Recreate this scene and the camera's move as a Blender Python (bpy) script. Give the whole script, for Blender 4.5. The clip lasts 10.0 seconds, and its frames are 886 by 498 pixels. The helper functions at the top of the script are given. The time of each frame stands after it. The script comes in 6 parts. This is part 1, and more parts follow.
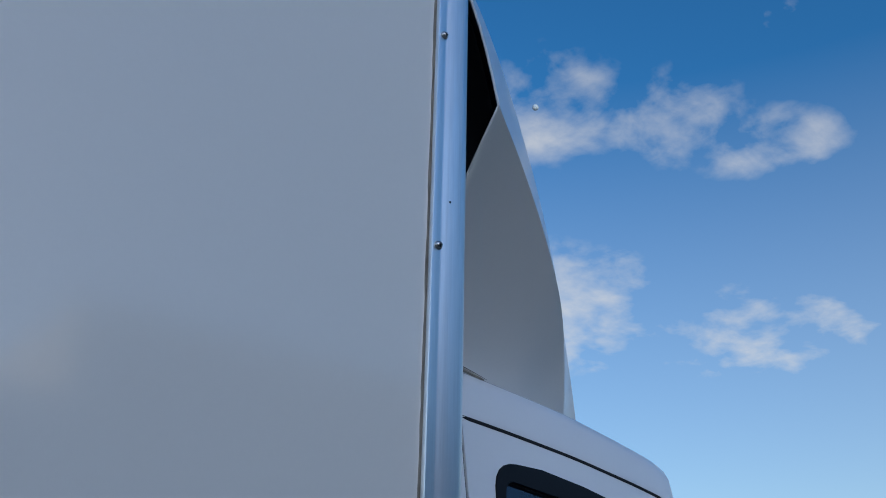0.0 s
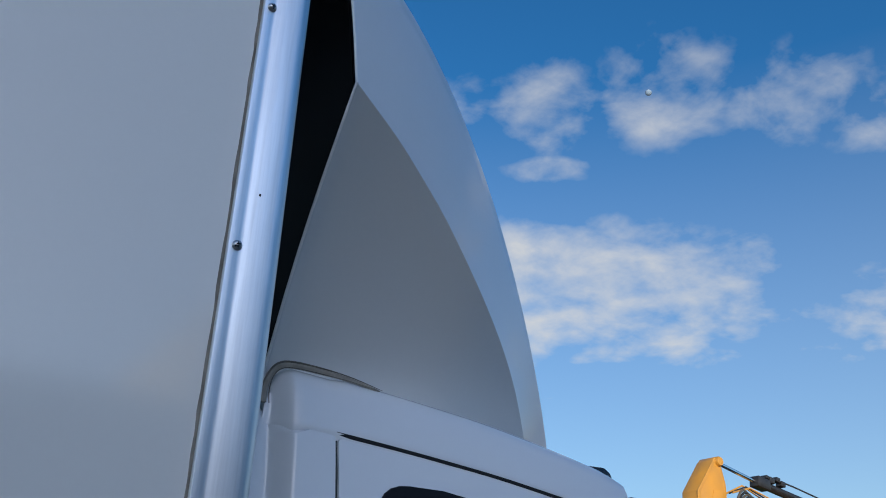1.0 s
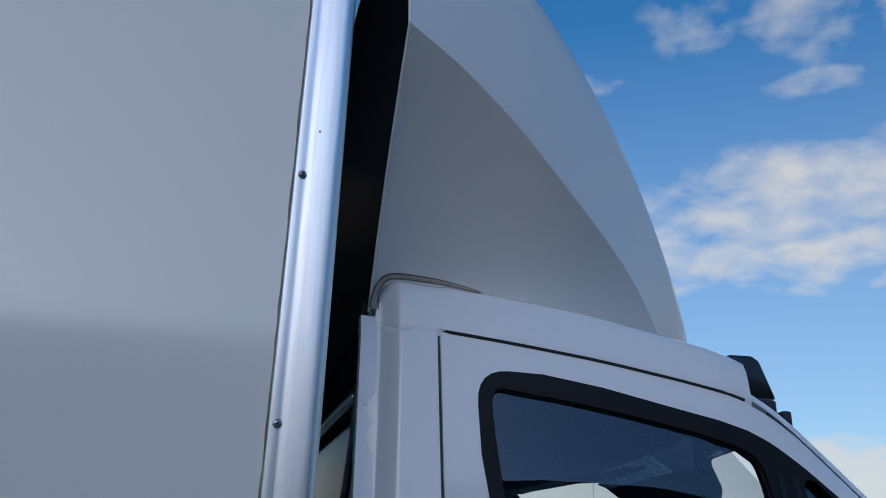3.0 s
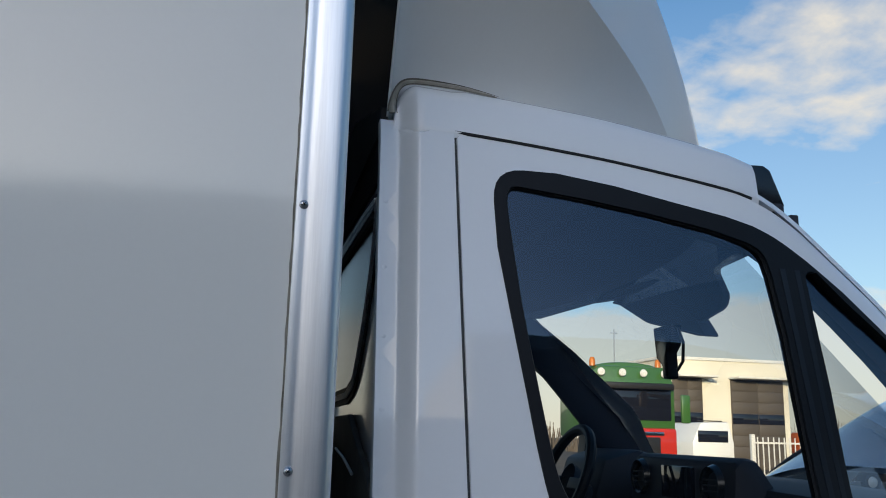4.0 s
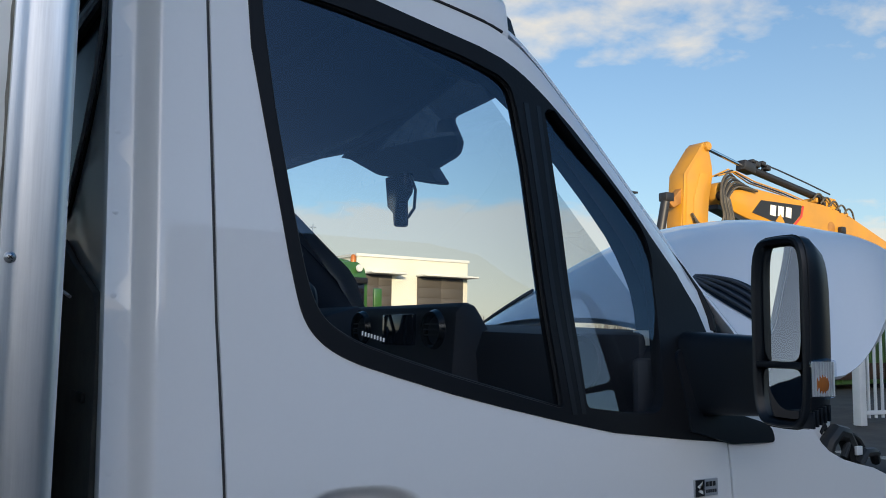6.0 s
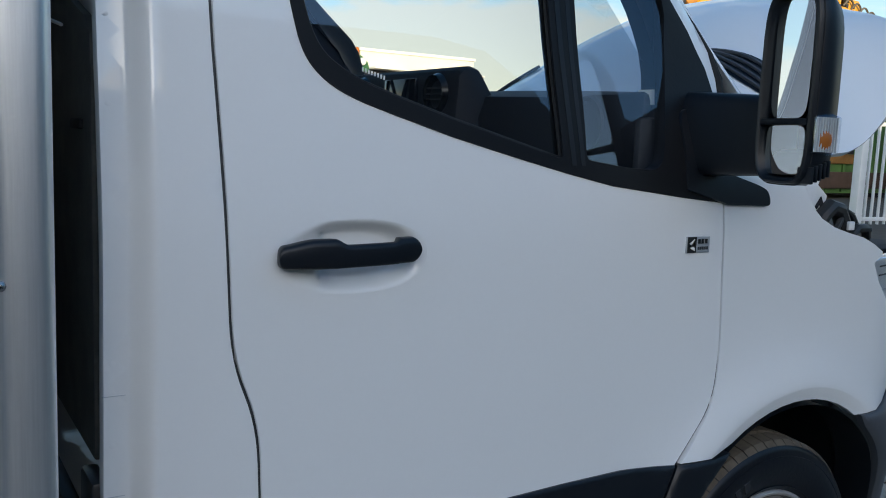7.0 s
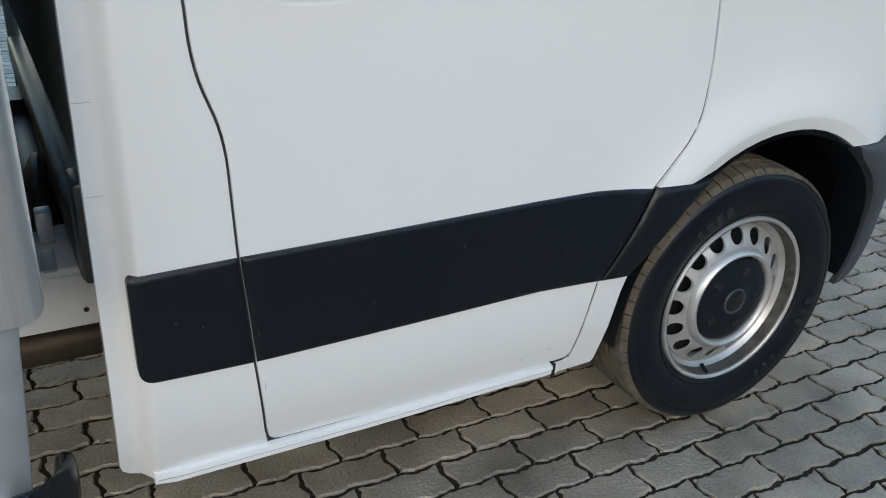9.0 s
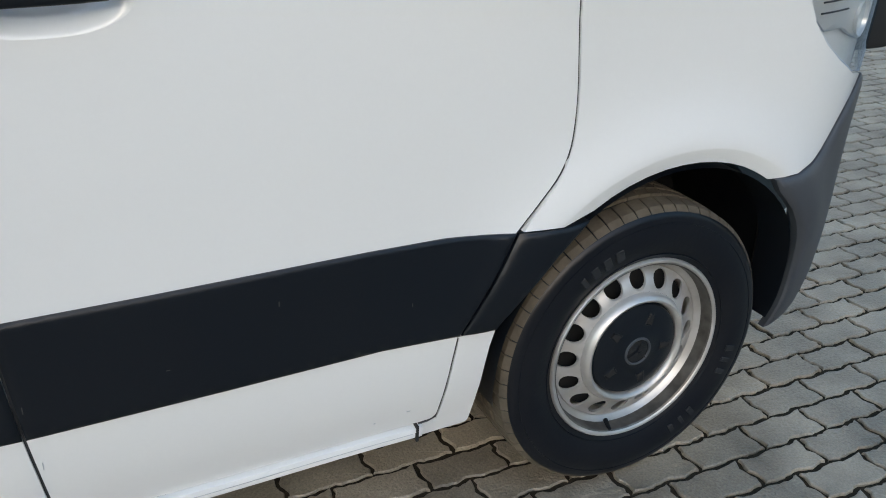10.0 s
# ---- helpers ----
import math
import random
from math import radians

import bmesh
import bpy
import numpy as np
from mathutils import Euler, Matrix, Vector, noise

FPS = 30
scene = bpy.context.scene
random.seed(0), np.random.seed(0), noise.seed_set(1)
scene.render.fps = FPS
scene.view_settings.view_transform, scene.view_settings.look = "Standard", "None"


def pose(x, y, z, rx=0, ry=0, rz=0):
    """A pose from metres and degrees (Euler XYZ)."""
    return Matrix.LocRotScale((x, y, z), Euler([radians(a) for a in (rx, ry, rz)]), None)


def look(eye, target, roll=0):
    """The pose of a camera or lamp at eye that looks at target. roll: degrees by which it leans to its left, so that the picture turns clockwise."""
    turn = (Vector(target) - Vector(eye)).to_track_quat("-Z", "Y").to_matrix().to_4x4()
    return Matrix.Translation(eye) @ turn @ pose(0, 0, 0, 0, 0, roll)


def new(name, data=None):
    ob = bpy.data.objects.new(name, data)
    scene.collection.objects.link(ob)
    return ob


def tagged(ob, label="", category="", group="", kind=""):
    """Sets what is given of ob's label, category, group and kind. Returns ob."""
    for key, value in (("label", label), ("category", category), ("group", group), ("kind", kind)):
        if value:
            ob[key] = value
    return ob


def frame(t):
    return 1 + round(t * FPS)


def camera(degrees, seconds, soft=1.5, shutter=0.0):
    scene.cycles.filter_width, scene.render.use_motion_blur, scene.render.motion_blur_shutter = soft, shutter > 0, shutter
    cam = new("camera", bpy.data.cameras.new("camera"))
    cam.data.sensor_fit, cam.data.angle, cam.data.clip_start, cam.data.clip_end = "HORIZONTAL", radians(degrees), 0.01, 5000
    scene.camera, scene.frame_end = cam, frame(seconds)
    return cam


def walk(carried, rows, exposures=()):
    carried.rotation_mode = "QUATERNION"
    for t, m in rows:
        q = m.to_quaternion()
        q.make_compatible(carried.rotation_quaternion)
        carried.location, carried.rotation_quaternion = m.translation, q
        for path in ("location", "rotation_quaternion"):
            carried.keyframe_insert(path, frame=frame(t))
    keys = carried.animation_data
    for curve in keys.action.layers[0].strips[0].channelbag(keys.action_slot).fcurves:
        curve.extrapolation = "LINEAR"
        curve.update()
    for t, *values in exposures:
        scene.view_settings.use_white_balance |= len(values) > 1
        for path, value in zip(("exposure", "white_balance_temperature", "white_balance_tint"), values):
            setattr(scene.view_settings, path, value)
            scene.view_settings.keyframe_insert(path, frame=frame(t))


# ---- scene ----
cam = camera(54.5, 10.0, soft=1.0)
PATH = [
    (0, (-2.24, -0.926, 1.717), (-1.061, 0.44, 2.58), 1.5),
    (0.5, (-2.024, -0.957, 1.758), (-0.857, 0.42, 2.62), 2.6),
    (1, (-1.855, -1.035, 1.794), (-0.892, 0.498, 2.643), 2.0),
    (1.5, (-1.735, -1.244, 1.805), (-1.163, 0.393, 2.802), 1.5),
    (2, (-1.658, -1.315, 1.776), (-1.265, 0.327, 2.849), 2.5),
    (2.5, (-1.635, -1.284, 1.727), (-1.253, 0.448, 2.652), 3.2),
    (3, (-1.635, -1.254, 1.678), (-1.204, 0.557, 2.409), 1.9),
    (3.2, (-1.628, -1.25, 1.621), (-1.195, 0.581, 2.299), 1.1),
    (4.3, (-1.628, -1.293, 1.5645), (-1.2195, 0.6305, 1.9295), 1.65),
    (4.5, (-1.649, -1.2945, 1.5645), (-1.1805, 0.617, 1.919), 1.35),
    (5, (-1.6765, -1.2475, 1.546), (-0.8385, 0.535, 1.8925), 0.4),
    (5.2, (-1.677, -1.2305, 1.533), (-0.7055, 0.4825, 1.8775), 0.35),
    (6.3, (-1.678, -1.159, 1.403), (-0.602, 0.524, 1.483), 1.6),
    (6.5, (-1.677, -1.161, 1.385), (-0.595, 0.522, 1.357), 2.0),
    (7, (-1.667, -1.162, 1.345), (-0.6, 0.51, 1.087), 2.4),
    (7.5, (-1.653, -1.204, 1.323), (-0.639, 0.44, 0.807), 3.4),
    (8, (-1.655, -1.22, 1.278), (-0.684, 0.385, 0.586), 3.4),
    (8.5, (-1.63, -1.248, 1.273), (-0.706, 0.334, 0.471), 3.1),
    (9, (-1.55, -1.26, 1.34), (-0.665, 0.313, 0.48), 2.9),
    (9.5, (-1.32, -1.249, 1.342), (-0.479, 0.355, 0.493), 1.7),
    (10, (-1.121, -1.22, 1.356), (-0.302, 0.384, 0.487), 2.0),
]
walk(cam, [(t, look(e, g, r)) for t, e, g, r in PATH],
     exposures=[(0, 0.50, 7100, 8), (1.0, 0.44, 7000, 8), (2.0, 0.58, 7200, 8), (2.6, 0.46, 7200, 8), (3, 0.46, 7300, 9), (4.5, 0.80, 9000, 8), (5.2, 0.72, 8600, 9), (6.5, 0.82, 8400, 7), (7.0, 1.12, 9000, 6), (7.5, 1.54, 9900, 7), (8.5, 1.90, 11200, 7), (10, 1.98, 12500, 8)])

# ---- world, sun ----
SUN_AZ = radians(246.0)     # direction towards the sun, counted from +x
SUN_EL = radians(10.0)
world = bpy.data.worlds.new("world")
scene.world = world
world.use_nodes = True
wn, wl = world.node_tree.nodes, world.node_tree.links
wn.clear()


def wnode(kind, **kw):
    n = wn.new(kind)
    for k, v in kw.items():
        n.inputs[k].default_value = v
    return n


def wmath(op, a, b=None, clamp=False):
    n = wn.new("ShaderNodeMath")
    n.operation, n.use_clamp = op, clamp
    for i, v in enumerate((a, b)):
        if v is None:
            continue
        if isinstance(v, (int, float)):
            n.inputs[i].default_value = v
        else:
            wl.new(v, n.inputs[i])
    return n.outputs[0]


sky = wn.new("ShaderNodeTexSky")
sky.sky_type, sky.sun_disc = "NISHITA", False
sky.sun_elevation, sky.sun_rotation = SUN_EL, radians(90) - SUN_AZ
sky.air_density, sky.dust_density, sky.ozone_density = 1.0, 0.3, 5.0
tc = wn.new("ShaderNodeTexCoord")
sep = wn.new("ShaderNodeSeparateXYZ")
wl.new(tc.outputs["Generated"], sep.inputs[0])
up = wmath("MAXIMUM", sep.outputs[2], 0.0)
den = wmath("ADD", up, 0.20)
comb = wn.new("ShaderNodeCombineXYZ")
wl.new(wmath("DIVIDE", sep.outputs[0], den), comb.inputs[0])
wl.new(wmath("DIVIDE", sep.outputs[1], den), comb.inputs[1])
big = wnode("ShaderNodeTexNoise", Scale=1.9, Detail=2.0, Roughness=0.5)
fine = wnode("ShaderNodeTexNoise", Scale=8.5, Detail=9.0, Roughness=0.55, Distortion=0.15)
for n in (big, fine):
    wl.new(comb.outputs[0], n.inputs["Vector"])
# the visible sky: broken cloud fields by azimuth, elevation, half widths (degrees) and weight
FIELDS = [(50, 22.3, 15, 5.6, 1.15), (42, 20.5, 9.5, 4.2, 0.95), (60, 21.5, 6.5, 4.8, 0.85), (28, 19.2, 9.5, 3.6, 0.84), (50, 34.5, 6.5, 4.2, 0.70),
          (41, 34.8, 7.5, 4.6, 0.74), (32, 33.2, 7.5, 3.8, 0.66), (58, 35.0, 5.0, 3.0, 0.66), (50, 30.4, 4.5, 1.3, 0.66), (23, 38.2, 2.2, 1.6, 0.62),
          (65, 32.2, 2.5, 1.2, 0.60), (51, 15.8, 2.5, 0.9, 0.58), (25, 30.8, 7.0, 2.8, 0.66), (37, 23.5, 4.0, 2.5, 0.7)]
az = wmath("MULTIPLY", wmath("ARCTAN2", sep.outputs[1], sep.outputs[0]), 180 / math.pi)
el = wmath("MULTIPLY", wmath("ARCSINE", sep.outputs[2]), 180 / math.pi)
field = None
for a0, e0, ra, re, weight in FIELDS:
    da = wmath("POWER", wmath("MULTIPLY", wmath("SUBTRACT", az, a0), 1 / ra), 2.0)
    de = wmath("POWER", wmath("MULTIPLY", wmath("SUBTRACT", el, e0), 1 / re), 2.0)
    blob = wmath("MULTIPLY", wmath("SUBTRACT", 1.25, wmath("ADD", da, de), True), weight)
    field = blob if field is None else wmath("MAXIMUM", field, blob)
rough_edge = wmath("ADD", wmath("MULTIPLY", wmath("SUBTRACT", fine.outputs["Fac"], 0.5), 2.3), wmath("MULTIPLY", wmath("SUBTRACT", big.outputs["Fac"], 0.5), 0.7))
amount = wmath("MULTIPLY", wmath("ADD", wmath("SUBTRACT", field, 0.36), rough_edge), 0.85, True)
amount = wmath("MULTIPLY", amount, wmath("MULTIPLY", field, 1.5, True))
# a bank of cloud along the horizon with a soft uneven top, and thin haze above it
edge = wmath("ADD", wmath("MULTIPLY", big.outputs["Fac"], 4.0), wmath("MULTIPLY", fine.outputs["Fac"], 3.0))
top_of_bank = wmath("ADD", wmath("SUBTRACT", 13.0, wmath("MULTIPLY", wmath("ABSOLUTE", wmath("SUBTRACT", az, 58.0)), 0.05)), wmath("SUBTRACT", edge, 6.8))
bank = wmath("MULTIPLY", wmath("SUBTRACT", top_of_bank, el), 0.55, True)
hazy = wmath("MULTIPLY", wmath("SUBTRACT", 1.0, wmath("MULTIPLY", up, 1.7), True), 0.52)
amount = wmath("MAXIMUM", wmath("MAXIMUM", amount, wmath("MULTIPLY", bank, 0.93)), hazy)
# the sky is clear on the sun's side
amount = wmath("MULTIPLY", amount, wmath("MAXIMUM", wmath("ADD", wmath("MULTIPLY", sep.outputs[1], 1.4), 0.85, True), 0.25))
amount = wmath("MULTIPLY", amount, 0.88)
# clouds and haze shine more towards the sun
toward = wn.new("ShaderNodeVectorMath")
toward.operation = "DOT_PRODUCT"
wl.new(tc.outputs["Generated"], toward.inputs[0])
toward.inputs[1].default_value = (math.cos(SUN_AZ) * math.cos(SUN_EL), math.sin(SUN_AZ) * math.cos(SUN_EL), math.sin(SUN_EL))
glow = wmath("POWER", wmath("MULTIPLY", wmath("ADD", toward.outputs["Value"], 1.0), 0.5), 3.0)
cloud = wn.new("ShaderNodeMix")
cloud.data_type = "RGBA"
cloud.inputs[6].default_value = (3.65, 3.8, 4.1, 1)
cloud.inputs[7].default_value = (22.0, 20.3, 18.6, 1)
wl.new(glow, cloud.inputs[0])
deep = wn.new("ShaderNodeHueSaturation")
deep.inputs["Saturation"].default_value = 1.12
wl.new(sky.outputs[0], deep.inputs["Color"])
wl.new(wmath("ADD", 1.10, wmath("MULTIPLY", glow, 1.3)), deep.inputs["Value"])
mix = wn.new("ShaderNodeMix")
mix.data_type = "RGBA"
wl.new(amount, mix.inputs[0])
wl.new(deep.outputs[0], mix.inputs[6])
wl.new(cloud.outputs[2], mix.inputs[7])
bg = wnode("ShaderNodeBackground", Strength=0.13)
haze = wn.new("ShaderNodeMix")
haze.data_type, haze.blend_type = "RGBA", "ADD"
haze.inputs[7].default_value = (11.0, 8.9, 6.8, 1)
wl.new(wmath("POWER", glow, 5.0), haze.inputs[0])
wl.new(mix.outputs[2], haze.inputs[6])
wl.new(haze.outputs[2], bg.inputs[0])
wo = wn.new("ShaderNodeOutputWorld")
wl.new(bg.outputs[0], wo.inputs[0])

sun = new("sun", bpy.data.lights.new("sun", "SUN"))
sun.data.energy, sun.data.angle, sun.data.color = 3.2, radians(0.5), (1.0, 0.88, 0.72)
sd = Vector((math.cos(SUN_AZ) * math.cos(SUN_EL), math.sin(SUN_AZ) * math.cos(SUN_EL), math.sin(SUN_EL)))
sun.matrix_world = look(sd * 50, (0, 0, 0))

# ---- materials ----


def material(name, color, rough=0.5, metal=0.0, coat=0.0, spec=0.5, var=0.06, scale=3.0, grain=0.03, grain_scale=120.0,
             bump=0.02, bump_scale=150.0, stretch=(1, 1, 1), tint=None, island=0.0, objrand=0.0, rough_var=0.1, placed=False):
    """A procedural surface: colour with stains and grain, uneven gloss and fine relief."""
    m = bpy.data.materials.new(name)
    m.use_nodes = True
    nt = m.node_tree
    N, L = nt.nodes, nt.links
    bs = N["Principled BSDF"]
    bs.inputs["Metallic"].default_value = metal
    bs.inputs["Coat Weight"].default_value = coat
    bs.inputs["Coat Roughness"].default_value = 0.03
    bs.inputs["Specular IOR Level"].default_value = spec
    co = N.new("ShaderNodeTexCoord")
    mp = N.new("ShaderNodeMapping")
    mp.inputs["Scale"].default_value = stretch
    if placed:
        co = N.new("ShaderNodeNewGeometry")
    L.new(co.outputs["Position" if placed else "Object"], mp.inputs[0])
    n1 = N.new("ShaderNodeTexNoise")
    n1.inputs["Scale"].default_value, n1.inputs["Detail"].default_value = scale, 6.0
    n2 = N.new("ShaderNodeTexNoise")
    n2.inputs["Scale"].default_value, n2.inputs["Detail"].default_value = grain_scale, 3.0
    L.new(mp.outputs[0], n1.inputs["Vector"])
    L.new(mp.outputs[0], n2.inputs["Vector"])
    mx = N.new("ShaderNodeMix")
    mx.data_type = "RGBA"
    mx.inputs[6].default_value = (*color, 1)
    dark = tint if tint else tuple(c * 0.6 for c in color)
    mx.inputs[7].default_value = (*dark, 1)
    mr = N.new("ShaderNodeMapRange")
    mr.inputs[1].default_value, mr.inputs[2].default_value = 0.35, 0.75
    mr.inputs[3].default_value, mr.inputs[4].default_value = 0.0, min(1.0, var * 3)
    L.new(n1.outputs["Fac"], mr.inputs[0])
    L.new(mr.outputs[0], mx.inputs[0])
    hs = N.new("ShaderNodeHueSaturation")
    L.new(mx.outputs[2], hs.inputs["Color"])
    ma = N.new("ShaderNodeMath")
    ma.operation = "MULTIPLY_ADD"
    ma.inputs[1].default_value, ma.inputs[2].default_value = grain * 2, 1.0 - grain
    L.new(n2.outputs["Fac"], ma.inputs[0])
    last = ma.outputs[0]
    for amt, node_kind, out in ((island, "ShaderNodeNewGeometry", "Random Per Island"), (objrand, "ShaderNodeObjectInfo", "Random")):
        if amt:
            g = N.new(node_kind)
            mb = N.new("ShaderNodeMath")
            mb.operation = "MULTIPLY_ADD"
            mb.inputs[1].default_value = amt
            mc = N.new("ShaderNodeMath")
            mc.operation = "SUBTRACT"
            mc.inputs[1].default_value = amt / 2
            L.new(g.outputs[out], mb.inputs[0])
            L.new(last, mb.inputs[2])
            L.new(mb.outputs[0], mc.inputs[0])
            last = mc.outputs[0]
    L.new(last, hs.inputs["Value"])
    L.new(hs.outputs[0], bs.inputs["Base Color"])
    rr = N.new("ShaderNodeMath")
    rr.operation = "MULTIPLY_ADD"
    rr.inputs[1].default_value, rr.inputs[2].default_value = rough_var, rough - rough_var / 2
    L.new(n1.outputs["Fac"], rr.inputs[0])
    L.new(rr.outputs[0], bs.inputs["Roughness"])
    if bump:
        n3 = N.new("ShaderNodeTexNoise")
        n3.inputs["Scale"].default_value, n3.inputs["Detail"].default_value = bump_scale, 4.0
        L.new(mp.outputs[0], n3.inputs["Vector"])
        b = N.new("ShaderNodeBump")
        b.inputs["Strength"].default_value, b.inputs["Distance"].default_value = bump, 0.01
        L.new(n3.outputs["Fac"], b.inputs["Height"])
        L.new(b.outputs[0], bs.inputs["Normal"])
    return m


def glass_material(name, tint, ior):
    m = bpy.data.materials.new(name)
    m.use_nodes = True
    N, L = m.node_tree.nodes, m.node_tree.links
    N.clear()
    tr, gl, mixs, fr, out = (N.new(k) for k in ("ShaderNodeBsdfTransparent", "ShaderNodeBsdfGlossy", "ShaderNodeMixShader", "ShaderNodeLayerWeight", "ShaderNodeOutputMaterial"))
    tr.inputs[0].default_value = (*tint, 1)
    gl.inputs["Roughness"].default_value = 0.0
    gl.inputs["Color"].default_value = (0.62, 0.80, 1.0, 1)
    fr.inputs[0].default_value = 0.5
    f0 = ((ior - 1) / (ior + 1)) ** 2
    pw = N.new("ShaderNodeMath")
    pw.operation, pw.inputs[1].default_value = "POWER", 4.0
    sc = N.new("ShaderNodeMath")
    sc.operation, sc.inputs[1].default_value, sc.inputs[2].default_value = "MULTIPLY_ADD", 1 - f0, f0
    L.new(fr.outputs["Facing"], pw.inputs[0])
    L.new(pw.outputs[0], sc.inputs[0])
    L.new(sc.outputs[0], mixs.inputs[0])
    L.new(tr.outputs[0], mixs.inputs[1])
    L.new(gl.outputs[0], mixs.inputs[2])
    L.new(mixs.outputs[0], out.inputs[0])
    return m


M_WHITE = material("white_car_paint", (0.78, 0.79, 0.79), 0.38, coat=1.0, var=0.02, scale=1.5, grain=0.01, bump=0.004, bump_scale=260, tint=(0.72, 0.71, 0.68))
M_FAIR = material("white_gelcoat", (0.715, 0.725, 0.715), 0.34, coat=0.5, var=0.03, scale=2.0, grain=0.015, bump=0.006, bump_scale=140, tint=(0.68, 0.66, 0.60))
M_BOX = material("grey_white_laminate", (0.73, 0.72, 0.675), 0.085, spec=0.50, var=0.03, scale=0.9, grain=0.012, bump=0.01, bump_scale=60, tint=(0.62, 0.61, 0.58), rough_var=0.08)
M_ALU = material("brushed_aluminium", (0.82, 0.84, 0.855), 0.40, metal=1.0, var=0.18, scale=60, grain=0.10, grain_scale=420, bump=0.03, bump_scale=320, stretch=(1, 1, 0.03), rough_var=0.22)
M_RAIL = material("pale_rail_aluminium", (0.88, 0.88, 0.84), 0.42, metal=0.9, var=0.06, scale=14, grain=0.05, grain_scale=320, bump=0.02, bump_scale=200, stretch=(0.03, 1, 1), rough_var=0.2)
M_ALUM = material("matt_aluminium", (0.66, 0.69, 0.72), 0.52, metal=0.85, var=0.10, scale=9, grain=0.05, bump=0.03, stretch=(0.06, 1, 1), rough_var=0.2)
M_CAST = material("cast_aluminium", (0.62, 0.62, 0.63), 0.42, metal=1.0, var=0.2, scale=25, tint=(0.42, 0.33, 0.24), bump=0.06)
M_GALV = material("galvanised_steel", (0.52, 0.56, 0.60), 0.45, metal=0.8, var=0.15, scale=14, bump=0.03)
M_STEEL = material("screw_steel", (0.45, 0.45, 0.46), 0.28, metal=1.0, var=0.1, scale=200)
M_PLASTIC = material("black_grained_plastic", (0.0048, 0.0078, 0.0120), 0.36, spec=0.34, var=0.10, scale=5, tint=(0.010, 0.0115, 0.014), grain=0.05, grain_scale=500, bump=0.05, bump_scale=900)
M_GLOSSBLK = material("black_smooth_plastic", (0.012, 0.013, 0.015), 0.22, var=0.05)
M_RUBBER = material("black_rubber", (0.006, 0.007, 0.009), 0.5, spec=0.22, var=0.10, scale=8, bump=0.03)
M_SEAL = material("grey_joint_seal", (0.05, 0.052, 0.055), 0.6, var=0.1)
M_SHUT = material("grey_shut_line_seal", (0.03, 0.032, 0.035), 0.6, var=0.1)
M_TYRE = material("tyre_sidewall_rubber", (0.0036, 0.0052, 0.0090), 0.36, spec=0.34, var=0.30, scale=7, tint=(0.0085, 0.0095, 0.012), grain=0.1, grain_scale=60, bump=0.05, bump_scale=90)
M_TREAD = material("dusty_tyre_tread", (0.125, 0.100, 0.074), 0.9, var=0.30, scale=18, tint=(0.07, 0.056, 0.042), grain=0.15, bump=0.1, bump_scale=120)
M_RIM = material("silver_painted_steel", (0.59, 0.58, 0.57), 0.40, metal=0.55, var=0.16, scale=11, tint=(0.22, 0.18, 0.14), grain=0.04, bump=0.02)
M_RIM_SHADE = material("shaded_rim_steel", (0.16, 0.15, 0.14), 0.45, metal=0.6, var=0.3, scale=30, tint=(0.05, 0.045, 0.04))
# near-black: shade of gaps and hollows put into the colour, also black parts
M_DARK = material("black_parts_and_cavity_shade", (0.008, 0.008, 0.009), 0.8, var=0.1)
M_HEAD = material("dark_headliner_fabric", (0.036, 0.041, 0.053), 0.95, spec=0.2, var=0.05, bump=0)
M_DASH = material("charcoal_dashboard", (0.026, 0.030, 0.040), 0.6, spec=0.3, var=0.08, bump=0.008, bump_scale=700)
M_SCREEN = material("unlit_display_glass", (0.01, 0.012, 0.02), 0.06, var=0.02, bump=0)
M_PAPER = material("white_paper", (0.78, 0.79, 0.74), 0.7, var=0.03, bump=0)
M_BADGE = material("satin_silver_badge", (0.42, 0.45, 0.48), 0.35, metal=0.4, var=0.05, bump=0)
M_MARK = material("moulded_sidewall_letters", (0.022, 0.024, 0.028), 0.5, spec=0.3, var=0.2, scale=20)
M_INK = material("black_print", (0.012, 0.012, 0.013), 0.4, var=0.02, bump=0)
M_PAVER = material("grey_concrete_paver", (0.335, 0.278, 0.218), 0.42, var=0.36, scale=4, tint=(0.10, 0.079, 0.058), grain=0.55, grain_scale=190, bump=0.55, bump_scale=110, island=0.30, objrand=0.30, spec=0.95, placed=True)
M_JOINT = material("dark_joint_sand", (0.040, 0.031, 0.022), 0.95, var=0.3, scale=20, grain=0.2, bump=0.3, spec=0.1)
M_PANEL = material("dusty_black_panel", (0.045, 0.045, 0.043), 0.6, var=0.3, scale=14, tint=(0.10, 0.097, 0.088), grain=0.2)
M_GLASS = glass_material("window_glass", (0.89, 0.915, 0.92), 1.72)
M_SCREENGLASS = glass_material("windscreen_glass", (0.88, 0.92, 0.93), 1.6)
M_LENS = glass_material("clear_lens", (0.85, 0.87, 0.88), 1.7)
M_BUMPER = material("dark_grey_bumper_plastic", (0.050, 0.057, 0.068), 0.55, var=0.08, scale=4, grain=0.05, grain_scale=500, bump=0.05, bump_scale=900)
M_LAMP = material("pale_lamp_housing", (0.74, 0.75, 0.74), 0.25, coat=0.6, var=0.05)
M_MIRROR = material("mirror_silver", (0.86, 0.88, 0.90), 0.01, metal=1.0, var=0.0, grain=0.0, bump=0, rough_var=0)
M_AMBER = material("amber_plastic", (0.55, 0.16, 0.03), 0.25, var=0.05)
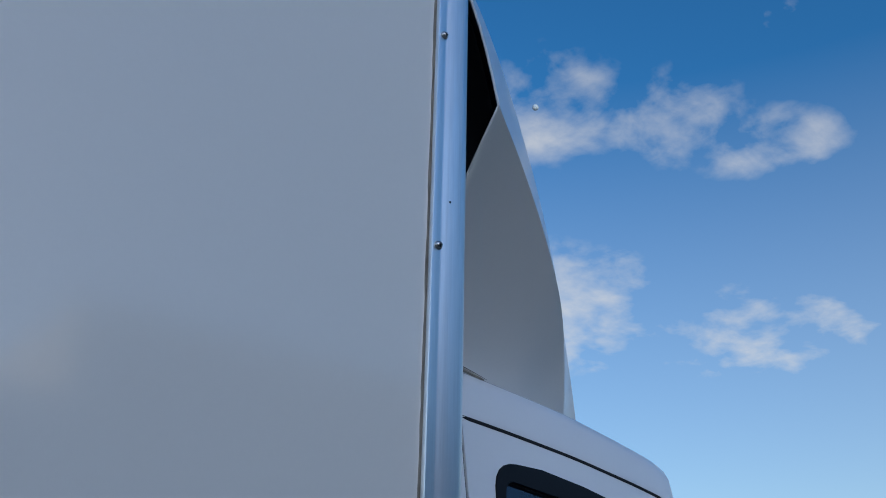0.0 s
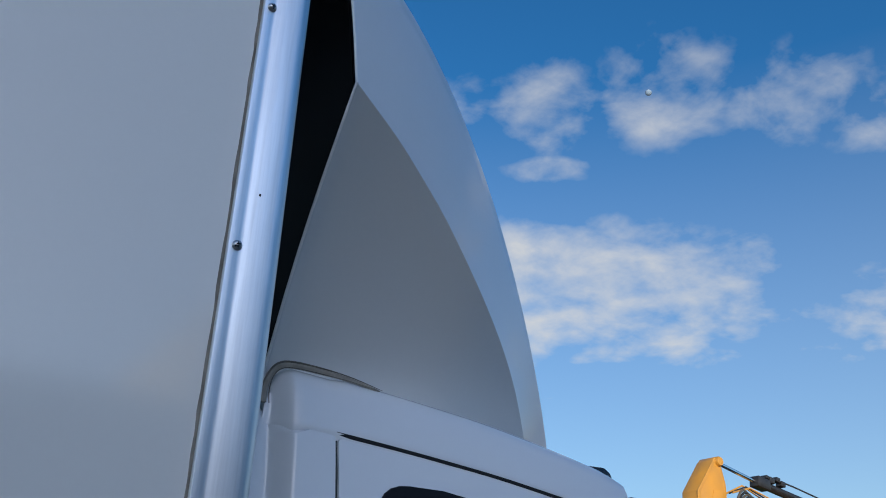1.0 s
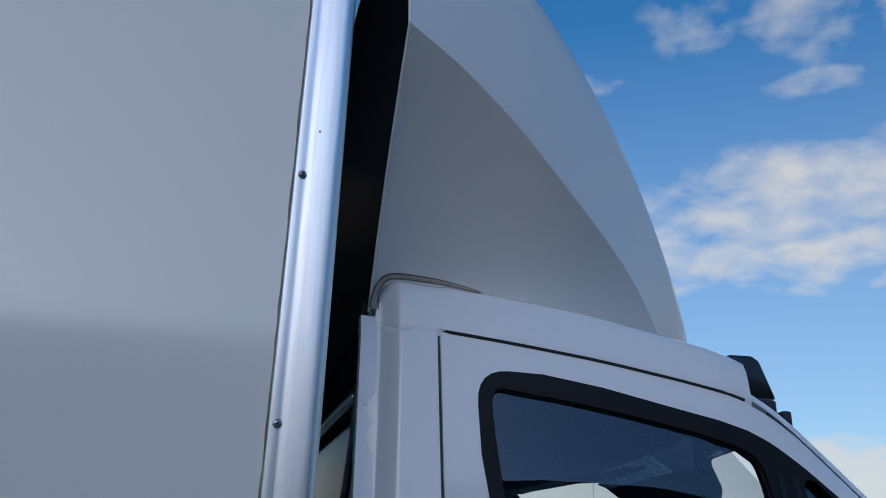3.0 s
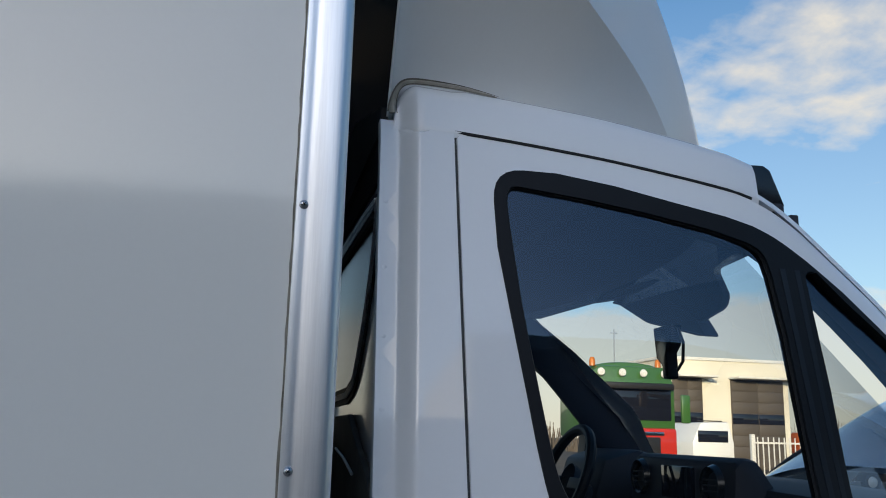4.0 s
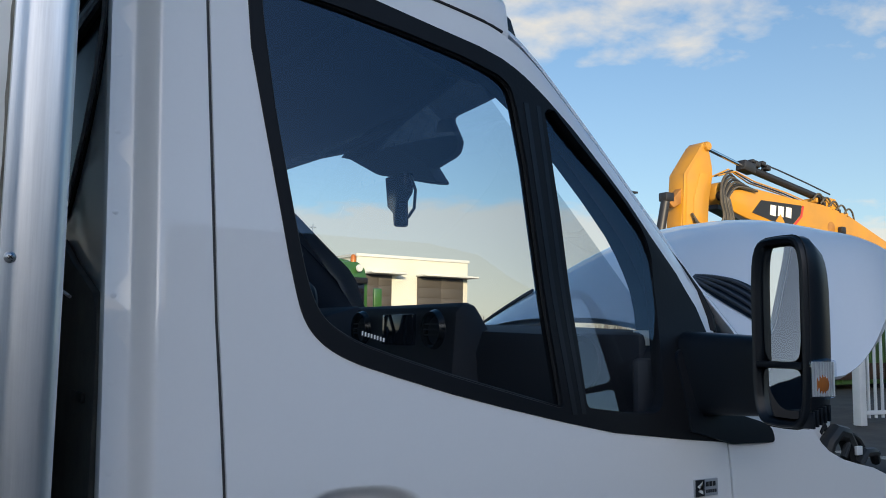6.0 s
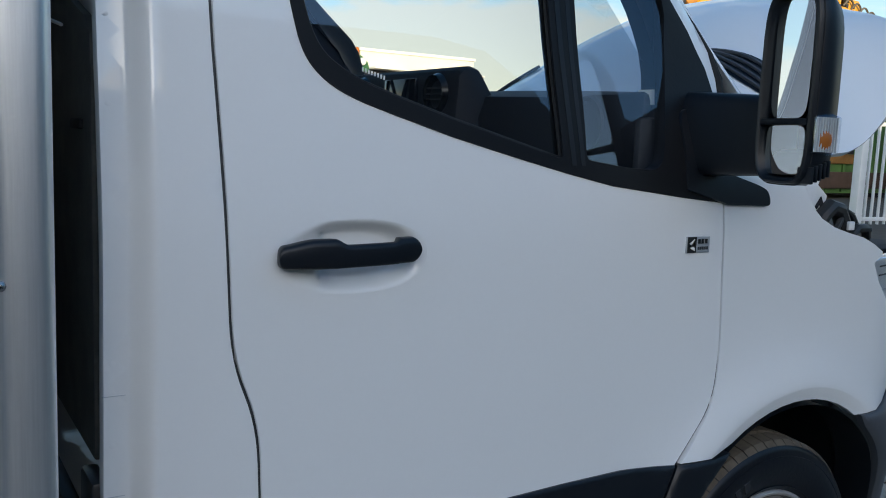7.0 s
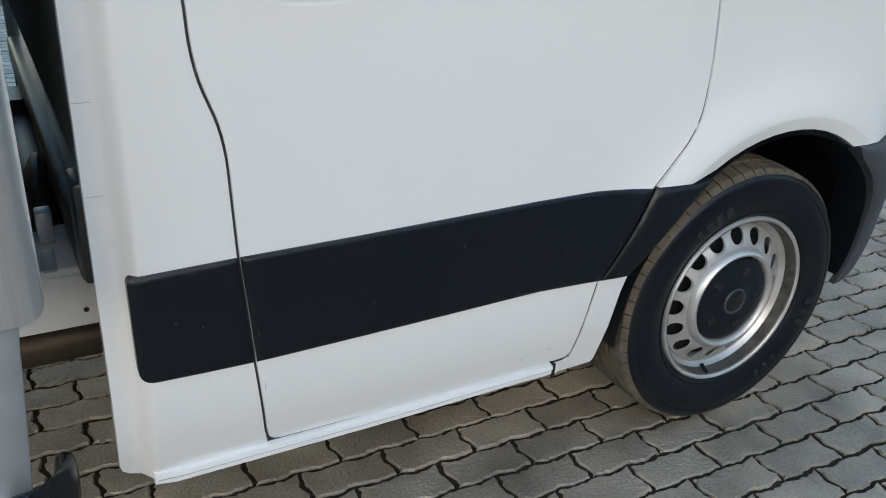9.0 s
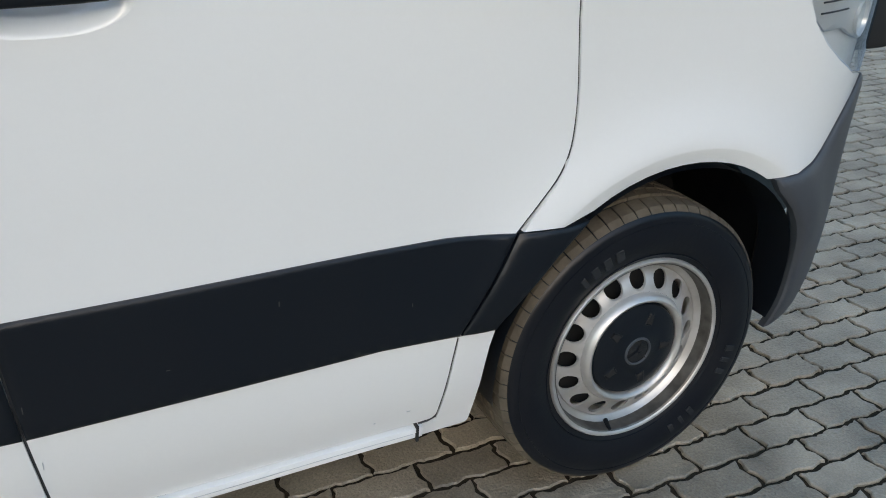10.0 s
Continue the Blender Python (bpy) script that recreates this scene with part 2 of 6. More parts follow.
M_CHROME = material("lamp_reflector", (0.75, 0.76, 0.78), 0.12, metal=1.0, var=0.03, bump=0)
M_CHROME2 = material("satin_lamp_reflector", (0.82, 0.82, 0.80), 0.30, metal=0.5, var=0.05, bump=0)
M_YELLOW = material("excavator_yellow_paint", (0.56, 0.25, 0.022), 0.55, var=0.40, scale=1.3, tint=(0.40, 0.20, 0.04), coat=0.3)
M_BLACKP = material("black_machine_paint", (0.02, 0.02, 0.022), 0.4, var=0.15, scale=3)
M_HOSE = material("black_hydraulic_hose", (0.02, 0.02, 0.02), 0.5, var=0.2)
M_GREYHOSE = material("dusty_hydraulic_hose", (0.085, 0.075, 0.06), 0.7, var=0.3, scale=6)
M_GREEN = material("green_truck_paint", (0.040, 0.135, 0.035), 0.35, coat=0.6, var=0.1, scale=1.5)
M_RED = material("red_truck_paint", (0.55, 0.03, 0.02), 0.35, coat=0.6, var=0.1, scale=1.5)
M_ORANGE = material("orange_machine_paint", (0.65, 0.13, 0.02), 0.45, var=0.15)
M_RENDER = material("white_wall_render", (0.74, 0.70, 0.60), 0.85, var=0.08, scale=0.4, bump=0.05, bump_scale=20)
M_DOORBR = material("brown_sectional_door", (0.085, 0.07, 0.058), 0.5, var=0.1, scale=0.6)
M_FENCE = material("white_fence_paint", (0.72, 0.72, 0.70), 0.5, var=0.1, scale=4)
M_CONTGR = material("green_container_steel", (0.10, 0.22, 0.06), 0.55, var=0.2, scale=1.5)
M_RUST = material("rusty_orange_steel", (0.36, 0.16, 0.04), 0.7, var=0.3, scale=3)
M_BARK = material("bare_hedge_twigs", (0.10, 0.085, 0.07), 0.9, var=0.3, scale=2)
M_WARE = material("dark_grey_cladding", (0.060, 0.064, 0.070), 0.6, var=0.1, scale=0.5)
M_MOON = material("moon_rock", (0.17, 0.25, 0.37), 1.0, var=0.25, scale=0.2, spec=0, bump=0)
M_ASPHALT = material("grey_yard_paving", (0.105, 0.092, 0.077), 0.92, var=0.25, scale=1.2, grain=0.25, grain_scale=9, bump=0.2, bump_scale=20, spec=0.2)

# ---- mesh helpers ----


def part(name, bm, mat, parent=None, label="", smooth=True, angle=35):
    me = bpy.data.meshes.new(name)
    bmesh.ops.recalc_face_normals(bm, faces=bm.faces)
    if smooth:
        lim = radians(angle)
        for f in bm.faces:
            f.smooth = True
        for e in bm.edges:
            e.smooth = e.is_manifold and e.calc_face_angle(0) < lim
    bm.to_mesh(me)
    bm.free()
    for m in (mat if isinstance(mat, (list, tuple)) else [mat]):
        me.materials.append(m)
    ob = new(name, me)
    if parent:
        ob.parent = parent
    if label:
        ob["label"] = label
    return ob


def thing(name, label, category, at=(0, 0, 0), group="", kind=""):
    ob = new(name)
    ob.empty_display_size = 0.2
    ob.location = at
    return tagged(ob, label, category, group, kind)


def box(x0, x1, y0, y1, z0, z1, bevel=0.0, seg=2, bm=None):
    bm2 = bmesh.new()
    bmesh.ops.create_cube(bm2, size=1)
    for v in bm2.verts:
        v.co = Vector(((x0 + x1) / 2 + v.co.x * (x1 - x0), (y0 + y1) / 2 + v.co.y * (y1 - y0), (z0 + z1) / 2 + v.co.z * (z1 - z0)))
    if bevel:
        bmesh.ops.bevel(bm2, geom=bm2.edges[:], offset=bevel, segments=seg, affect="EDGES", profile=0.5)
    return join(bm, bm2)


def join(bm, other):
    """Adds other to bm (or returns other when bm is None)."""
    if bm is None:
        return other
    me = bpy.data.meshes.new("tmp")
    other.to_mesh(me)
    other.free()
    bm.from_mesh(me)
    bpy.data.meshes.remove(me)
    return bm


def turned(bm, m):
    bmesh.ops.transform(bm, matrix=m, verts=bm.verts)
    return bm


def tube(points, r, seg=10, bm=None, caps=True):
    """A round bar along points; r a number or one radius a point."""
    b = bm or bmesh.new()
    pts = [Vector(p) for p in points]
    rings = []
    ref = None
    for i, p in enumerate(pts):
        d = (pts[min(i + 1, len(pts) - 1)] - pts[max(i - 1, 0)]).normalized()
        if ref is None:
            ref = Vector((0, 0, 1)) if abs(d.z) < 0.9 else Vector((1, 0, 0))
        a = (ref - d * ref.dot(d)).normalized()
        ref = a
        c = d.cross(a)
        rr = r[i] if isinstance(r, (list, tuple)) else r
        rings.append([b.verts.new(p + (a * math.cos(k * math.tau / seg) + c * math.sin(k * math.tau / seg)) * rr) for k in range(seg)])
    for u, v in zip(rings, rings[1:]):
        for k in range(seg):
            b.faces.new((u[k], u[(k + 1) % seg], v[(k + 1) % seg], v[k]))
    if caps:
        b.faces.new(rings[0][::-1])
        b.faces.new(rings[-1])
    return b


def lathe(profile, seg=48, axis="y", bm=None, closed=False):
    """Turns a profile of (radius, along) about the y axis."""
    b = bm or bmesh.new()
    rings = []
    for r, a in profile:
        if r < 1e-6:
            rings.append([b.verts.new((0, a, 0))])
        else:
            rings.append([b.verts.new((r * math.cos(k * math.tau / seg), a, r * math.sin(k * math.tau / seg))) for k in range(seg)])
    pairs = list(zip(rings, rings[1:])) + ([(rings[-1], rings[0])] if closed else [])
    for u, v in pairs:
        for k in range(seg):
            q = [u[k % len(u)], u[(k + 1) % len(u)], v[(k + 1) % len(v)], v[k % len(v)]]
            q = list(dict.fromkeys(q))
            if len(q) > 2:
                b.faces.new(q)
    return b


def loft(rows, bm=None, closed=False):
    """A surface through rows of points."""
    b = bm or bmesh.new()
    vs = [[b.verts.new(p) for p in row] for row in rows]
    for u, v in zip(vs, vs[1:]):
        n = len(u)
        for k in range(n if closed else n - 1):
            b.faces.new((u[k], u[(k + 1) % n], v[(k + 1) % n], v[k]))
    return b


def solid(bm, t):
    """Gives a sheet the thickness t, against its normals."""
    bmesh.ops.recalc_face_normals(bm, faces=bm.faces)
    bmesh.ops.solidify(bm, geom=bm.faces[:], thickness=t)
    return bm


def prism(outline, a0, a1, axis="y", bevel=0.0):
    """An extruded outline: (x, z) along y, (y, z) along x, or (x, y) along z."""
    b = bmesh.new()

    def at(p, a):
        return {"y": (p[0], a, p[1]), "x": (a, p[0], p[1]), "z": (p[0], p[1], a)}[axis]
    u = [b.verts.new(at(p, a0)) for p in outline]
    v = [b.verts.new(at(p, a1)) for p in outline]
    n = len(u)
    for k in range(n):
        b.faces.new((u[k], u[(k + 1) % n], v[(k + 1) % n], v[k]))
    b.faces.new(u[::-1])
    b.faces.new(v)
    bmesh.ops.recalc_face_normals(b, faces=b.faces)
    if bevel:
        bmesh.ops.bevel(b, geom=b.edges[:], offset=bevel, segments=2, affect="EDGES", profile=0.5)
    return b


def rounded(pts, step=0.04):
    """A closed outline from corners (x, z) or (x, z, radius), cut into short steps."""
    out = []
    n = len(pts)
    for i, p in enumerate(pts):
        c = Vector(p[:2])
        r = p[2] if len(p) > 2 else 0
        if r:
            a, b = Vector(pts[i - 1][:2]) - c, Vector(pts[(i + 1) % n][:2]) - c
            ra, rb = min(r, a.length * 0.49), min(r, b.length * 0.49)
            s, e = c + a.normalized() * ra, c + b.normalized() * rb
            for k in range(7):
                u = k / 6
                out.append(s * (1 - u) ** 2 + c * 2 * u * (1 - u) + e * u * u)
        else:
            out.append(c)
    res = []
    for p, q in zip(out, out[1:] + out[:1]):
        k = max(1, int((q - p).length / step))
        res += [p + (q - p) * (j / k) for j in range(k)]
    return res


def area2(loop):
    return sum(a.x * b.y - b.x * a.y for a, b in zip(loop, loop[1:] + loop[:1]))


def inset(loop, d):
    """The outline moved inwards by d."""
    sgn = 1 if area2(loop) > 0 else -1
    res = []
    n = len(loop)
    for i, p in enumerate(loop):
        t = loop[(i + 1) % n] - loop[i - 1]
        if t.length < 1e-9:
            t = Vector((1, 0))
        t.normalize()
        res.append(p + Vector((-t.y, t.x)) * sgn * d)
    return res


def inside(p, loop):
    c = False
    for a, b in zip(loop, loop[1:] + loop[:1]):
        if (a.y > p[1]) != (b.y > p[1]) and p[0] < (b.x - a.x) * (p[1] - a.y) / (b.y - a.y) + a.x:
            c = not c
    return c


def near(p, loop, d):
    return any((Vector(p) - q).length_squared < d * d for q in loop)


def pressed(outline, holes, surf, step=0.05, off=0.0, thick=0.022, gap=0.0029, lip=0.004, xs=(), zs=(), more=(), clear=0.012):
    """A pressed sheet with turned-in edges: an outline in (x, z), with holes, laid on the surface y = surf(x, z) + off."""
    from mathutils.geometry import delaunay_2d_cdt
    loops = [inset(rounded(outline), gap)] + [inset(rounded(h), -gap * 0) for h in holes]
    pts, edges = [], []
    for lp in loops:
        b = len(pts)
        pts += lp
        edges += [(b + i, b + (i + 1) % len(lp)) for i in range(len(lp))]
    rim = len(pts)
    for i, lp in enumerate(loops):
        pts += [q for q in inset(lp, 0.007 if i == 0 else -0.007) if inside(q, loops[0]) and not any(inside(q, h) for h in loops[1:])]
    x0, x1 = min(p.x for p in loops[0]), max(p.x for p in loops[0])
    z0, z1 = min(p.y for p in loops[0]), max(p.y for p in loops[0])
    gx = sorted(set(list(np.arange(x0, x1, step)) + [x for x in xs if x0 < x < x1]))
    gz = sorted(set(list(np.arange(z0, z1, step)) + [z for z in zs if z0 < z < z1]))
    pts += [q for q in more if inside(q, loops[0]) and not near(q, pts, 0.004)]
    rimpts = pts[:]
    for x in gx:
        for z in gz:
            p = Vector((x, z))
            if inside(p, loops[0]) and not any(inside(p, h) for h in loops[1:]) and not near(p, rimpts, clear):
                pts.append(p)
    vs, _, fs, _, _, _ = delaunay_2d_cdt(pts, edges, [], 0, 1e-6)
    b = bmesh.new()
    bv = [b.verts.new((v.x, surf(v.x, v.y) + off, v.y)) for v in vs]
    for f in fs:
        c = sum((vs[i] for i in f), Vector((0, 0))) / len(f)
        if inside(c, loops[0]) and not any(inside(c, h) for h in loops[1:]):
            b.faces.new([bv[i] for i in f])
    bmesh.ops.delete(b, geom=[v for v in b.verts if not v.link_faces], context="VERTS")
    # turned-in edge
    rim_e = [e for e in b.edges if len(e.link_faces) == 1]
    ring = bmesh.ops.extrude_edge_only(b, edges=rim_e)["geom"]
    rv = [g for g in ring if isinstance(g, bmesh.types.BMVert)]
    for v in rv:
        v.co.y += lip * 0.6
    out = {}
    for v in rv:
        n = Vector((0, 0))
        for e in v.link_edges:
            o = e.other_vert(v)
            if o not in rv:
                for f in o.link_faces:
                    c = f.calc_center_median()
                    d = Vector((v.co.x - c.x, v.co.z - c.z))
                    if d.length > 1e-6:
                        n += d.normalized()
        out[v] = n.normalized() if n.length > 1e-6 else n
    for v, n in out.items():
        v.co.x += n.x * 0.0008
        v.co.z += n.y * 0.0008
    e2 = [g for g in ring if isinstance(g, bmesh.types.BMEdge) and len(g.link_faces) == 1]
    ring2 = bmesh.ops.extrude_edge_only(b, edges=e2)["geom"]
    for v in (g for g in ring2 if isinstance(g, bmesh.types.BMVert)):
        v.co.y += thick
    return b


def flipped(bm):
    """The same on the other side of the truck."""
    for v in bm.verts:
        v.co.y = 2 * YC - v.co.y
    bmesh.ops.reverse_faces(bm, faces=bm.faces[:])
    return bm


def bars(parent, name, mat, x0, x1, z0, z1, y, n, label="", axis="y"):
    """Unreadable print: a row of n small plain bars."""
    b = None
    w = (x1 - x0) / n
    for i in range(n):
        b = box(x0 + w * (i + 0.12), x0 + w * (i + 0.88), y - 0.0008, y, z0, z1, 0, bm=b) if axis == "y" else \
            box(y - 0.0008, y, x0 + w * (i + 0.12), x0 + w * (i + 0.88), z0, z1, 0, bm=b)
    return part(name, b, mat, parent, label, smooth=False)


# ---- the truck's shape ----
YC = 0.98                      # the truck's middle
PROFILE_Z = [0.0, 0.26, 0.30, 0.36, 0.5, 0.72, 1.0, 1.2, 1.3, 1.4, 1.9, 2.08, 2.12, 2.16]
PROFILE_Y = [0.06, 0.05, 0.035, 0.015, 0.0, 0.0, -0.012, -0.018, -0.008, 0.004, 0.068, 0.088, 0.10, 0.125]


def step01(u):
    u = min(1.0, max(0.0, u))
    return u * u * (3 - 2 * u)


def side(x, z, hem=True):
    """The cab's side: y over (x, z); hem is the rolled arch edge."""
    y = sum(np.interp(z + d, PROFILE_Z, PROFILE_Y) for d in (-0.05, -0.025, 0, 0.025, 0.05)) / 5
    if x > 0.28:
        y += 1.25 * (x - 0.28) ** 2.2
    y += 0.10 * max(0.0, x + 0.8) * step01((z - 1.25) / 0.3)
    d = math.hypot(x - 0.03, z - 0.386) - 0.403
    lip = step01((z - 0.45) / 0.2)
    y -= 0.026 * math.exp(-(max(0.0, d - 0.033) / 0.075) ** 2) * lip
    if hem:
        y += 0.30 * min(0.033, max(0.0, 0.033 - d)) * lip
    # the window frame leans in towards the windscreen
    s = 0.704 * (x + 0.66) + 0.71 * (z - 1.889)
    y += 5.5 * max(0.0, s) ** 2 * step01((x + 0.85) / 0.2) * step01((z - 1.45) / 0.15)
    if x < -1.37:
        y += 0.030 * step01((-1.379 - x) / 0.034)
    return y

# ---- ground ----
b = bmesh.new()
bmesh.ops.create_grid(b, x_segments=40, y_segments=40, size=1600)
for v in b.verts:
    v.co.z = -0.012
ground = tagged(part("ground", b, M_ASPHALT, smooth=False), "grey paved yard reaching to the horizon", "ground", kind="structure")
b = bmesh.new()
bmesh.ops.create_grid(b, x_segments=8, y_segments=8, size=1)
for v in b.verts:
    v.co = Vector((1.5 + v.co.x * 7.55, 1.95 + v.co.y * 4.6, -0.008))
part("joint_bed", b, M_JOINT, ground, smooth=False)

# ---- truck ----
truck = thing("box_truck", "white box truck with open bonnet and roof deflector, parked on pavers", "truck")

DOOR = [(-1.318, 2.072, 0.012), (-1.300, 1.45), (-1.285, 1.16), (-1.277, 1.02, 0.06), (-1.236, 0.92, 0.06), (-1.224, 0.709), (-1.206, 0.50),
        (-1.186, 0.33), (-1.178, 0.292, 0.03), (-0.99, 0.29), (-0.70, 0.296), (-0.484, 0.30, 0.02), (-0.458, 0.506), (-0.353, 0.706), (-0.252, 0.825, 0.06), (-0.243, 0.92, 0.06),
        (-0.262, 1.08), (-0.275, 1.235), (-0.238, 1.40), (-0.226, 1.47), (-0.237, 1.54), (-0.264, 1.602), (-0.294, 1.643), (-0.379, 1.718), (-0.512, 1.837), (-0.653, 1.947), (-0.709, 1.979, 0.04),
        (-0.765, 2.001, 0.04), (-0.86, 2.018, 0.05), (-1.033, 2.0445), (-1.19, 2.061)]
SUR_TOP = [(-1.255, 2.013, 0.06), (-1.139, 2.013), (-1.032, 1.999), (-0.918, 1.977), (-0.821, 1.959), (-0.768, 1.946), (-0.719, 1.927, 0.04), (-0.66, 1.889), (-0.591, 1.838),
           (-0.521, 1.777), (-0.450, 1.712), (-0.394, 1.65), (-0.320, 1.573), (-0.272, 1.505), (-0.256, 1.44)]
SUR_FOOT = [(-0.258, 1.36, 0.03), (-0.255, 1.275, 0.02), (-0.172, 1.274, 0.02), (-0.145, 1.262, 0.02), (-0.139, 1.230, 0.015)]
SUR_LOW = [(-0.286, 1.239), (-0.40, 1.250), (-0.574, 1.270), (-0.680, 1.291), (-0.803, 1.3185), (-0.916, 1.3455), (-1.019, 1.3745), (-1.097, 1.3975, 0.04), (-1.144, 1.4235, 0.03),
           (-1.172, 1.459, 0.03), (-1.190, 1.539, 0.05), (-1.204, 1.624), (-1.229, 1.766), (-1.247, 1.872)]
SURROUND = SUR_TOP + SUR_FOOT + SUR_LOW
GLASS = [(-1.2342, 1.9855, 0.04), (-1.1787, 1.9795), (-1.0855, 1.9696), (-0.9756, 1.9538), (-0.8577, 1.933), (-0.7824, 1.9132), (-0.7507, 1.8973, 0.03), (-0.7398, 1.8567), (-0.7239, 1.7497), (-0.7061, 1.5198), (-0.6892, 1.3147, 0.012), (-0.7943, 1.3415), (-0.9112, 1.3717), (-1.0182, 1.4029), (-1.0845, 1.4242, 0.03), (-1.1311, 1.4505, 0.03), (-1.1529, 1.4802, 0.03), (-1.1678, 1.5268, 0.04), (-1.1856, 1.6268), (-1.2114, 1.7784), (-1.2272, 1.9082)]
QUARTER = [(-0.6684, 1.8587), (-0.6595, 1.8705, 0.01), (-0.6417, 1.8686), (-0.5872, 1.818), (-0.5178, 1.7616), (-0.4614, 1.7091), (-0.4098, 1.6516, 0.03), (-0.396, 1.5991), (-0.4019, 1.4901), (-0.4396, 1.3217, 0.03), (-0.4614, 1.2989, 0.02), (-0.5367, 1.3028), (-0.6357, 1.3157, 0.012), (-0.6367, 1.4138), (-0.6496, 1.6585)]

DOORHOLE = SUR_TOP + [(-0.268, 1.24)] + SUR_LOW
BOWL = [(-1.092 + 0.126 * math.copysign(abs(math.cos(t)) ** 0.8, math.cos(t)), 1.162 + 0.056 * math.copysign(abs(math.sin(t)) ** 0.9, math.sin(t))) for t in (k * math.tau / 40 for k in range(40))]
# the door by which the camera passes
door = part("front_door", pressed(DOOR, [DOORHOLE, BOWL], side, xs=(-1.05, -1.1, -1.15, -1.2)), M_WHITE, truck,
            "white closed passenger door with black handle")
surround = part("window_surround", pressed(SURROUND, [GLASS, QUARTER], side, off=-0.003, thick=0.024, gap=0.0), M_RUBBER, door, "black rubber window surround and mirror foot")


def pane(outline, off, surf=side):
    return pressed(outline, [], surf, off=off, thick=0.001, gap=-0.012, lip=0.0, step=0.1)


def flat_glass(x, z):
    """The quarter pane is flatter than the panel round it."""
    y = sum(np.interp(z + d, PROFILE_Z, PROFILE_Y) for d in (-0.05, -0.025, 0, 0.025, 0.05)) / 5
    return y + 0.10 * max(0.0, x + 0.8) * step01((z - 1.0) / 0.9)


g = part("side_window", pane(GLASS, 0.008), M_GLASS, door, "clear side window glass")
g.visible_shadow = False
g = part("quarter_window", pane(QUARTER, 0.013, flat_glass), M_GLASS, door, "small clear quarter window")
g.visible_shadow = False
# the upright bar between the two panes, with its ribbed seals
for dx, lean, w, out in ((-0.667, 0.050, 0.0085, 0.005), (-0.645, 0.040, 0.008, 0.004)):
    rows = []
    for k in range(13):
        u = k / 12
        x, z = dx - lean * u, 1.305 + 0.565 * u
        y = side(x, z) - out
        rows.append([(x - w, y + 0.008, z), (x - w * 0.6, y, z), (x + w * 0.6, y, z), (x + w, y + 0.008, z)])
    part("window_bar", loft(rows), M_PLASTIC, door)
# inner seal lip round the side window
lp = inset(rounded(GLASS), 0.001)
part("glass_seal", tube([(p.x, side(p.x, p.y) + 0.005, p.y) for p in lp] + [(lp[0].x, side(lp[0].x, lp[0].y) + 0.005, lp[0].y)], 0.0035, 6, caps=False), M_RUBBER, door)

# door handle in its recess
rows = []
for i in range(29):
    a = i / 28
    rows.append([])
    for j in range(40):
        t = j / 40 * math.tau
        r = a
        x, z = -1.092 + 0.128 * r * math.copysign(abs(math.cos(t)) ** 0.8, math.cos(t)), 1.162 + 0.057 * r * math.copysign(abs(math.sin(t)) ** 0.9, math.sin(t))
        d = 0.030 * step01((1 - r) / 0.42) * (0.30 + 0.70 * step01((x + 1.155) / 0.022))
        rows[-1].append((x, side(x, z) - 0.0015 * (1 - step01((r - 0.86) / 0.14)) + d, z))
part("handle_recess", loft(rows, closed=True), M_WHITE, door, "white pressed bowl behind the handle")


def handle():
    """A pull handle: a thick rear end with a step, a slimmer grip and a foot."""
    rows = []
    for i in range(61):
        u = 0.5 - 0.5 * math.cos(math.pi * i / 60)
        x = -1.221 + 0.231 * u
        end = min(1.0, math.sqrt(max(0.0, 1 - max(0.0, 1 - u / 0.05) ** 2)), math.sqrt(max(0.0, 1 - max(0.0, 1 - (1 - u) / 0.07) ** 2)))
        h = (0.0165 + 0.0055 * step01(u / 0.25) - 0.0050 * step01((u - 0.36) / 0.10) + 0.0030 * step01((u - 0.80) / 0.04)) * max(0.05, end)
        zc = 1.1670 + 0.003 * step01(u / 0.25) - 0.0045 * step01((u - 0.36) / 0.10) + 0.0030 * step01((u - 0.80) / 0.04) + 0.004 * u
        y0 = side(x, 1.167) - 0.026 - 0.010 * math.sin(math.pi * u)
        dep = (0.026 if u < 0.36 or u > 0.82 else 0.018) * max(0.2, end)
        rows.append([(x, y0 + dep / 2 + math.copysign(abs(math.sin(t)) ** 0.6, math.sin(t)) * dep / 2, zc + math.copysign(abs(math.cos(t)) ** 0.6, math.cos(t)) * h)
                     for t in (k * math.tau / 20 for k in range(20))])
    b = loft(rows, closed=True)
    b.verts.ensure_lookup_table()
    b.faces.new(b.verts[:20][::-1])
    b.faces.new(b.verts[-20:])
    # feet that reach the door
    for x0, x1 in ((-1.205, -1.14), (-1.015, -0.998)):
        box(x0, x1, -0.035, 0.03, 1.153, 1.176, 0.006, bm=b)
    return b


hd = part("door_handle", handle(), M_PLASTIC, door, "black grained plastic door handle")

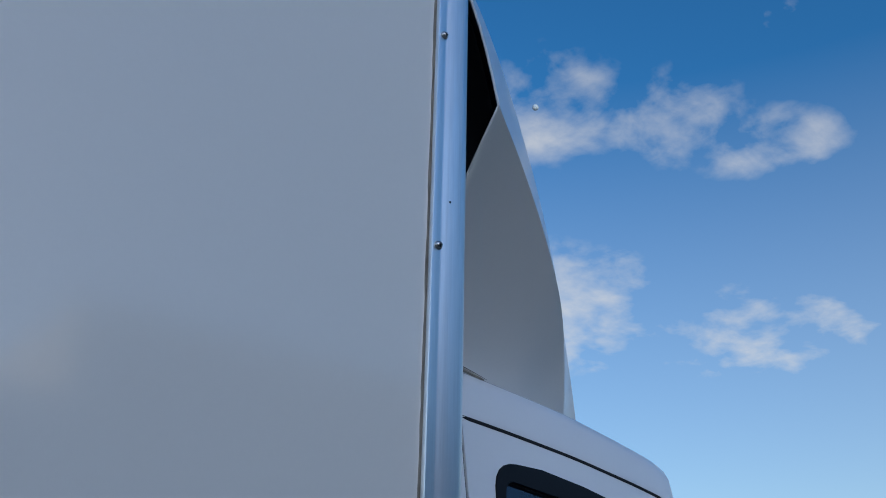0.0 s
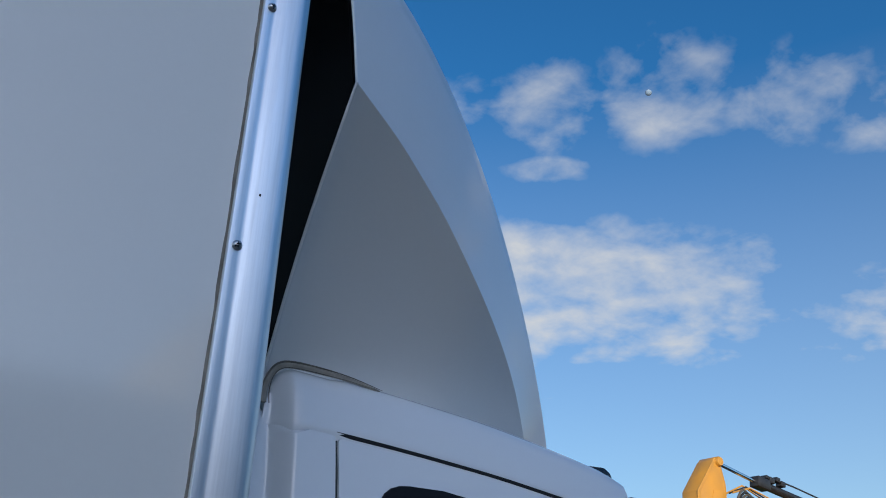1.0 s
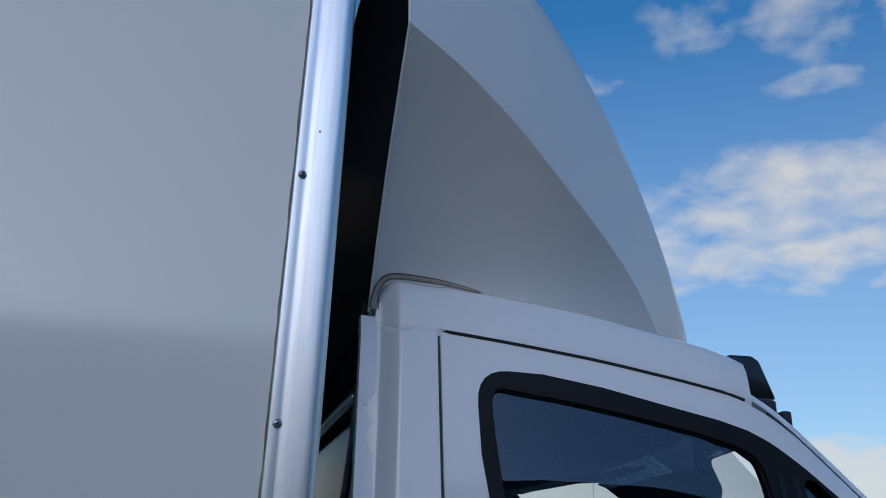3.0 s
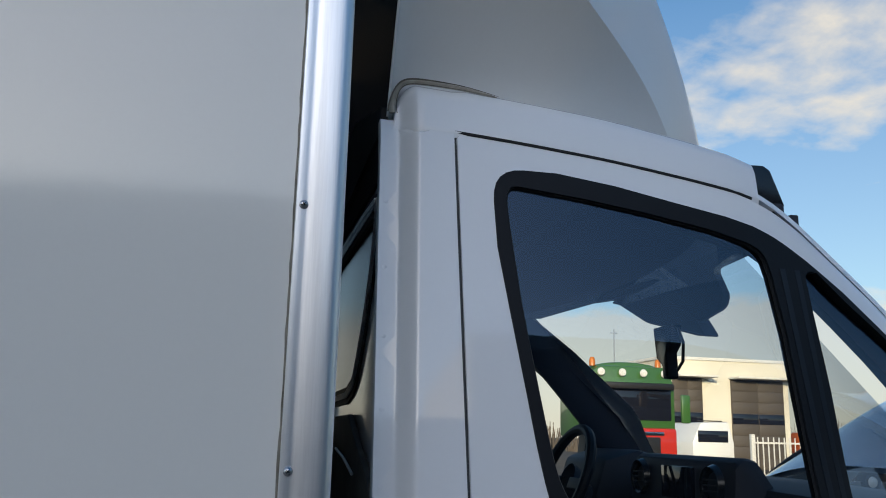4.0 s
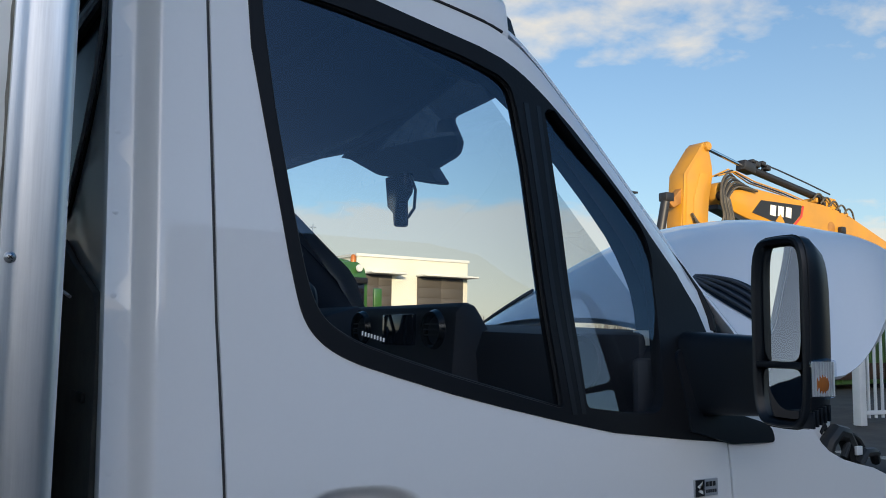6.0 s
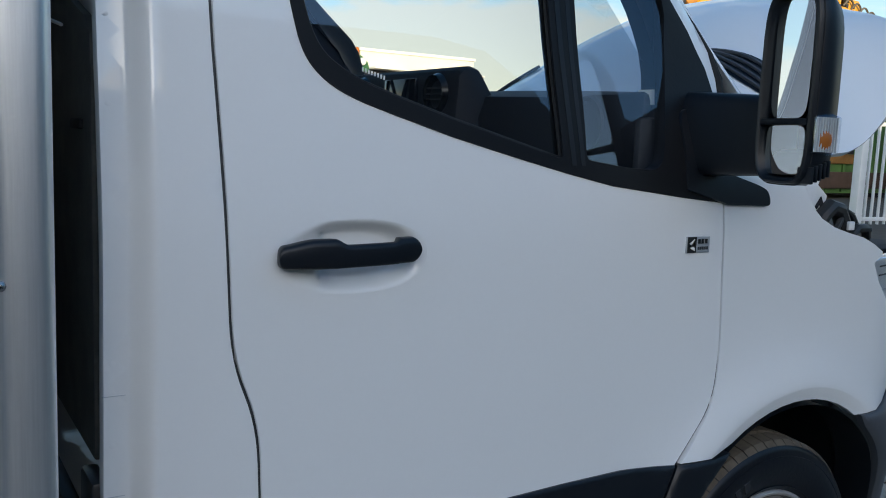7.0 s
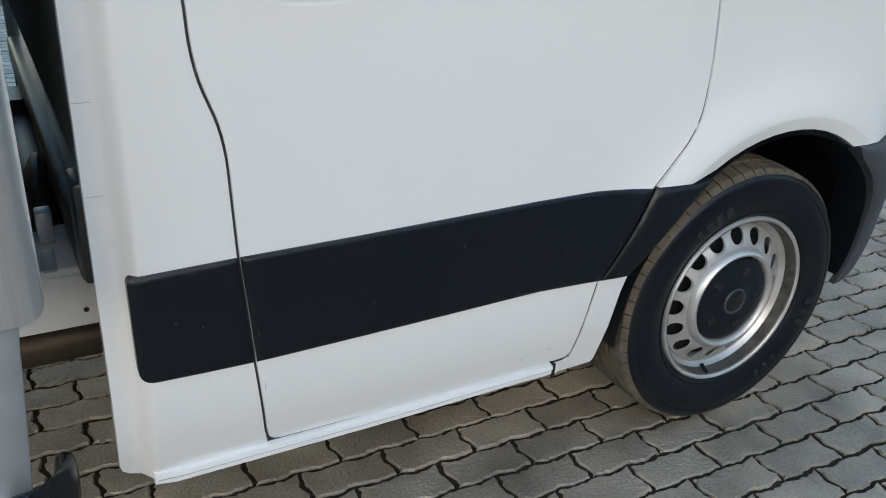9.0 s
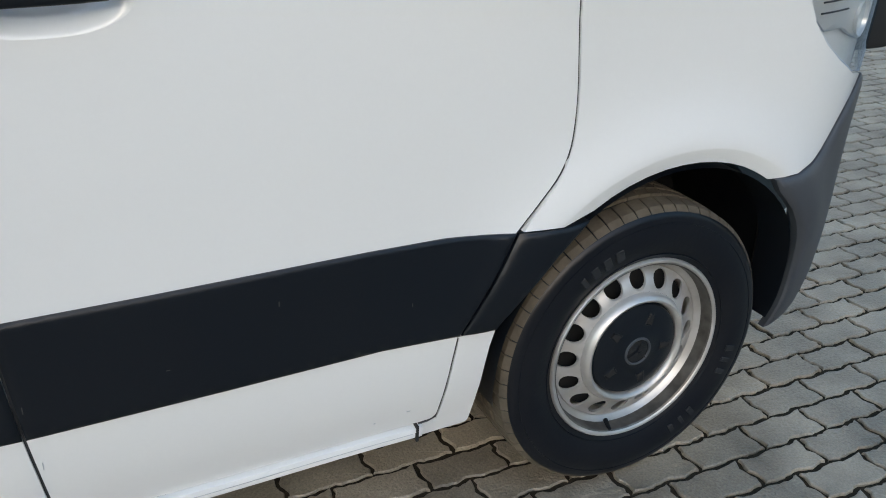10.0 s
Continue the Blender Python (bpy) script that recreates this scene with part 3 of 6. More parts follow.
# dealer badge on the door
yb = side(-0.343, 1.155) - 0.001
part("badge", box(-0.3780, -0.3140, yb - 0.003, yb + 0.004, 1.141, 1.173, 0.001), M_BADGE, door, "small silver badge with a black field")
part("badge_field", box(-0.3774, -0.3529, yb - 0.0038, yb - 0.003, 1.1415, 1.1725), M_INK, door, smooth=False)
part("badge_mark", prism([(-0.3734, 1.160), (-0.3586, 1.169), (-0.3586, 1.156), (-0.3711, 1.151), (-0.3574, 1.145), (-0.3574, 1.150)], yb - 0.0045, yb - 0.0038), M_PAPER, door, smooth=False)
bars(door, "badge_print", M_INK, -0.3494, -0.3209, 1.159, 1.168, yb - 0.003, 3)
bars(door, "badge_print", M_SEAL, -0.3494, -0.3186, 1.147, 1.153, yb - 0.003, 5)

# grey seals deep in the shut lines
for pts in (DOOR[:10], DOOR[11:18]):
    lp = rounded([(x, z) for x, z, *_ in pts], 0.05)
    last = min(range(len(lp)), key=lambda i: (lp[i] - Vector(pts[-1][:2])).length)
    lp = lp[:last + 1]
    part("shut_seal", tube([(p.x, side(max(p.x, -1.37), p.y) + 0.009, p.y) for p in lp], 0.0055, 6), M_SHUT, door)

# rear corner panel of the cab with its flange
CORNER = [(-1.446, 2.101), (-1.446, 0.302), (-1.442, 0.286), (-1.43, 0.275), (-1.39, 0.262, 0.02), (-1.26, 0.276), (-1.178, 0.288), (-1.186, 0.33), (-1.206, 0.50), (-1.224, 0.709), (-1.236, 0.92, 0.06),
          (-1.277, 1.02, 0.06), (-1.285, 1.16), (-1.300, 1.45), (-1.318, 2.073), (-1.36, 2.0775), (-1.398, 2.081), (-1.412, 2.0825), (-1.416, 2.090), (-1.418, 2.101)]
part("corner_panel", pressed(CORNER, [], side, xs=[-1.436, -1.426] + [-1.42 + 0.003 * k for k in range(15)] + [-1.37, -1.36], clear=0.006), M_WHITE, truck, "white cab corner panel with folded flange")
# spot-weld dimples and seam marks down the flange
for z in np.arange(0.45, 2.05, 0.115):
    b = lathe([(0.0, -0.0005), (0.003, -0.0004), (0.0045, 0.0)], 12)
    part("weld_spot", turned(b, pose(-1.432, side(-1.432, z), z)), M_WHITE, truck)

# sill below the door
rows = []
for k in range(25):
    x = -1.39 + 0.875 * k / 24
    zb = 0.290 + 0.006 * step01((x + 1.0) / 0.4)
    y = side(x, 0.28)
    rows.append([(x, y + 0.01, zb), (x, y - 0.012, zb - 0.004), (x, y - 0.014, zb - 0.013), (x, y - 0.009, zb - 0.0165), (x, y - 0.0105, zb - 0.020), (x, y - 0.009, zb - 0.028), (x, y + 0.002, zb - 0.033), (x, y + 0.05, zb - 0.034)])
part("sill_line", tube([(-1.385 + 0.85 * k / 20, side(-1.385 + 0.85 * k / 20, 0.28) - 0.0100, 0.290 + 0.006 * step01((-0.385 + 0.85 * k / 20) / 0.4) - 0.0168) for k in range(21)], 0.0009, 5), M_GALV, truck)
part("sill_joint", box(-0.5300, -0.5245, side(-0.52, 0.28) - 0.0155, side(-0.52, 0.28) + 0.02, 0.262, 0.2985), M_DARK, truck, smooth=False)
part("door_sill", loft(rows), M_WHITE, truck, "white sill with a rubber lip")
LOWFRONT = [(-0.458, 0.506), (-0.379, 0.504), (-0.390, 0.42), (-0.403, 0.260, 0.015), (-0.526, 0.256), (-0.526, 0.289), (-0.484, 0.30)]
part("lower_fender", pressed(LOWFRONT, [], side), M_WHITE, truck)

part("fender_seam", tube([(x, side(x, z) + 0.003, z) for x, z in ((-0.459, 0.50), (-0.467, 0.44), (-0.4745, 0.38), (-0.481, 0.33), (-0.486, 0.303), (-0.50, 0.296), (-0.52, 0.294))], 0.0022, 6), M_SHUT, truck)

# black side protection strips: proud of the panels, with rolled edges


def strip(outline, depth=0.008, roll=0.008):
    lp = rounded(outline)

    def swell(x, z):
        d = 1.0
        for a, c in zip(lp, lp[1:] + lp[:1]):
            ax, az, ex, ez = x - a.x, z - a.y, c.x - a.x, c.y - a.y
            u = min(1.0, max(0.0, (ax * ex + az * ez) / max(1e-12, ex * ex + ez * ez)))
            d = min(d, math.hypot(ax - u * ex, az - u * ez))
        return side(max(x, -1.372), z, False) - depth * math.sqrt(max(0.0, 1 - (1 - min(1, d / roll)) ** 2))
    fine_lp = rounded(outline, 0.02)
    rings = [q for d in (0.0025, 0.006, 0.011, 0.022) for q in inset(fine_lp, d) if inside(q, lp)]
    return pressed(outline, [], swell, step=0.03, off=-0.001, thick=0.018, gap=0.001, lip=0.001, more=rings, clear=0.020)


part("side_trim", strip([(-1.402, 0.703, 0.012), (-1.400, 0.505, 0.03), (-1.208, 0.500), (-1.2265, 0.707)]), M_PLASTIC, truck, "black plastic side trim")
part("side_trim", strip([(-1.2215, 0.707), (-1.2030, 0.500), (-0.883, 0.506), (-0.616, 0.513), (-0.4585, 0.507), (-0.3565, 0.706), (-0.495, 0.716), (-0.639, 0.716), (-1.009, 0.709)]), M_PLASTIC, truck, "black plastic door trim")
part("side_trim", strip([(-0.4535, 0.506), (-0.381, 0.504), (-0.372, 0.52), (-0.33, 0.575), (-0.27, 0.650), (-0.205, 0.712), (-0.26, 0.706), (-0.3515, 0.706)]), M_PLASTIC, truck, "black plastic wheel arch trim")

# small scuffs and chips on the strips
for x, z, w, h in ((-1.335, 0.612, 0.004, 0.003), (-1.292, 0.596, 0.003, 0.003), (-0.80, 0.655, 0.002, 0.009), (-0.985, 0.575, 0.006, 0.0012), (-1.199, 0.56, 0.0015, 0.012), (-0.56, 0.60, 0.0012, 0.007)):
    part("scuff_mark", box(x - w / 2, x + w / 2, side(x, z, False) - 0.0106, side(x, z, False) - 0.0098, z - h / 2, z + h / 2), M_SEAL, truck, smooth=False)
for x, z, w, h in ((-0.62, 0.335, 0.004, 0.0012), (-0.55, 0.345, 0.008, 0.001), (-1.188, 0.44, 0.0012, 0.014), (-1.43, 0.98, 0.03, 0.0008), (-1.43, 0.835, 0.03, 0.0008)):
    part("chip_mark", box(x - w / 2, x + w / 2, side(x, z) - 0.0012, side(x, z) + 0.002, z - h / 2, z + h / 2), M_GALV, truck, smooth=False)

# front wing
ARC = [(0.03 + 0.403 * math.cos(radians(a)), 0.386 + 0.403 * math.sin(radians(a))) for a in range(57, 126, 6)]
FENDER = [(-0.343, 0.706), (-0.26, 0.704)] + ARC[::-1] + [(0.33, 0.728), (0.42, 0.745, 0.04), (0.50, 0.83), (0.593, 0.901, 0.02), (0.504, 0.919), (0.417, 0.960), (0.352, 1.0), (0.302, 1.047), (0.272, 1.094), (0.300, 1.104, 0.008), (0.302, 1.121), (0.262, 1.141),
          (0.215, 1.158), (0.156, 1.170), (0.100, 1.184), (0.052, 1.204), (0.028, 1.222), (0.006, 1.247), (-0.014, 1.280), (-0.04, 1.300, 0.02), (-0.262, 1.30), (-0.275, 1.235), (-0.262, 1.08), (-0.243, 0.92, 0.06), (-0.252, 0.825, 0.06)]
RINGS = [Vector((0.03 + r * math.cos(radians(a)), 0.386 + r * math.sin(radians(a)))) for r in (0.420, 0.4345, 0.4375, 0.450, 0.470) for a in range(40, 140, 3)]
part("front_wing", pressed(FENDER, [], side, step=0.035, more=RINGS), M_WHITE, truck, "white front wing with a flared arch")
# arch lip and liner
b = bmesh.new()
rows = []
for a in range(-10, 196, 5):
    x, z = 0.03 + 0.403 * math.cos(radians(a)), 0.386 + 0.403 * math.sin(radians(a))
    xi, zi = 0.03 + 0.392 * math.cos(radians(a)), 0.386 + 0.392 * math.sin(radians(a))
    y = side(x, max(z, 0.3))
    rows.append([(xi, y + 0.002, zi), (xi, y + 0.10, zi), (0.03 + 0.41 * math.cos(radians(a)), y + 0.12, 0.386 + 0.41 * math.sin(radians(a))), (0.03 + 0.41 * math.cos(radians(a)), 0.45, 0.386 + 0.41 * math.sin(radians(a)))])
part("arch_liner", loft(rows), M_PLASTIC, truck, "black wheel arch liner")
# near-black sheet at the back of the arch carries its shade as colour
part("arch_backing", box(-0.40, 0.46, 0.44, 0.46, 0.25, 1.15), M_DARK, truck, smooth=False)

# bumper and headlamp
BUMPER = [(0.262, 0.728), (0.33, 0.728), (0.42, 0.745, 0.04), (0.50, 0.83), (0.593, 0.899), (0.70, 0.86), (0.90, 0.83), (0.92, 0.42), (0.85, 0.30, 0.05)] + [(0.03 + 0.399 * math.cos(radians(a)), 0.386 + 0.399 * math.sin(radians(a))) for a in range(-14, 56, 5)]
part("bumper", strip(BUMPER, 0.012, 0.02), M_BUMPER, truck, "dark grey plastic bumper corner")
LAMP = [(0.272, 1.094), (0.302, 1.047), (0.352, 1.0), (0.417, 0.960), (0.504, 0.919), (0.593, 0.901), (0.70, 0.88), (0.82, 0.95), (0.80, 1.08), (0.60, 1.11), (0.300, 1.104)]
b = pressed(LAMP, [], side, off=0.002, thick=0.01, gap=0.002, lip=0.0)
part("headlamp", b, M_LENS, truck, "clear plastic headlamp lens").visible_shadow = False
part("lamp_housing", pressed(LAMP, [], side, off=0.030, thick=0.01, gap=0.002, lip=0.0), M_LAMP, truck, "pale grey lamp housing")
UPLAMP = [(0.286, 1.088), (0.312, 1.050), (0.352, 1.020), (0.42, 1.022, 0.02), (0.47, 0.998, 0.03), (0.52, 0.985), (0.60, 1.0), (0.62, 1.095), (0.325, 1.098)]
part("lamp_reflector", pressed(UPLAMP, [], side, off=0.018, thick=0.012, gap=0.002, lip=0.001), M_CHROME2, truck, "bright lamp reflector")
for z0 in (1.058, 1.080):
    part("reflector_step", tube([(x, side(x, z0) + 0.016, z0 + 0.004 * (x - 0.33) / 0.1) for x in np.linspace(0.328, 0.42, 6)], 0.002, 6), M_SEAL, truck)
part("lamp_bowl", turned(lathe([(0.0, 0.03), (0.02, 0.026), (0.034, 0.010), (0.038, 0.0), (0.042, 0.0)], 24), pose(0.50, side(0.50, 1.035) + 0.010, 1.035, 0, 0, 25)), M_CHROME2, truck)
rows = []
for k in range(21):
    u = k / 20
    y = side(0.92, 0.6) + (2 * YC - 2 * side(0.92, 0.6)) * u
    xx = 0.92 + 0.12 * math.sin(math.pi * u)
    rows.append([(xx - 0.02, y, 1.08), (xx, y, 0.95), (xx + 0.03, y, 0.83), (xx + 0.03, y, 0.42), (xx - 0.07, y, 0.30)])
part("front_grille", loft(rows), M_PLASTIC, truck)
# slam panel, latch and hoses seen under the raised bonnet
# near-black block stands in for the shade inside the engine bay
part("engine_bay_block", box(0.10, 0.80, 0.16, 1.80, 0.92, 1.10, 0.03), M_DARK, truck)
hb = part("hinge_arm", prism([(0.292, 1.300), (0.300, 1.42), (0.345, 1.44), (0.338, 1.315), (0.326, 1.262), (0.352, 1.262), (0.366, 1.316), (0.372, 1.42), (0.392, 1.42), (0.384, 1.30), (0.366, 1.262),
                                    (0.408, 1.234), (0.400, 1.190), (0.372, 1.180), (0.335, 1.190), (0.315, 1.235)], 0.215, 0.228, bevel=0.002), M_WHITE, truck, "white painted bonnet hinge arm")
part("hinge_slot", prism([(0.358, 1.205), (0.380, 1.232), (0.390, 1.215), (0.384, 1.196), (0.376, 1.212), (0.366, 1.198)], 0.2125, 0.216), M_DARK, hb, smooth=False)
b = tube([(0.35, 0.21, 1.12), (0.371, 0.20, 1.180), (0.405, 0.20, 1.205), (0.440, 0.20, 1.198), (0.462, 0.20, 1.165), (0.478, 0.20, 1.12)], 0.022)
tube([(0.42, 0.19, 1.14), (0.456, 0.19, 1.198), (0.486, 0.19, 1.184), (0.510, 0.19, 1.156), (0.535, 0.19, 1.146), (0.575, 0.19, 1.142)], 0.009, 8, bm=b)
tube([(0.47, 0.18, 1.12), (0.50, 0.18, 1.150), (0.54, 0.18, 1.148), (0.58, 0.20, 1.12)], 0.013, 8, bm=b)
part("engine_hose", b, M_HOSE, truck)
part("hose_clip", box(0.452, 0.478, 0.172, 0.180, 1.145, 1.168, 0.002), M_FENCE, truck)

# raised bonnet
CTR_X, CTR_Z = [0.10, 0.30, 0.52, 0.76, 0.98, 1.06], [1.48, 1.63, 1.78, 1.87, 1.88, 1.84]
EDG_X, EDG_Z = [0.06, 0.22, 0.38, 0.56, 0.72, 0.84], [1.30, 1.34, 1.34, 1.36, 1.52, 1.70]


def bonnet_at(u, t):
    k = np.linspace(0, 1, 6)
    cx, cz, ex, ez = (np.interp(u, k, a) for a in (CTR_X, CTR_Z, EDG_X, EDG_Z))
    w = 1 - abs(t) ** 2.6
    return (ex + (cx - ex) * w, YC + t * (0.80 - 0.06 * u), ez + (cz - ez) * w)


def soft_bonnet(u, t):
    p = [bonnet_at(min(1, max(0, u + d)), t) for d in (-0.1, -0.05, 0, 0.05, 0.1)]
    return tuple(sum(q[i] for q in p) / 5 for i in range(3))


def bonnet_skin(u, t, lift):
    """A point at a height over the painted face, which looks back at the windscreen."""
    p = Vector(soft_bonnet(u, t))
    e = 0.02 if t < 0.9 else -0.02
    f = 0.02 if u < 0.9 else -0.02
    n = ((Vector(soft_bonnet(u + f, t)) - p) / f).cross((Vector(soft_bonnet(u, t + e)) - p) / e).normalized()
    return tuple(p + n * (lift if n.z > 0 else -lift))


rows = []
for i in range(29):
    ts = [math.sin(math.pi / 2 * (j / 20 - 1)) for j in range(41)]
    rows.append([bonnet_skin(i / 28, t, 0.0) for t in ts] + [bonnet_skin(i / 28, t, -0.02) for t in ts[::-1]])
bon = part("bonnet", loft(rows, closed=True), M_WHITE, truck, "white raised engine bonnet")
for sg in (-1, 1):
    def vent(k, w, lift):
        a = k / 12
        t = sg * (0.475 + 0.36 * a)
        mid, wide = (0.250 + 0.055 * a, 0.060) if sg < 0 else (0.228 - 0.035 * a, 0.036)
        return bonnet_skin(mid + w * wide * math.sin(math.pi * min(1.0, 0.05 + 0.7 * a)), t, lift)
    part("bonnet_vent", loft([[vent(k, w, 0.003) for w in (-1, -0.5, 0, 0.5, 1)] for k in range(13)]), M_PLASTIC, bon, "black louvred bonnet vent")
    for w in (-0.7, -0.25, 0.2, 0.65):
        part("louvre", tube([vent(k, w, 0.006) for k in range(13)], 0.006, 6), M_BUMPER, bon)

# roof: from the door's upper edge over the gutter to the crown
EDGE_X, EDGE_Z = [-1.446, -1.318, -1.19, -1.033, -0.86, -0.765, -0.70], [2.083, 2.074, 2.063, 2.0465, 2.0205, 2.003, 1.98]


def edge_z(x):
    return float(sum(np.interp(x + d, EDGE_X, EDGE_Z) for d in (-0.04, -0.02, 0, 0.02, 0.04)) / 5)


rows = []
ROOF_X = [-1.421, -1.4195, -1.417, -1.413, -1.410, -1.407, -1.404, -1.401, -1.398, -1.395, -1.392, -1.389, -1.386, -1.382, -1.37] + [-1.345 + 0.60 * k / 24 for k in range(25)]
for x in ROOF_X:
    z0 = edge_z(x) + 0.004 - 0.0045 * step01((-1.30 - x) / 0.02)
    y0 = side(max(x, -1.37), z0)
    groove = 0.030 * step01((-1.379 - x) / 0.034)
    f = step01((x + 1.10) / 0.45)
    # the rear end rounds down to the flange
    g = 1.0 if x > -1.385 else 0.22 + 0.78 * math.sqrt(1 - ((-1.385 - x) / 0.0361) ** 2)
    sec = []
    for y, z in ((0.004, -0.016), (0, 0.001), (0.002, 0.012), (0.006, 0.045), (0.012, 0.078), (0.022, 0.101), (0.036, 0.112), (0.052, 0.117), (0.075, 0.121), (0.14, 0.130), (0.30, 0.165), (0.60, 0.208), (0.90, 0.214)):
        sec.append((x + 0.16 * (y / 0.9) * f, y0 + y + groove * (1 - 0.35 * step01(z / 0.10)), z0 + z * g * (0.80 - 0.09 * f)))
    rows.append(sec + [(a, 2 * YC - bb, c) for a, bb, c in sec[::-1][1:]])
part("cab_roof", loft(rows), M_WHITE, truck, "white cab roof")
# drip seam along the door top and the sealing bead under the deflector
part("gutter_seam", tube([(x, side(x, edge_z(x)) + 0.004, edge_z(x) + 0.002) for x in np.linspace(-1.318, -0.76, 24)], 0.004, 6), M_DARK, truck)

# pillars beside the windscreen
LINE = [(-0.709, 1.984), (-0.653, 1.951), (-0.512, 1.841), (-0.379, 1.722), (-0.294, 1.648), (-0.260, 1.606), (-0.222, 1.54), (-0.165, 1.46), (-0.09, 1.36), (-0.02, 1.26)]
INNER = [(-0.86, 2.035), (-0.77, 1.992), (-0.70, 1.948), (-0.60, 1.852), (-0.478, 1.718), (-0.38, 1.605), (-0.30, 1.512), (-0.215, 1.41), (-0.12, 1.30), (-0.03, 1.20)]


def along(pts, n):
    """n points at even steps along a broken line in (x, z)."""
    d = [0.0]
    for p, q in zip(pts, pts[1:]):
        d.append(d[-1] + math.hypot(q[0] - p[0], q[1] - p[1]))
    u = np.linspace(0, d[-1], n)
    return list(zip(np.interp(u, d, [p[0] for p in pts]), np.interp(u, d, [p[1] for p in pts])))


for flip in (False, True):
    rows = []
    for x, z in along([(-0.86, 2.036), (-0.775, 2.014)] + LINE, 48):
        y = side(x, z)
        rows.append([(x + 0.002, y + 0.03, z + 0.002)] + [(x + a * 0.70, y + d, z + a * 0.71) for a, d in ((0.003, 0.004), (0.008, 0.005), (0.018, 0.014), (0.030, 0.034), (0.042, 0.060), (0.050, 0.090), (0.046, 0.118))])
    b = loft(rows)
    part("screen_pillar", flipped(b) if flip else b, M_WHITE, truck, "white windscreen pillar")
    if flip:
        rows = [[(x - 0.012, side(x, z) + 0.032, z - 0.012), (x - 0.020, side(x, z) + 0.09, z - 0.020), (x + 0.012, side(x, z) + 0.118, z + 0.012), (x + 0.040, side(x, z) + 0.118, z + 0.040), (x + 0.062, side(x, z) + 0.124, z + 0.062)] for x, z in INNER]
        part("pillar_lining", flipped(loft(rows)), M_HEAD, truck)
    else:
        lean_in = along([(-0.80, 1.99), (-0.70, 1.93), (-0.62, 1.878), (-0.545, 1.814), (-0.45, 1.724), (-0.375, 1.645), (-0.32, 1.555), (-0.302, 1.505), (-0.29, 1.40), (-0.28, 1.30)], 20)
        lean_out = along([(-0.84, 2.012), (-0.76, 1.995), (-0.68, 1.955), (-0.60, 1.90), (-0.50, 1.815), (-0.40, 1.73), (-0.30, 1.64), (-0.24, 1.55), (-0.20, 1.45), (-0.17, 1.38)], 20)
        rows = [[(xo - 0.012, side(xo, zo) + 0.028, zo - 0.012), (xi - 0.02, 0.14, zi - 0.02), (xi - 0.004, 0.205, zi - 0.004), (xi + 0.006, 0.22, zi + 0.006), (xi + 0.04, 0.225, zi + 0.04), (xo + 0.036, 0.19, zo + 0.036)] for (xi, zi), (xo, zo) in zip(lean_in, lean_out)]
        part("pillar_lining", loft(rows), M_HEAD, truck)
WEDGE = along(LINE[:5], 20) + [(-0.258, 1.594), (-0.236, 1.535), (-0.228, 1.485), (-0.232, 1.455)]
part("pillar_gap", tube([(x, side(x, z) + (0.010 if k < 20 else 0.004), z - (0.002 if k < 20 else 0.0)) for k, (x, z) in enumerate(WEDGE)], [0.0040] * 18 + [0.0045, 0.005, 0.006, 0.009, 0.012, 0.010], 8), M_DARK, truck, "black seal that widens to its end")

# windscreen
rows = []
for i in range(17):
    v = i / 16
    row = []
    for j in range(25):
        t = j / 12 - 1
        yy = YC + t * (0.80 - 0.02 * (1 - v))
        bow = 1 - t * t
        row.append((-0.83 + 0.80 * v + bow * (0.13 + 0.05 * v), yy, 2.035 - 0.81 * v + bow * (0.01 + 0.17 * v)))
    rows.append(row)
ws = part("windscreen", loft(rows), M_SCREENGLASS, truck, "clear raked windscreen")
ws.visible_shadow = False
# cowl with wiper below the screen
rows = []
for j in range(25):
    t = j / 12 - 1
    bow = 1 - t * t
    rows.append([(0.0 + bow * 0.18, YC + 0.8 * t, 1.235 + bow * 0.18), (0.05 + bow * 0.18, YC + 0.8 * t, 1.235 + bow * 0.165), (0.12 + 0.10 * bow, YC + 0.8 * t, 1.22 + 0.12 * bow), (0.12 + 0.10 * bow, YC + 0.8 * t, 1.05)])
part("cowl", loft(rows), M_PLASTIC, truck, "black cowl below the windscreen")

# roof marker lamp in black plastic
part("roof_marker", prism([(-0.655, 2.07), (-0.62, 2.160), (-0.565, 2.162), (-0.548, 2.152), (-0.515, 2.07)], 0.34, 0.46, bevel=0.006), M_GLOSSBLK, truck, "black roof marker")

# ---- roof deflector ----
# cross-sections from the open rear rim to the nose: lower edge, crease, shoulder, crown


CREASE_S = [0, 0.18, 0.39, 0.55, 0.65, 0.74, 0.80, 0.86, 0.93, 1]
CREASE_X = [-1.43, -1.325, -1.204, -1.110, -1.047, -0.980, -0.932, -0.884, -0.818, -0.745]
CREASE_Y = [-0.116, -0.060, 0.002, 0.054, 0.097, 0.153, 0.195, 0.238, 0.302, 0.374]
CREASE_Z = [2.520, 2.491, 2.430, 2.367, 2.332, 2.306, 2.284, 2.260, 2.215, 2.135]


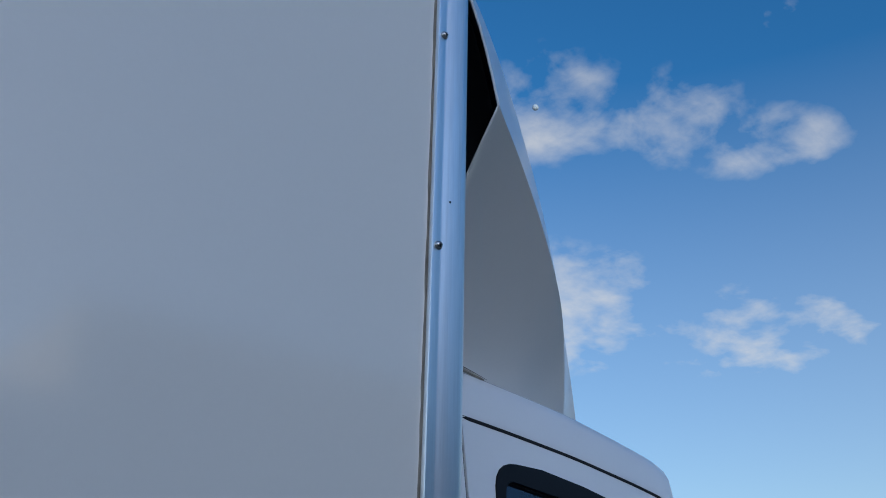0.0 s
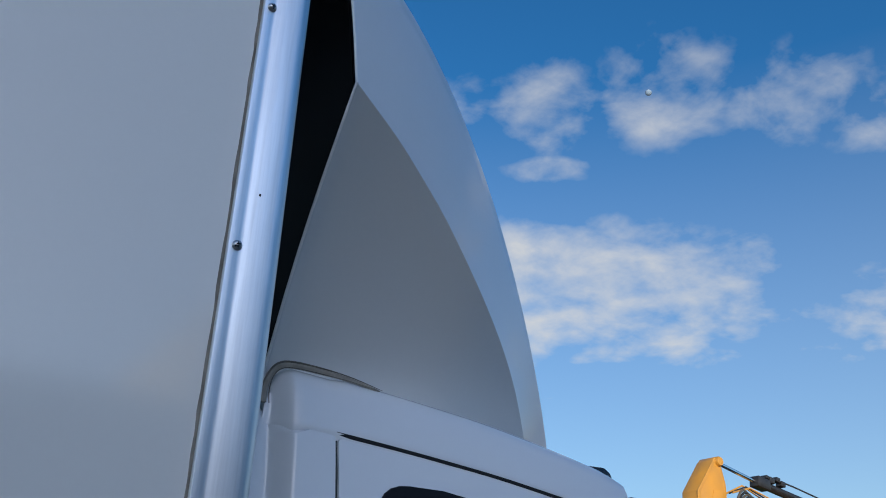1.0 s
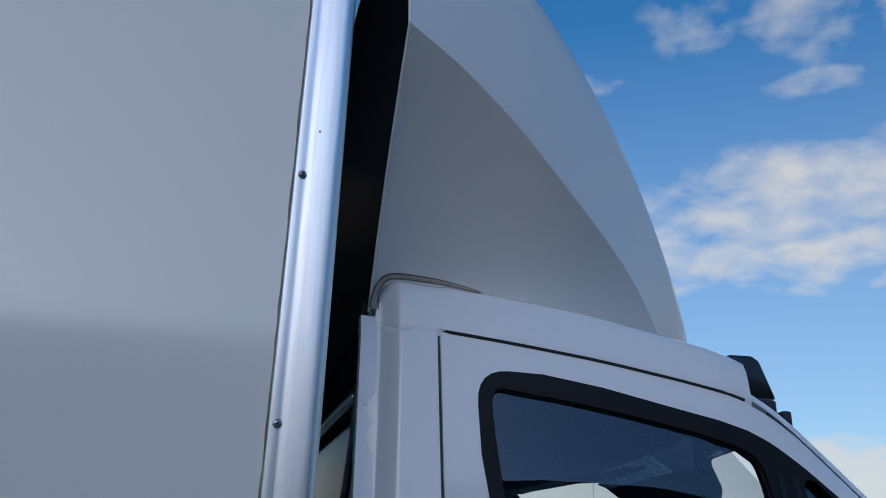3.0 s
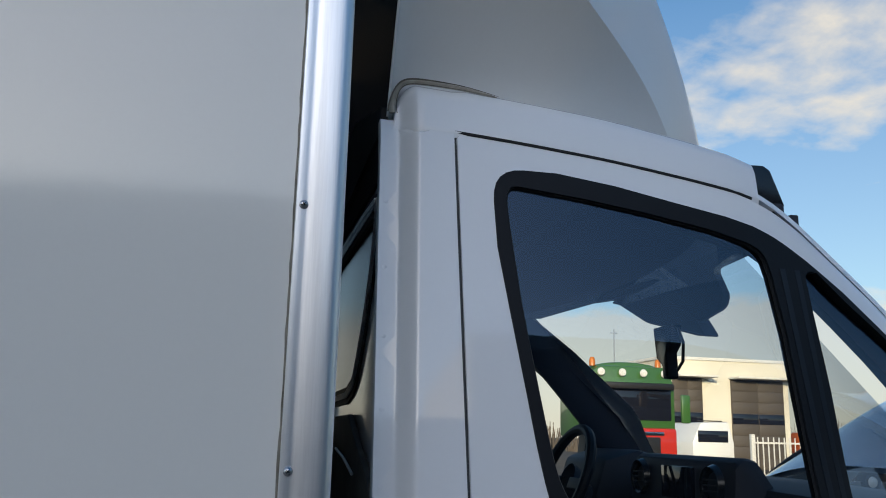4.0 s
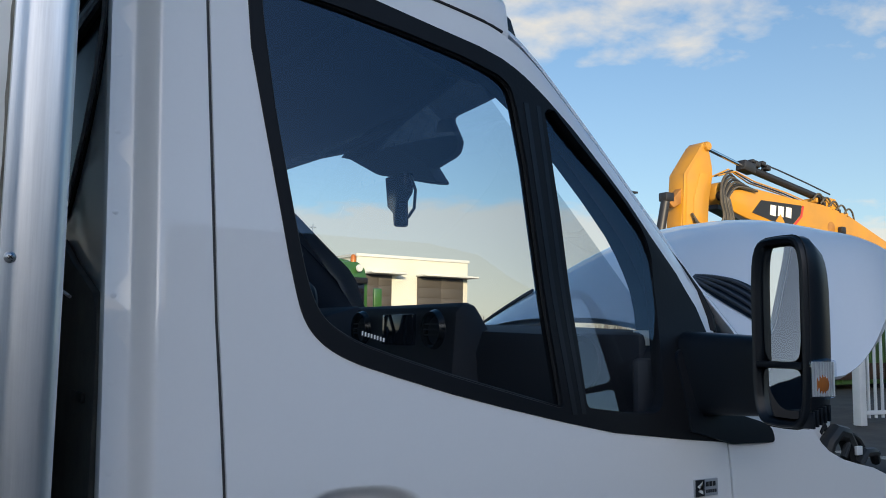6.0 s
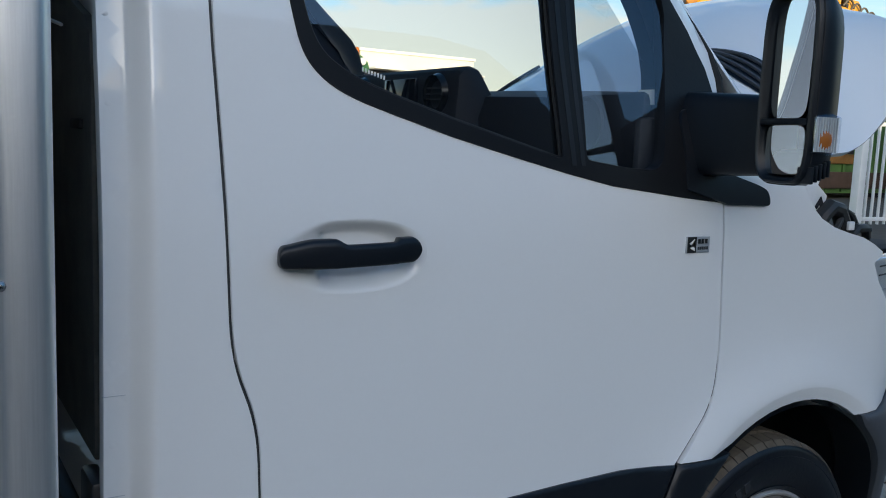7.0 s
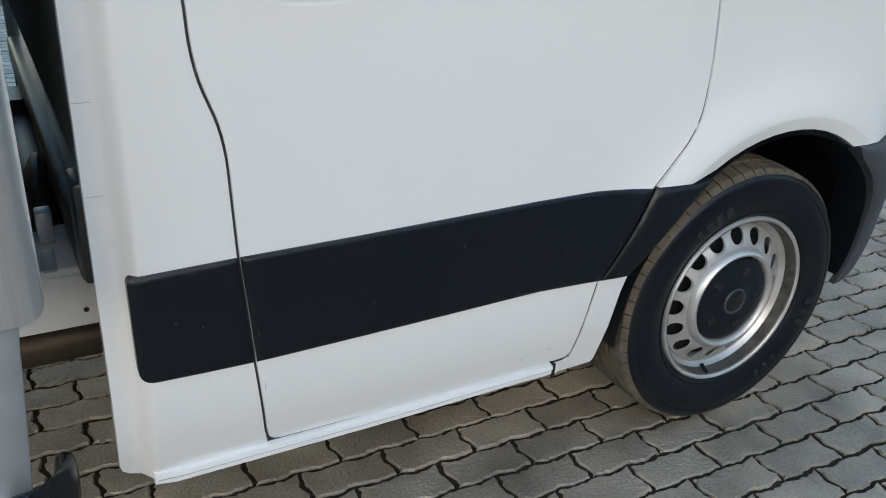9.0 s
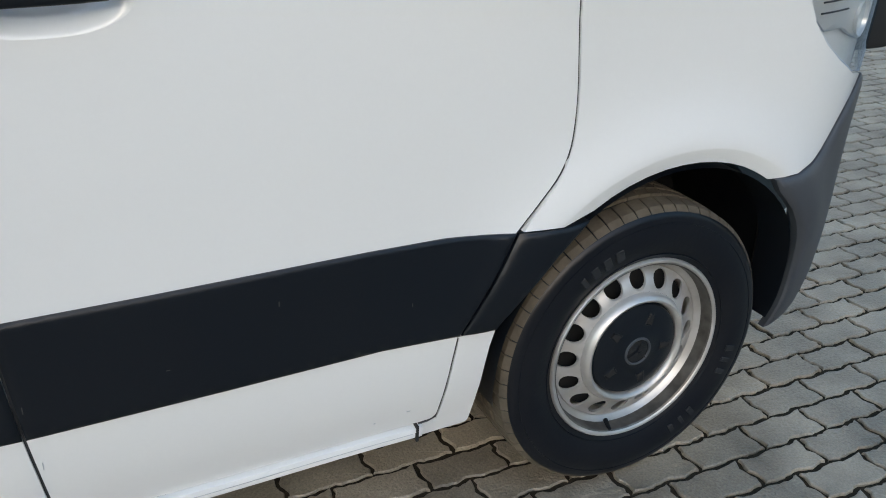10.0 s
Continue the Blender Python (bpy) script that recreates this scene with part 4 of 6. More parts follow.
def deflector_row(s):
    low = tuple(float(np.interp(s, k, v)) for k, v in (([0, 0.6, 0.8, 1], [-1.43, -1.085, -0.945, -0.745]), ([0, 0.15, 0.6, 0.8, 1], [0.130, 0.150, 0.215, 0.285, 0.40]), ([0, 0.012, 0.035, 0.07, 0.12, 0.6, 0.8, 1], [2.106, 2.140, 2.164, 2.174, 2.176, 2.134, 2.120, 2.115])))
    cre = tuple(sum(float(np.interp(min(1, max(0, s + d)), CREASE_S, v)) for d in (-0.05, -0.025, 0, 0.025, 0.05)) / 5 for v in (CREASE_X, CREASE_Y, CREASE_Z)) if 0.05 < s < 0.95 else \
        tuple(float(np.interp(s, CREASE_S, v)) for v in (CREASE_X, CREASE_Y, CREASE_Z))
    q = max(0.0, 1 - s ** 2.05) ** 0.72
    sh = (-1.43 + 0.722 * s, 0.015 + 0.34 * s, 2.14 + 0.81 * q)
    crx = -1.43 + 0.826 * s
    mid = (-1.43 + 0.861 * s, YC, 2.20 + 0.945 * q)
    pts = [(low[0], low[1] + 0.035, low[2] - 0.07)]

    def blend(a, c, n, bulge, first):
        for k in range(0 if first else 1, n + 1):
            u = k / n
            o = bulge * math.sin(math.pi * u) * (1 - s)
            pts.append((a[0] + (c[0] - a[0]) * u, a[1] + (c[1] - a[1]) * u + o, a[2] + (c[2] - a[2]) * u))
    blend(low, cre, 8, 0.022, True)
    blend(cre, sh, 7, -0.012, False)
    # the top runs in a smooth arc over shoulder, crown and middle
    for k in range(1, 13):
        u = k / 12
        w0, w1, w2 = (1 - u) ** 2, 2 * u * (1 - u), u * u
        ctl = (crx, 0.30 + 0.177 * s, mid[2] + 0.01)
        pts.append(tuple(w0 * a + w1 * c + w2 * d for a, c, d in zip(sh, ctl, mid)))
    return pts + [(a, 2 * YC - bb, c) for a, bb, c in pts[::-1][1:]]


STATIONS = [0.0, 0.01, 0.022, 0.038] + [1 - (1 - i / 30) ** 1.7 for i in range(1, 31)]
b = loft([deflector_row(s) for s in STATIONS])
fair = part("roof_deflector", b, M_FAIR, truck, "white moulded roof deflector, hollow behind", angle=28)
# the moulded crease stays crisp
row_len = len(deflector_row(0))
sharp = {9, row_len - 10}
for e in fair.data.edges:
    a, c = e.vertices
    if abs(a - c) == row_len and a % row_len in sharp:
        e.use_edge_sharp = True
# black skin set just inside the white shell to darken its hollow
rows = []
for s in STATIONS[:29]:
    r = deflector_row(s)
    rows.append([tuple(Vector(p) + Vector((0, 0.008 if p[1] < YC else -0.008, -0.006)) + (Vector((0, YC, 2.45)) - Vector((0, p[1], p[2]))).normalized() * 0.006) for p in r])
part("deflector_inner_skin", loft(rows), M_GLOSSBLK, truck, "black inside of the deflector")
rim = deflector_row(0)[1:-1]
part("deflector_rim", tube([(x - 0.001, y, z) for x, y, z in rim], 0.0025, 6), M_FAIR, fair)
# sealing bead between deflector and roof
M_SEALANT = material("yellowed_sealant", (0.40, 0.37, 0.31), 0.6, var=0.3, scale=30, tint=(0.16, 0.14, 0.11))
M_OLDSEAL = material("weathered_sealant", (0.16, 0.14, 0.11), 0.7, var=0.4, scale=40, tint=(0.04, 0.034, 0.026))
LOWSEAM = [(-1.417, 2.108), (-1.4195, 2.125), (-1.417, 2.144), (-1.409, 2.159), (-1.392, 2.1665), (-1.343, 2.1655), (-1.292, 2.163), (-1.24, 2.157)]
TOPSEAM = [(-1.433, 2.110), (-1.432, 2.124), (-1.425, 2.149), (-1.413, 2.168), (-1.393, 2.1755), (-1.343, 2.1745), (-1.292, 2.170), (-1.235, 2.158)]


def softened(pts, times=2):
    """Cuts the corners of a broken line."""
    for _ in range(times):
        out = [pts[0]]
        for p, q in zip(pts, pts[1:]):
            out += [tuple(0.75 * a + 0.25 * c for a, c in zip(p, q)), tuple(0.25 * a + 0.75 * c for a, c in zip(p, q))]
        pts = out + [pts[-1]]
    return pts


bead_line = softened([((a[0] + c[0]) / 2, 0.1175, (a[1] + c[1]) / 2) for a, c in zip(LOWSEAM, TOPSEAM)])
bead = part("sealing_bead", tube(bead_line, list(np.interp(np.linspace(0, 1, len(bead_line)), [0, 0.3, 0.7, 0.85, 1], [0.0055, 0.005, 0.0048, 0.0036, 0.001])), 8), M_SEALANT, truck, "yellowed sealant bead")
for seam, r in ((LOWSEAM, 0.0008), (TOPSEAM, 0.0015)):
    line = softened([(x, 0.1135, z) for x, z in seam])
    part("bead_edge", tube(line, list(np.interp(np.linspace(0, 1, len(line)), [0, 0.6, 1], [r, r, 0.2 * r])), 6), M_OLDSEAL, bead, "dirty edge of the sealant")
part("fixing_hole", turned(lathe([(0.0, -0.001), (0.0016, -0.001), (0.0022, 0.004)], 10), pose(-1.13, 0.161, 2.235)), M_DARK, fair)

# ---- door mirror ----


def shell(sections, n=28):
    """Rounded boxes lofted along x: (x, y0, y1, z0, z1, squareness)."""
    rows = []
    for x, y0, y1, z0, z1, e in sections:
        rows.append([(x, (y0 + y1) / 2 + math.copysign(abs(math.cos(t)) ** e, math.cos(t)) * (y1 - y0) / 2, (z0 + z1) / 2 + math.copysign(abs(math.sin(t)) ** e, math.sin(t)) * (z1 - z0) / 2)
                     for t in (k * math.tau / n for k in range(n))])
    return rows


PIVOT = Vector((-0.36, -0.21, 0))
MT = Matrix.Translation((0.010, 0, 0)) @ Matrix.Translation(PIVOT) @ pose(0, 0, 0, 0, 0, -9) @ Matrix.Translation((0, 0.068, 0)) @ Matrix.Diagonal((1, 0.85, 1, 1)) @ Matrix.Translation((0, -0.068, 0)) @ Matrix.Translation(-PIVOT)
mir = part("door_mirror", turned(loft(shell([(-0.350, -0.278, -0.157, 1.301, 1.607, 0.40), (-0.378, -0.280, -0.155, 1.299, 1.609, 0.40), (-0.3825, -0.283, -0.152, 1.296, 1.613, 0.40), (-0.384, -0.287, -0.149, 1.293, 1.617, 0.40), (-0.382, -0.292, -0.147, 1.290, 1.620, 0.40), (-0.375, -0.296, -0.145, 1.288, 1.622, 0.40), (-0.352, -0.298, -0.142, 1.286, 1.622, 0.42),
                                             (-0.322, -0.290, -0.145, 1.296, 1.606, 0.5), (-0.298, -0.262, -0.160, 1.335, 1.56, 0.65), (-0.288, -0.24, -0.185, 1.39, 1.50, 0.8)]), closed=True), MT), M_PLASTIC, truck, "black door mirror with two glasses")
back = turned(loft(shell([(-0.352, -0.284, -0.150, 1.298, 1.612, 0.42), (-0.348, -0.22, -0.21, 1.44, 1.46, 0.6)]), closed=True), MT)
part("mirror_back", back, M_DARK, mir)
part("shell_seam", turned(tube([(x + 0.0015, y, z) for x, y, z in shell([(-0.3755, -0.2966, -0.1445, 1.2875, 1.6225, 0.40)], 40)[0]], 0.0012, 5), MT), M_DARK, mir)


def glass_plate(y0, y1, z0, z1, x, e=0.35):
    rows = shell([(x, y0, y1, z0, z1, e)], 32)
    b = bmesh.new()
    vs = [b.verts.new(p) for p in rows[0]]
    f = b.faces.new(vs)
    ext = bmesh.ops.extrude_face_region(b, geom=[f])
    for v in (g for g in ext["geom"] if isinstance(g, bmesh.types.BMVert)):
        v.co.x += 0.004
    return b


gm = part("main_glass", glass_plate(-0.275, -0.160, 1.402, 1.603, 0), M_MIRROR, mir, "large mirror glass", smooth=False)
gm.matrix_local = MT @ pose(-0.3735, -0.21, 0, 0, 0, -7) @ Matrix.Translation((0, 0.21, 0))
gm = part("wide_glass", glass_plate(-0.275, -0.160, 1.305, 1.390, 0), M_MIRROR, mir, "small wide-angle mirror glass", smooth=False)
gm.matrix_local = MT @ pose(-0.3740, -0.21, 0, 0, 0, -5) @ Matrix.Translation((0, 0.21, 0))
part("glass_divider", turned(box(-0.382, -0.360, -0.280, -0.154, 1.390, 1.402, 0.003), MT), M_PLASTIC, mir)
# arm and foot
part("mirror_arm", loft(shell([(-0.32, -0.16, -0.12, 1.310, 1.44, 0.4), (-0.25, -0.16, -0.12, 1.310, 1.44, 0.4)]), closed=True), M_PLASTIC, mir)
rows = []
for u, y in ((0, -0.152), (0.3, -0.11), (0.6, -0.06), (0.85, -0.01), (1, 0.03)):
    rows.append([(-0.335 + 0.085 * (0.5 + 0.5 * math.copysign(abs(math.cos(t)) ** 0.4, math.cos(t))) - 0.03 * u, y, 1.372 + (0.072 + 0.01 * u) * math.copysign(abs(math.sin(t)) ** 0.4, math.sin(t)))
                 for t in (k * math.tau / 24 for k in range(24))])
part("mirror_bracket", loft(rows, closed=True), M_PLASTIC, mir)
part("mirror_foot", pressed([(-0.385, 1.262), (-0.385, 1.42, 0.03), (-0.30, 1.425, 0.03), (-0.268, 1.30), (-0.172, 1.276, 0.02), (-0.143, 1.264, 0.02), (-0.137, 1.229, 0.015), (-0.27, 1.232)], [], side, off=-0.009, thick=0.03), M_PLASTIC, mir)
# repeater lamp on the outer edge
ind = part("repeater_lens", turned(loft(shell([(-0.381, -0.300, -0.276, 1.346, 1.404, 0.25), (-0.379, -0.304, -0.274, 1.344, 1.407, 0.25), (-0.345, -0.3065, -0.274, 1.341, 1.410, 0.25), (-0.320, -0.300, -0.274, 1.344, 1.406, 0.25)]), closed=True), MT), M_LENS, mir, "clear ribbed repeater lamp")
ind.visible_shadow = False
part("repeater_reflector", turned(box(-0.377, -0.326, -0.3000, -0.2980, 1.346, 1.404), MT), M_CHROME, mir, smooth=False)
part("repeater_bulb", turned(lathe([(0, -0.004), (0.012, -0.003), (0.016, 0.0), (0.016, 0.004)], 16), MT @ pose(-0.353, -0.3005, 1.366)), M_AMBER, mir)
for k in range(9):
    part("lens_rib", turned(box(-0.376 + k * 0.0058, -0.3742 + k * 0.0058, -0.3032, -0.3002, 1.346, 1.404), MT), M_LAMP, mir, smooth=False)
for k in range(5):
    part("underside_rib", turned(box(-0.376 + k * 0.009, -0.371 + k * 0.009, -0.300, -0.262, 1.292 + k * 0.003, 1.320 + k * 0.003, 0.001), MT), M_PLASTIC, mir)

# ---- front wheel ----
wheel = part("front_wheel", lathe([(0.2225, 0.030), (0.2225, 0.022), (0.2195, 0.018), (0.2150, 0.018), (0.2110, 0.022), (0.2085, 0.040), (0.2050, 0.052), (0.1960, 0.060), (0.1900, 0.066), (0.1860, 0.088), (0.1850, 0.15)], 72), M_RIM, truck, "silver steel wheel with black centre cap", angle=50)
wheel.location = (0, 0, 0.345)
part("tyre", lathe([(0.2120, 0.034), (0.2260, 0.024), (0.2400, 0.016), (0.2620, 0.008), (0.2850, 0.005), (0.3030, 0.008), (0.3160, 0.012), (0.3200, 0.0125), (0.3300, 0.019), (0.3360, 0.028), (0.3385, 0.045), (0.3385, 0.20), (0.330, 0.222), (0.300, 0.245), (0.24, 0.235), (0.212, 0.22)], 96), M_TYRE, wheel, "black tyre with moulded sidewall", angle=50)
# dark band painted over the rim bed for the shading between flange and disc
part("bead_groove", lathe([(0.2110, 0.0212), (0.2080, 0.0240), (0.2068, 0.0400), (0.2045, 0.0515)], 72), M_RIM_SHADE, wheel, "dark ring round the rim bed, shading put into its colour")
# raised rings and worn moulded marks on the sidewall
b = bmesh.new()
for r0, y in ((0.3075, 0.0095), (0.2350, 0.0175)):
    lathe([(r0 - 0.0015, y + 0.002), (r0 - 0.0005, y - 0.0012), (r0 + 0.0005, y - 0.0012), (r0 + 0.0015, y + 0.002)], 96, bm=b)
part("sidewall_ring", b, M_TYRE, wheel)
b = None
rng = random.Random(4)
for a0, n in ((-24, 3), (-62, 3), (110, 4)):
    for k in range(n):
        a = a0 + k * 6.5
        wd = rng.uniform(0.005, 0.0105)
        m = box(-wd, wd, -0.0026, 0.002, -0.013, 0.013, 0.0012, 1)
        turned(m, pose(0, 0, 0, 0, -a - 90 + 180, 0) @ pose(0, 0.0068, 0.272))
        part("sidewall_mark", m, M_MARK, wheel)
b = None
for ring, (y0, y1, n, r) in enumerate(((0.0200, 0.074, 62, 0.3385), (0.082, 0.113, 70, 0.3420), (0.121, 0.150, 70, 0.3420), (0.158, 0.20, 62, 0.3405))):
    for k in range(n):
        a = (k + 0.5 * (ring % 2)) * 360 / n
        w = math.pi * 2 * r / n * (0.474 if ring in (0, 3) else 0.482)
        m = bmesh.new()
        sk = 0.004 if ring in (1, 2) else 0.006
        lo = [(-w, y0, -0.012), (w, y0 , -0.012), (w + sk, y1, -0.012), (-w + sk, y1, -0.012)]
        if ring == 0:
            hi = [(-w * 0.95, y0 - 0.001, -0.0085), (w * 0.95, y0 - 0.001, -0.0085), (w * 0.95 + sk, y1 - 0.002, 0.0055), (-w * 0.95 + sk, y1 - 0.002, 0.0055)]
            hi2 = [(-w * 0.95, y0 + 0.012, 0.0022), (w * 0.95, y0 + 0.012, 0.0022)]
        else:
            hi = [(x * 0.95, y0 + 0.002 if y == y0 else y1 - 0.002, 0.0035) for x, y, z in lo]
            hi2 = None
        u = [m.verts.new(p) for p in lo]
        v = [m.verts.new(p) for p in hi]
        if hi2:
            h = [m.verts.new(p) for p in hi2]
            m.faces.new((v[0], v[1], h[1], h[0]))
            m.faces.new((h[0], h[1], v[2], v[3]))
            m.faces.new((u[0], u[1], v[1], v[0]))
            m.faces.new((u[1], u[2], v[2], h[1], v[1]))
            m.faces.new((u[3], u[0], v[0], h[0], v[3]))
        else:
            m.faces.new(v)
            for i in range(4):
                if i != 2:
                    m.faces.new((u[i], u[(i + 1) % 4], v[(i + 1) % 4], v[i]))
        m.faces.new((u[2], u[3], v[3], v[2])) if hi2 else None
        turned(m, pose(0, 0, 0, 0, a, 0) @ pose(0, 0, r))
        b = join(b, m)
part("tread", b, M_TREAD, wheel, "dusty brown tread blocks", smooth=False)


def wheel_disc():
    """The disc with its ring of round holes."""
    b = bmesh.new()
    n, rc, rh = 16, 0.1630, 0.0212

    def dish(r):
        return 0.060 - 0.022 * step01((0.186 - r) / 0.05)
    for k in range(n):
        a0 = k * math.tau / n
        half = math.pi / n
        ring0, ring1, ring2 = [], [], []
        for j in range(16):
            t = j * math.tau / 16
            cx, cz = math.cos(t), math.sin(t)
            # a point of the sector's border in this direction
            m = max(abs(cx), abs(cz))
            r = rc + 0.0265 * cx / m
            a = a0 + half * cz / m
            ring0.append(b.verts.new((r * math.cos(a), dish(r), r * math.sin(a))))
            rr, aa = rc + rh * 1.04 * cx, a0 + rh * cz / rc
            ring1.append(b.verts.new((rr * math.cos(aa), dish(rr), rr * math.sin(aa))))
            rr, aa = rc + rh * 0.97 * cx, a0 + rh * 0.97 * cz / rc
            ring2.append(b.verts.new((rr * math.cos(aa), dish(rr) + 0.006, rr * math.sin(aa))))
        for j in range(16):
            i = (j + 1) % 16
            b.faces.new((ring0[j], ring0[i], ring1[i], ring1[j]))
            b.faces.new((ring1[j], ring1[i], ring2[i], ring2[j]))
    bmesh.ops.remove_doubles(b, verts=b.verts, dist=0.0004)
    lathe([(0.1935, 0.074), (0.1888, 0.0605)], 80, bm=b)
    lathe([(0.1362, 0.0382), (0.1335, 0.0300), (0.1300, 0.0225), (0.1245, 0.0190), (0.1190, 0.0210), (0.1155, 0.030), (0.1140, 0.05)], 80, bm=b)
    return b


part("wheel_disc", wheel_disc(), M_RIM, wheel, "silver disc with a ring of round holes", angle=50)
# black disc closes the wheel; the shade behind its holes is painted
part("wheel_backing", lathe([(0.0, 0.085), (0.18, 0.085), (0.184, 0.12)], 48), M_DARK, wheel)
cap = part("centre_cap", lathe([(0.0, 0.0185), (0.020, 0.0180), (0.036, 0.0185), (0.040, 0.0215), (0.072, 0.0215), (0.098, 0.0240), (0.109, 0.028), (0.1135, 0.036)], 64), M_PLASTIC, wheel, "black plastic centre cap with five slots", angle=40)
for k in range(5):
    m = prism([(-0.009, 0.066), (0.009, 0.066), (0.006, 0.090), (-0.006, 0.090)], 0.0195, 0.026, bevel=0.0015)
    turned(m, pose(0, 0, 0, 0, k * 72 + 20, 0))
    part("cap_slot", m, M_DARK, cap)
    m = tube([(-0.010, 0.0215, 0.064), (0.010, 0.0215, 0.064), (0.007, 0.0235, 0.092), (-0.007, 0.0235, 0.092), (-0.010, 0.0215, 0.064)], 0.0016, 6)
    turned(m, pose(0, 0, 0, 0, k * 72 + 20, 0))
    part("slot_edge", m, M_PLASTIC, cap)
part("cap_emblem", lathe([(0.0290, 0.0178), (0.0305, 0.0145), (0.0335, 0.0145), (0.0350, 0.0180)], 40), M_BUMPER, cap, "plain moulded ring emblem")
part("emblem_disc", lathe([(0.0, 0.0160), (0.020, 0.0165), (0.0285, 0.0178)], 40), M_GLOSSBLK, cap)
for k in range(3):
    m = prism([(-0.0045, 0.002), (0.0045, 0.002), (0.0008, 0.0285), (-0.0008, 0.0285)], 0.0125, 0.0172, bevel=0.0008)
    turned(m, pose(0, 0, 0, 0, k * 120 + 12, 0))
    part("emblem_ridge", m, M_GLOSSBLK, cap)
part("valve", tube([(-0.045, 0.040, -0.186), (-0.050, 0.022, -0.190), (-0.052, 0.012, -0.191)], [0.006, 0.005, 0.004], 8), M_RUBBER, wheel)

# ---- inside of the cab ----
rows = []
for i in range(9):
    x = -1.40 + 0.66 * i / 8
    f = step01((x + 1.10) / 0.4)
    rows.append([(x + 0.14 * (1 - t * t) * f, YC + t * 0.80, 2.02 + 0.10 * (1 - t ** 4) - 0.10 * f) for t in (j / 8 - 1 for j in range(17))])
part("headliner", loft(rows), M_HEAD, truck, "dark fabric headliner")
part("rear_lining", box(-1.395, -1.375, 0.16, 1.80, 0.45, 2.06), M_HEAD, truck, smooth=False)
part("cab_floor", box(-1.40, 0.0, 0.10, 1.86, 0.42, 0.50), M_DARK, truck, smooth=False)
# far door with its window
far = part("far_door", flipped(pressed(DOOR, [DOORHOLE], side, step=0.12)), M_WHITE, truck, "white driver's door seen through the cab")
part("far_surround", flipped(pressed(SURROUND, [GLASS, QUARTER], side, off=-0.003, thick=0.07, gap=0.0, step=0.12)), M_RUBBER, far)
part("far_lining", flipped(pressed([p for p in DOOR], [GLASS, QUARTER], side, off=0.075, thick=0.01, step=0.12)), M_DASH, far, "dark inner door lining")
g = part("far_window", flipped(pane(GLASS, 0.02)), M_SCREENGLASS, far)
g.visible_shadow = False
part("far_corner", flipped(pressed(CORNER, [], side, step=0.15)), M_WHITE, truck)
# dashboard: a long shelf, a centre console with screen and round vents
rows = []
for j in range(21):
    t = j / 10 - 1
    bow = 1 - t * t
    y = YC + 0.92 * t
    rows.append([(-0.30, y, 0.75), (-0.37, y, 1.10), (-0.40, y, 1.24), (-0.415, y, 1.38 + 0.02 * bow), (-0.395, y, 1.432 + 0.022 * bow), (-0.33, y, 1.452 + 0.02 * bow), (-0.16, y, 1.440 + 0.03 * bow), (-0.02 + 0.13 * bow, y, 1.29 + 0.13 * bow)])
dash = part("dashboard", loft(rows), M_DASH, truck, "charcoal dashboard with round vents")
con = part("centre_console", prism([(-0.47, 0.80), (-0.495, 1.28), (-0.478, 1.500), (-0.455, 1.528), (-0.410, 1.522), (-0.355, 1.44), (-0.20, 1.40), (-0.2, 0.80)], 0.660, 1.250, bevel=0.02), M_DASH, dash)
part("display", box(-0.494, -0.482, 0.850, 1.020, 1.412, 1.497, 0.002), M_SCREEN, con, "unlit centre display")
for y, z in ((0.752, 1.455), (1.165, 1.458)):
    m = lathe([(0.0, 0.014), (0.036, 0.012), (0.041, -0.006), (0.047, -0.010), (0.053, 0.006)], 32)
    turned(m, pose(-0.489, y, z, 0, 0, 90) @ Matrix.Scale(-1, 4, (0, 1, 0)))
    part("air_vent", m, M_GLOSSBLK, con)
    for k in range(3):
        part("vent_slat", box(-0.494, -0.488, y - 0.04, y + 0.04, z - 0.016 + 0.014 * k, z - 0.012 + 0.014 * k), M_DASH, con, smooth=False)
part("control_panel", box(-0.506, -0.496, 0.72, 1.18, 1.285, 1.355, 0.004), M_GLOSSBLK, con)
for k in range(6):
    part("control_key", box(-0.510, -0.505, 0.80 + 0.065 * k, 0.85 + 0.065 * k, 1.30, 1.335, 0.002), M_DASH, con)
for y in (0.25,):
    m = lathe([(0.0, 0.012), (0.040, 0.010), (0.048, -0.006), (0.058, -0.008), (0.064, 0.008)], 32)
    turned(m, pose(-0.418, y, 1.385, 0, 0, 90) @ Matrix.Scale(-1, 4, (0, 1, 0)))
    part("air_vent", m, M_DASH, dash)
part("dash_end", box(-0.45, 0.0, 0.055, 0.075, 0.80, 1.40, 0.01), M_DASH, dash)
part("vent_pod", box(-0.420, -0.30, 0.08, 0.36, 1.22, 1.452, 0.02), M_DASH, dash)
part("binnacle", prism([(-0.56, 1.36), (-0.52, 1.50), (-0.40, 1.535), (-0.30, 1.50), (-0.25, 1.36)], 1.36, 1.72, bevel=0.02), M_DASH, dash)
for k in range(8):
    x, z = -1.073 + 0.0052 * k, 1.4405 - 0.0014 * k
    part("glass_marking", box(x, x + 0.0026, side(x, z) + 0.0062, side(x, z) + 0.0068, z - 0.0032, z + 0.0032), M_FENCE, door, smooth=False)
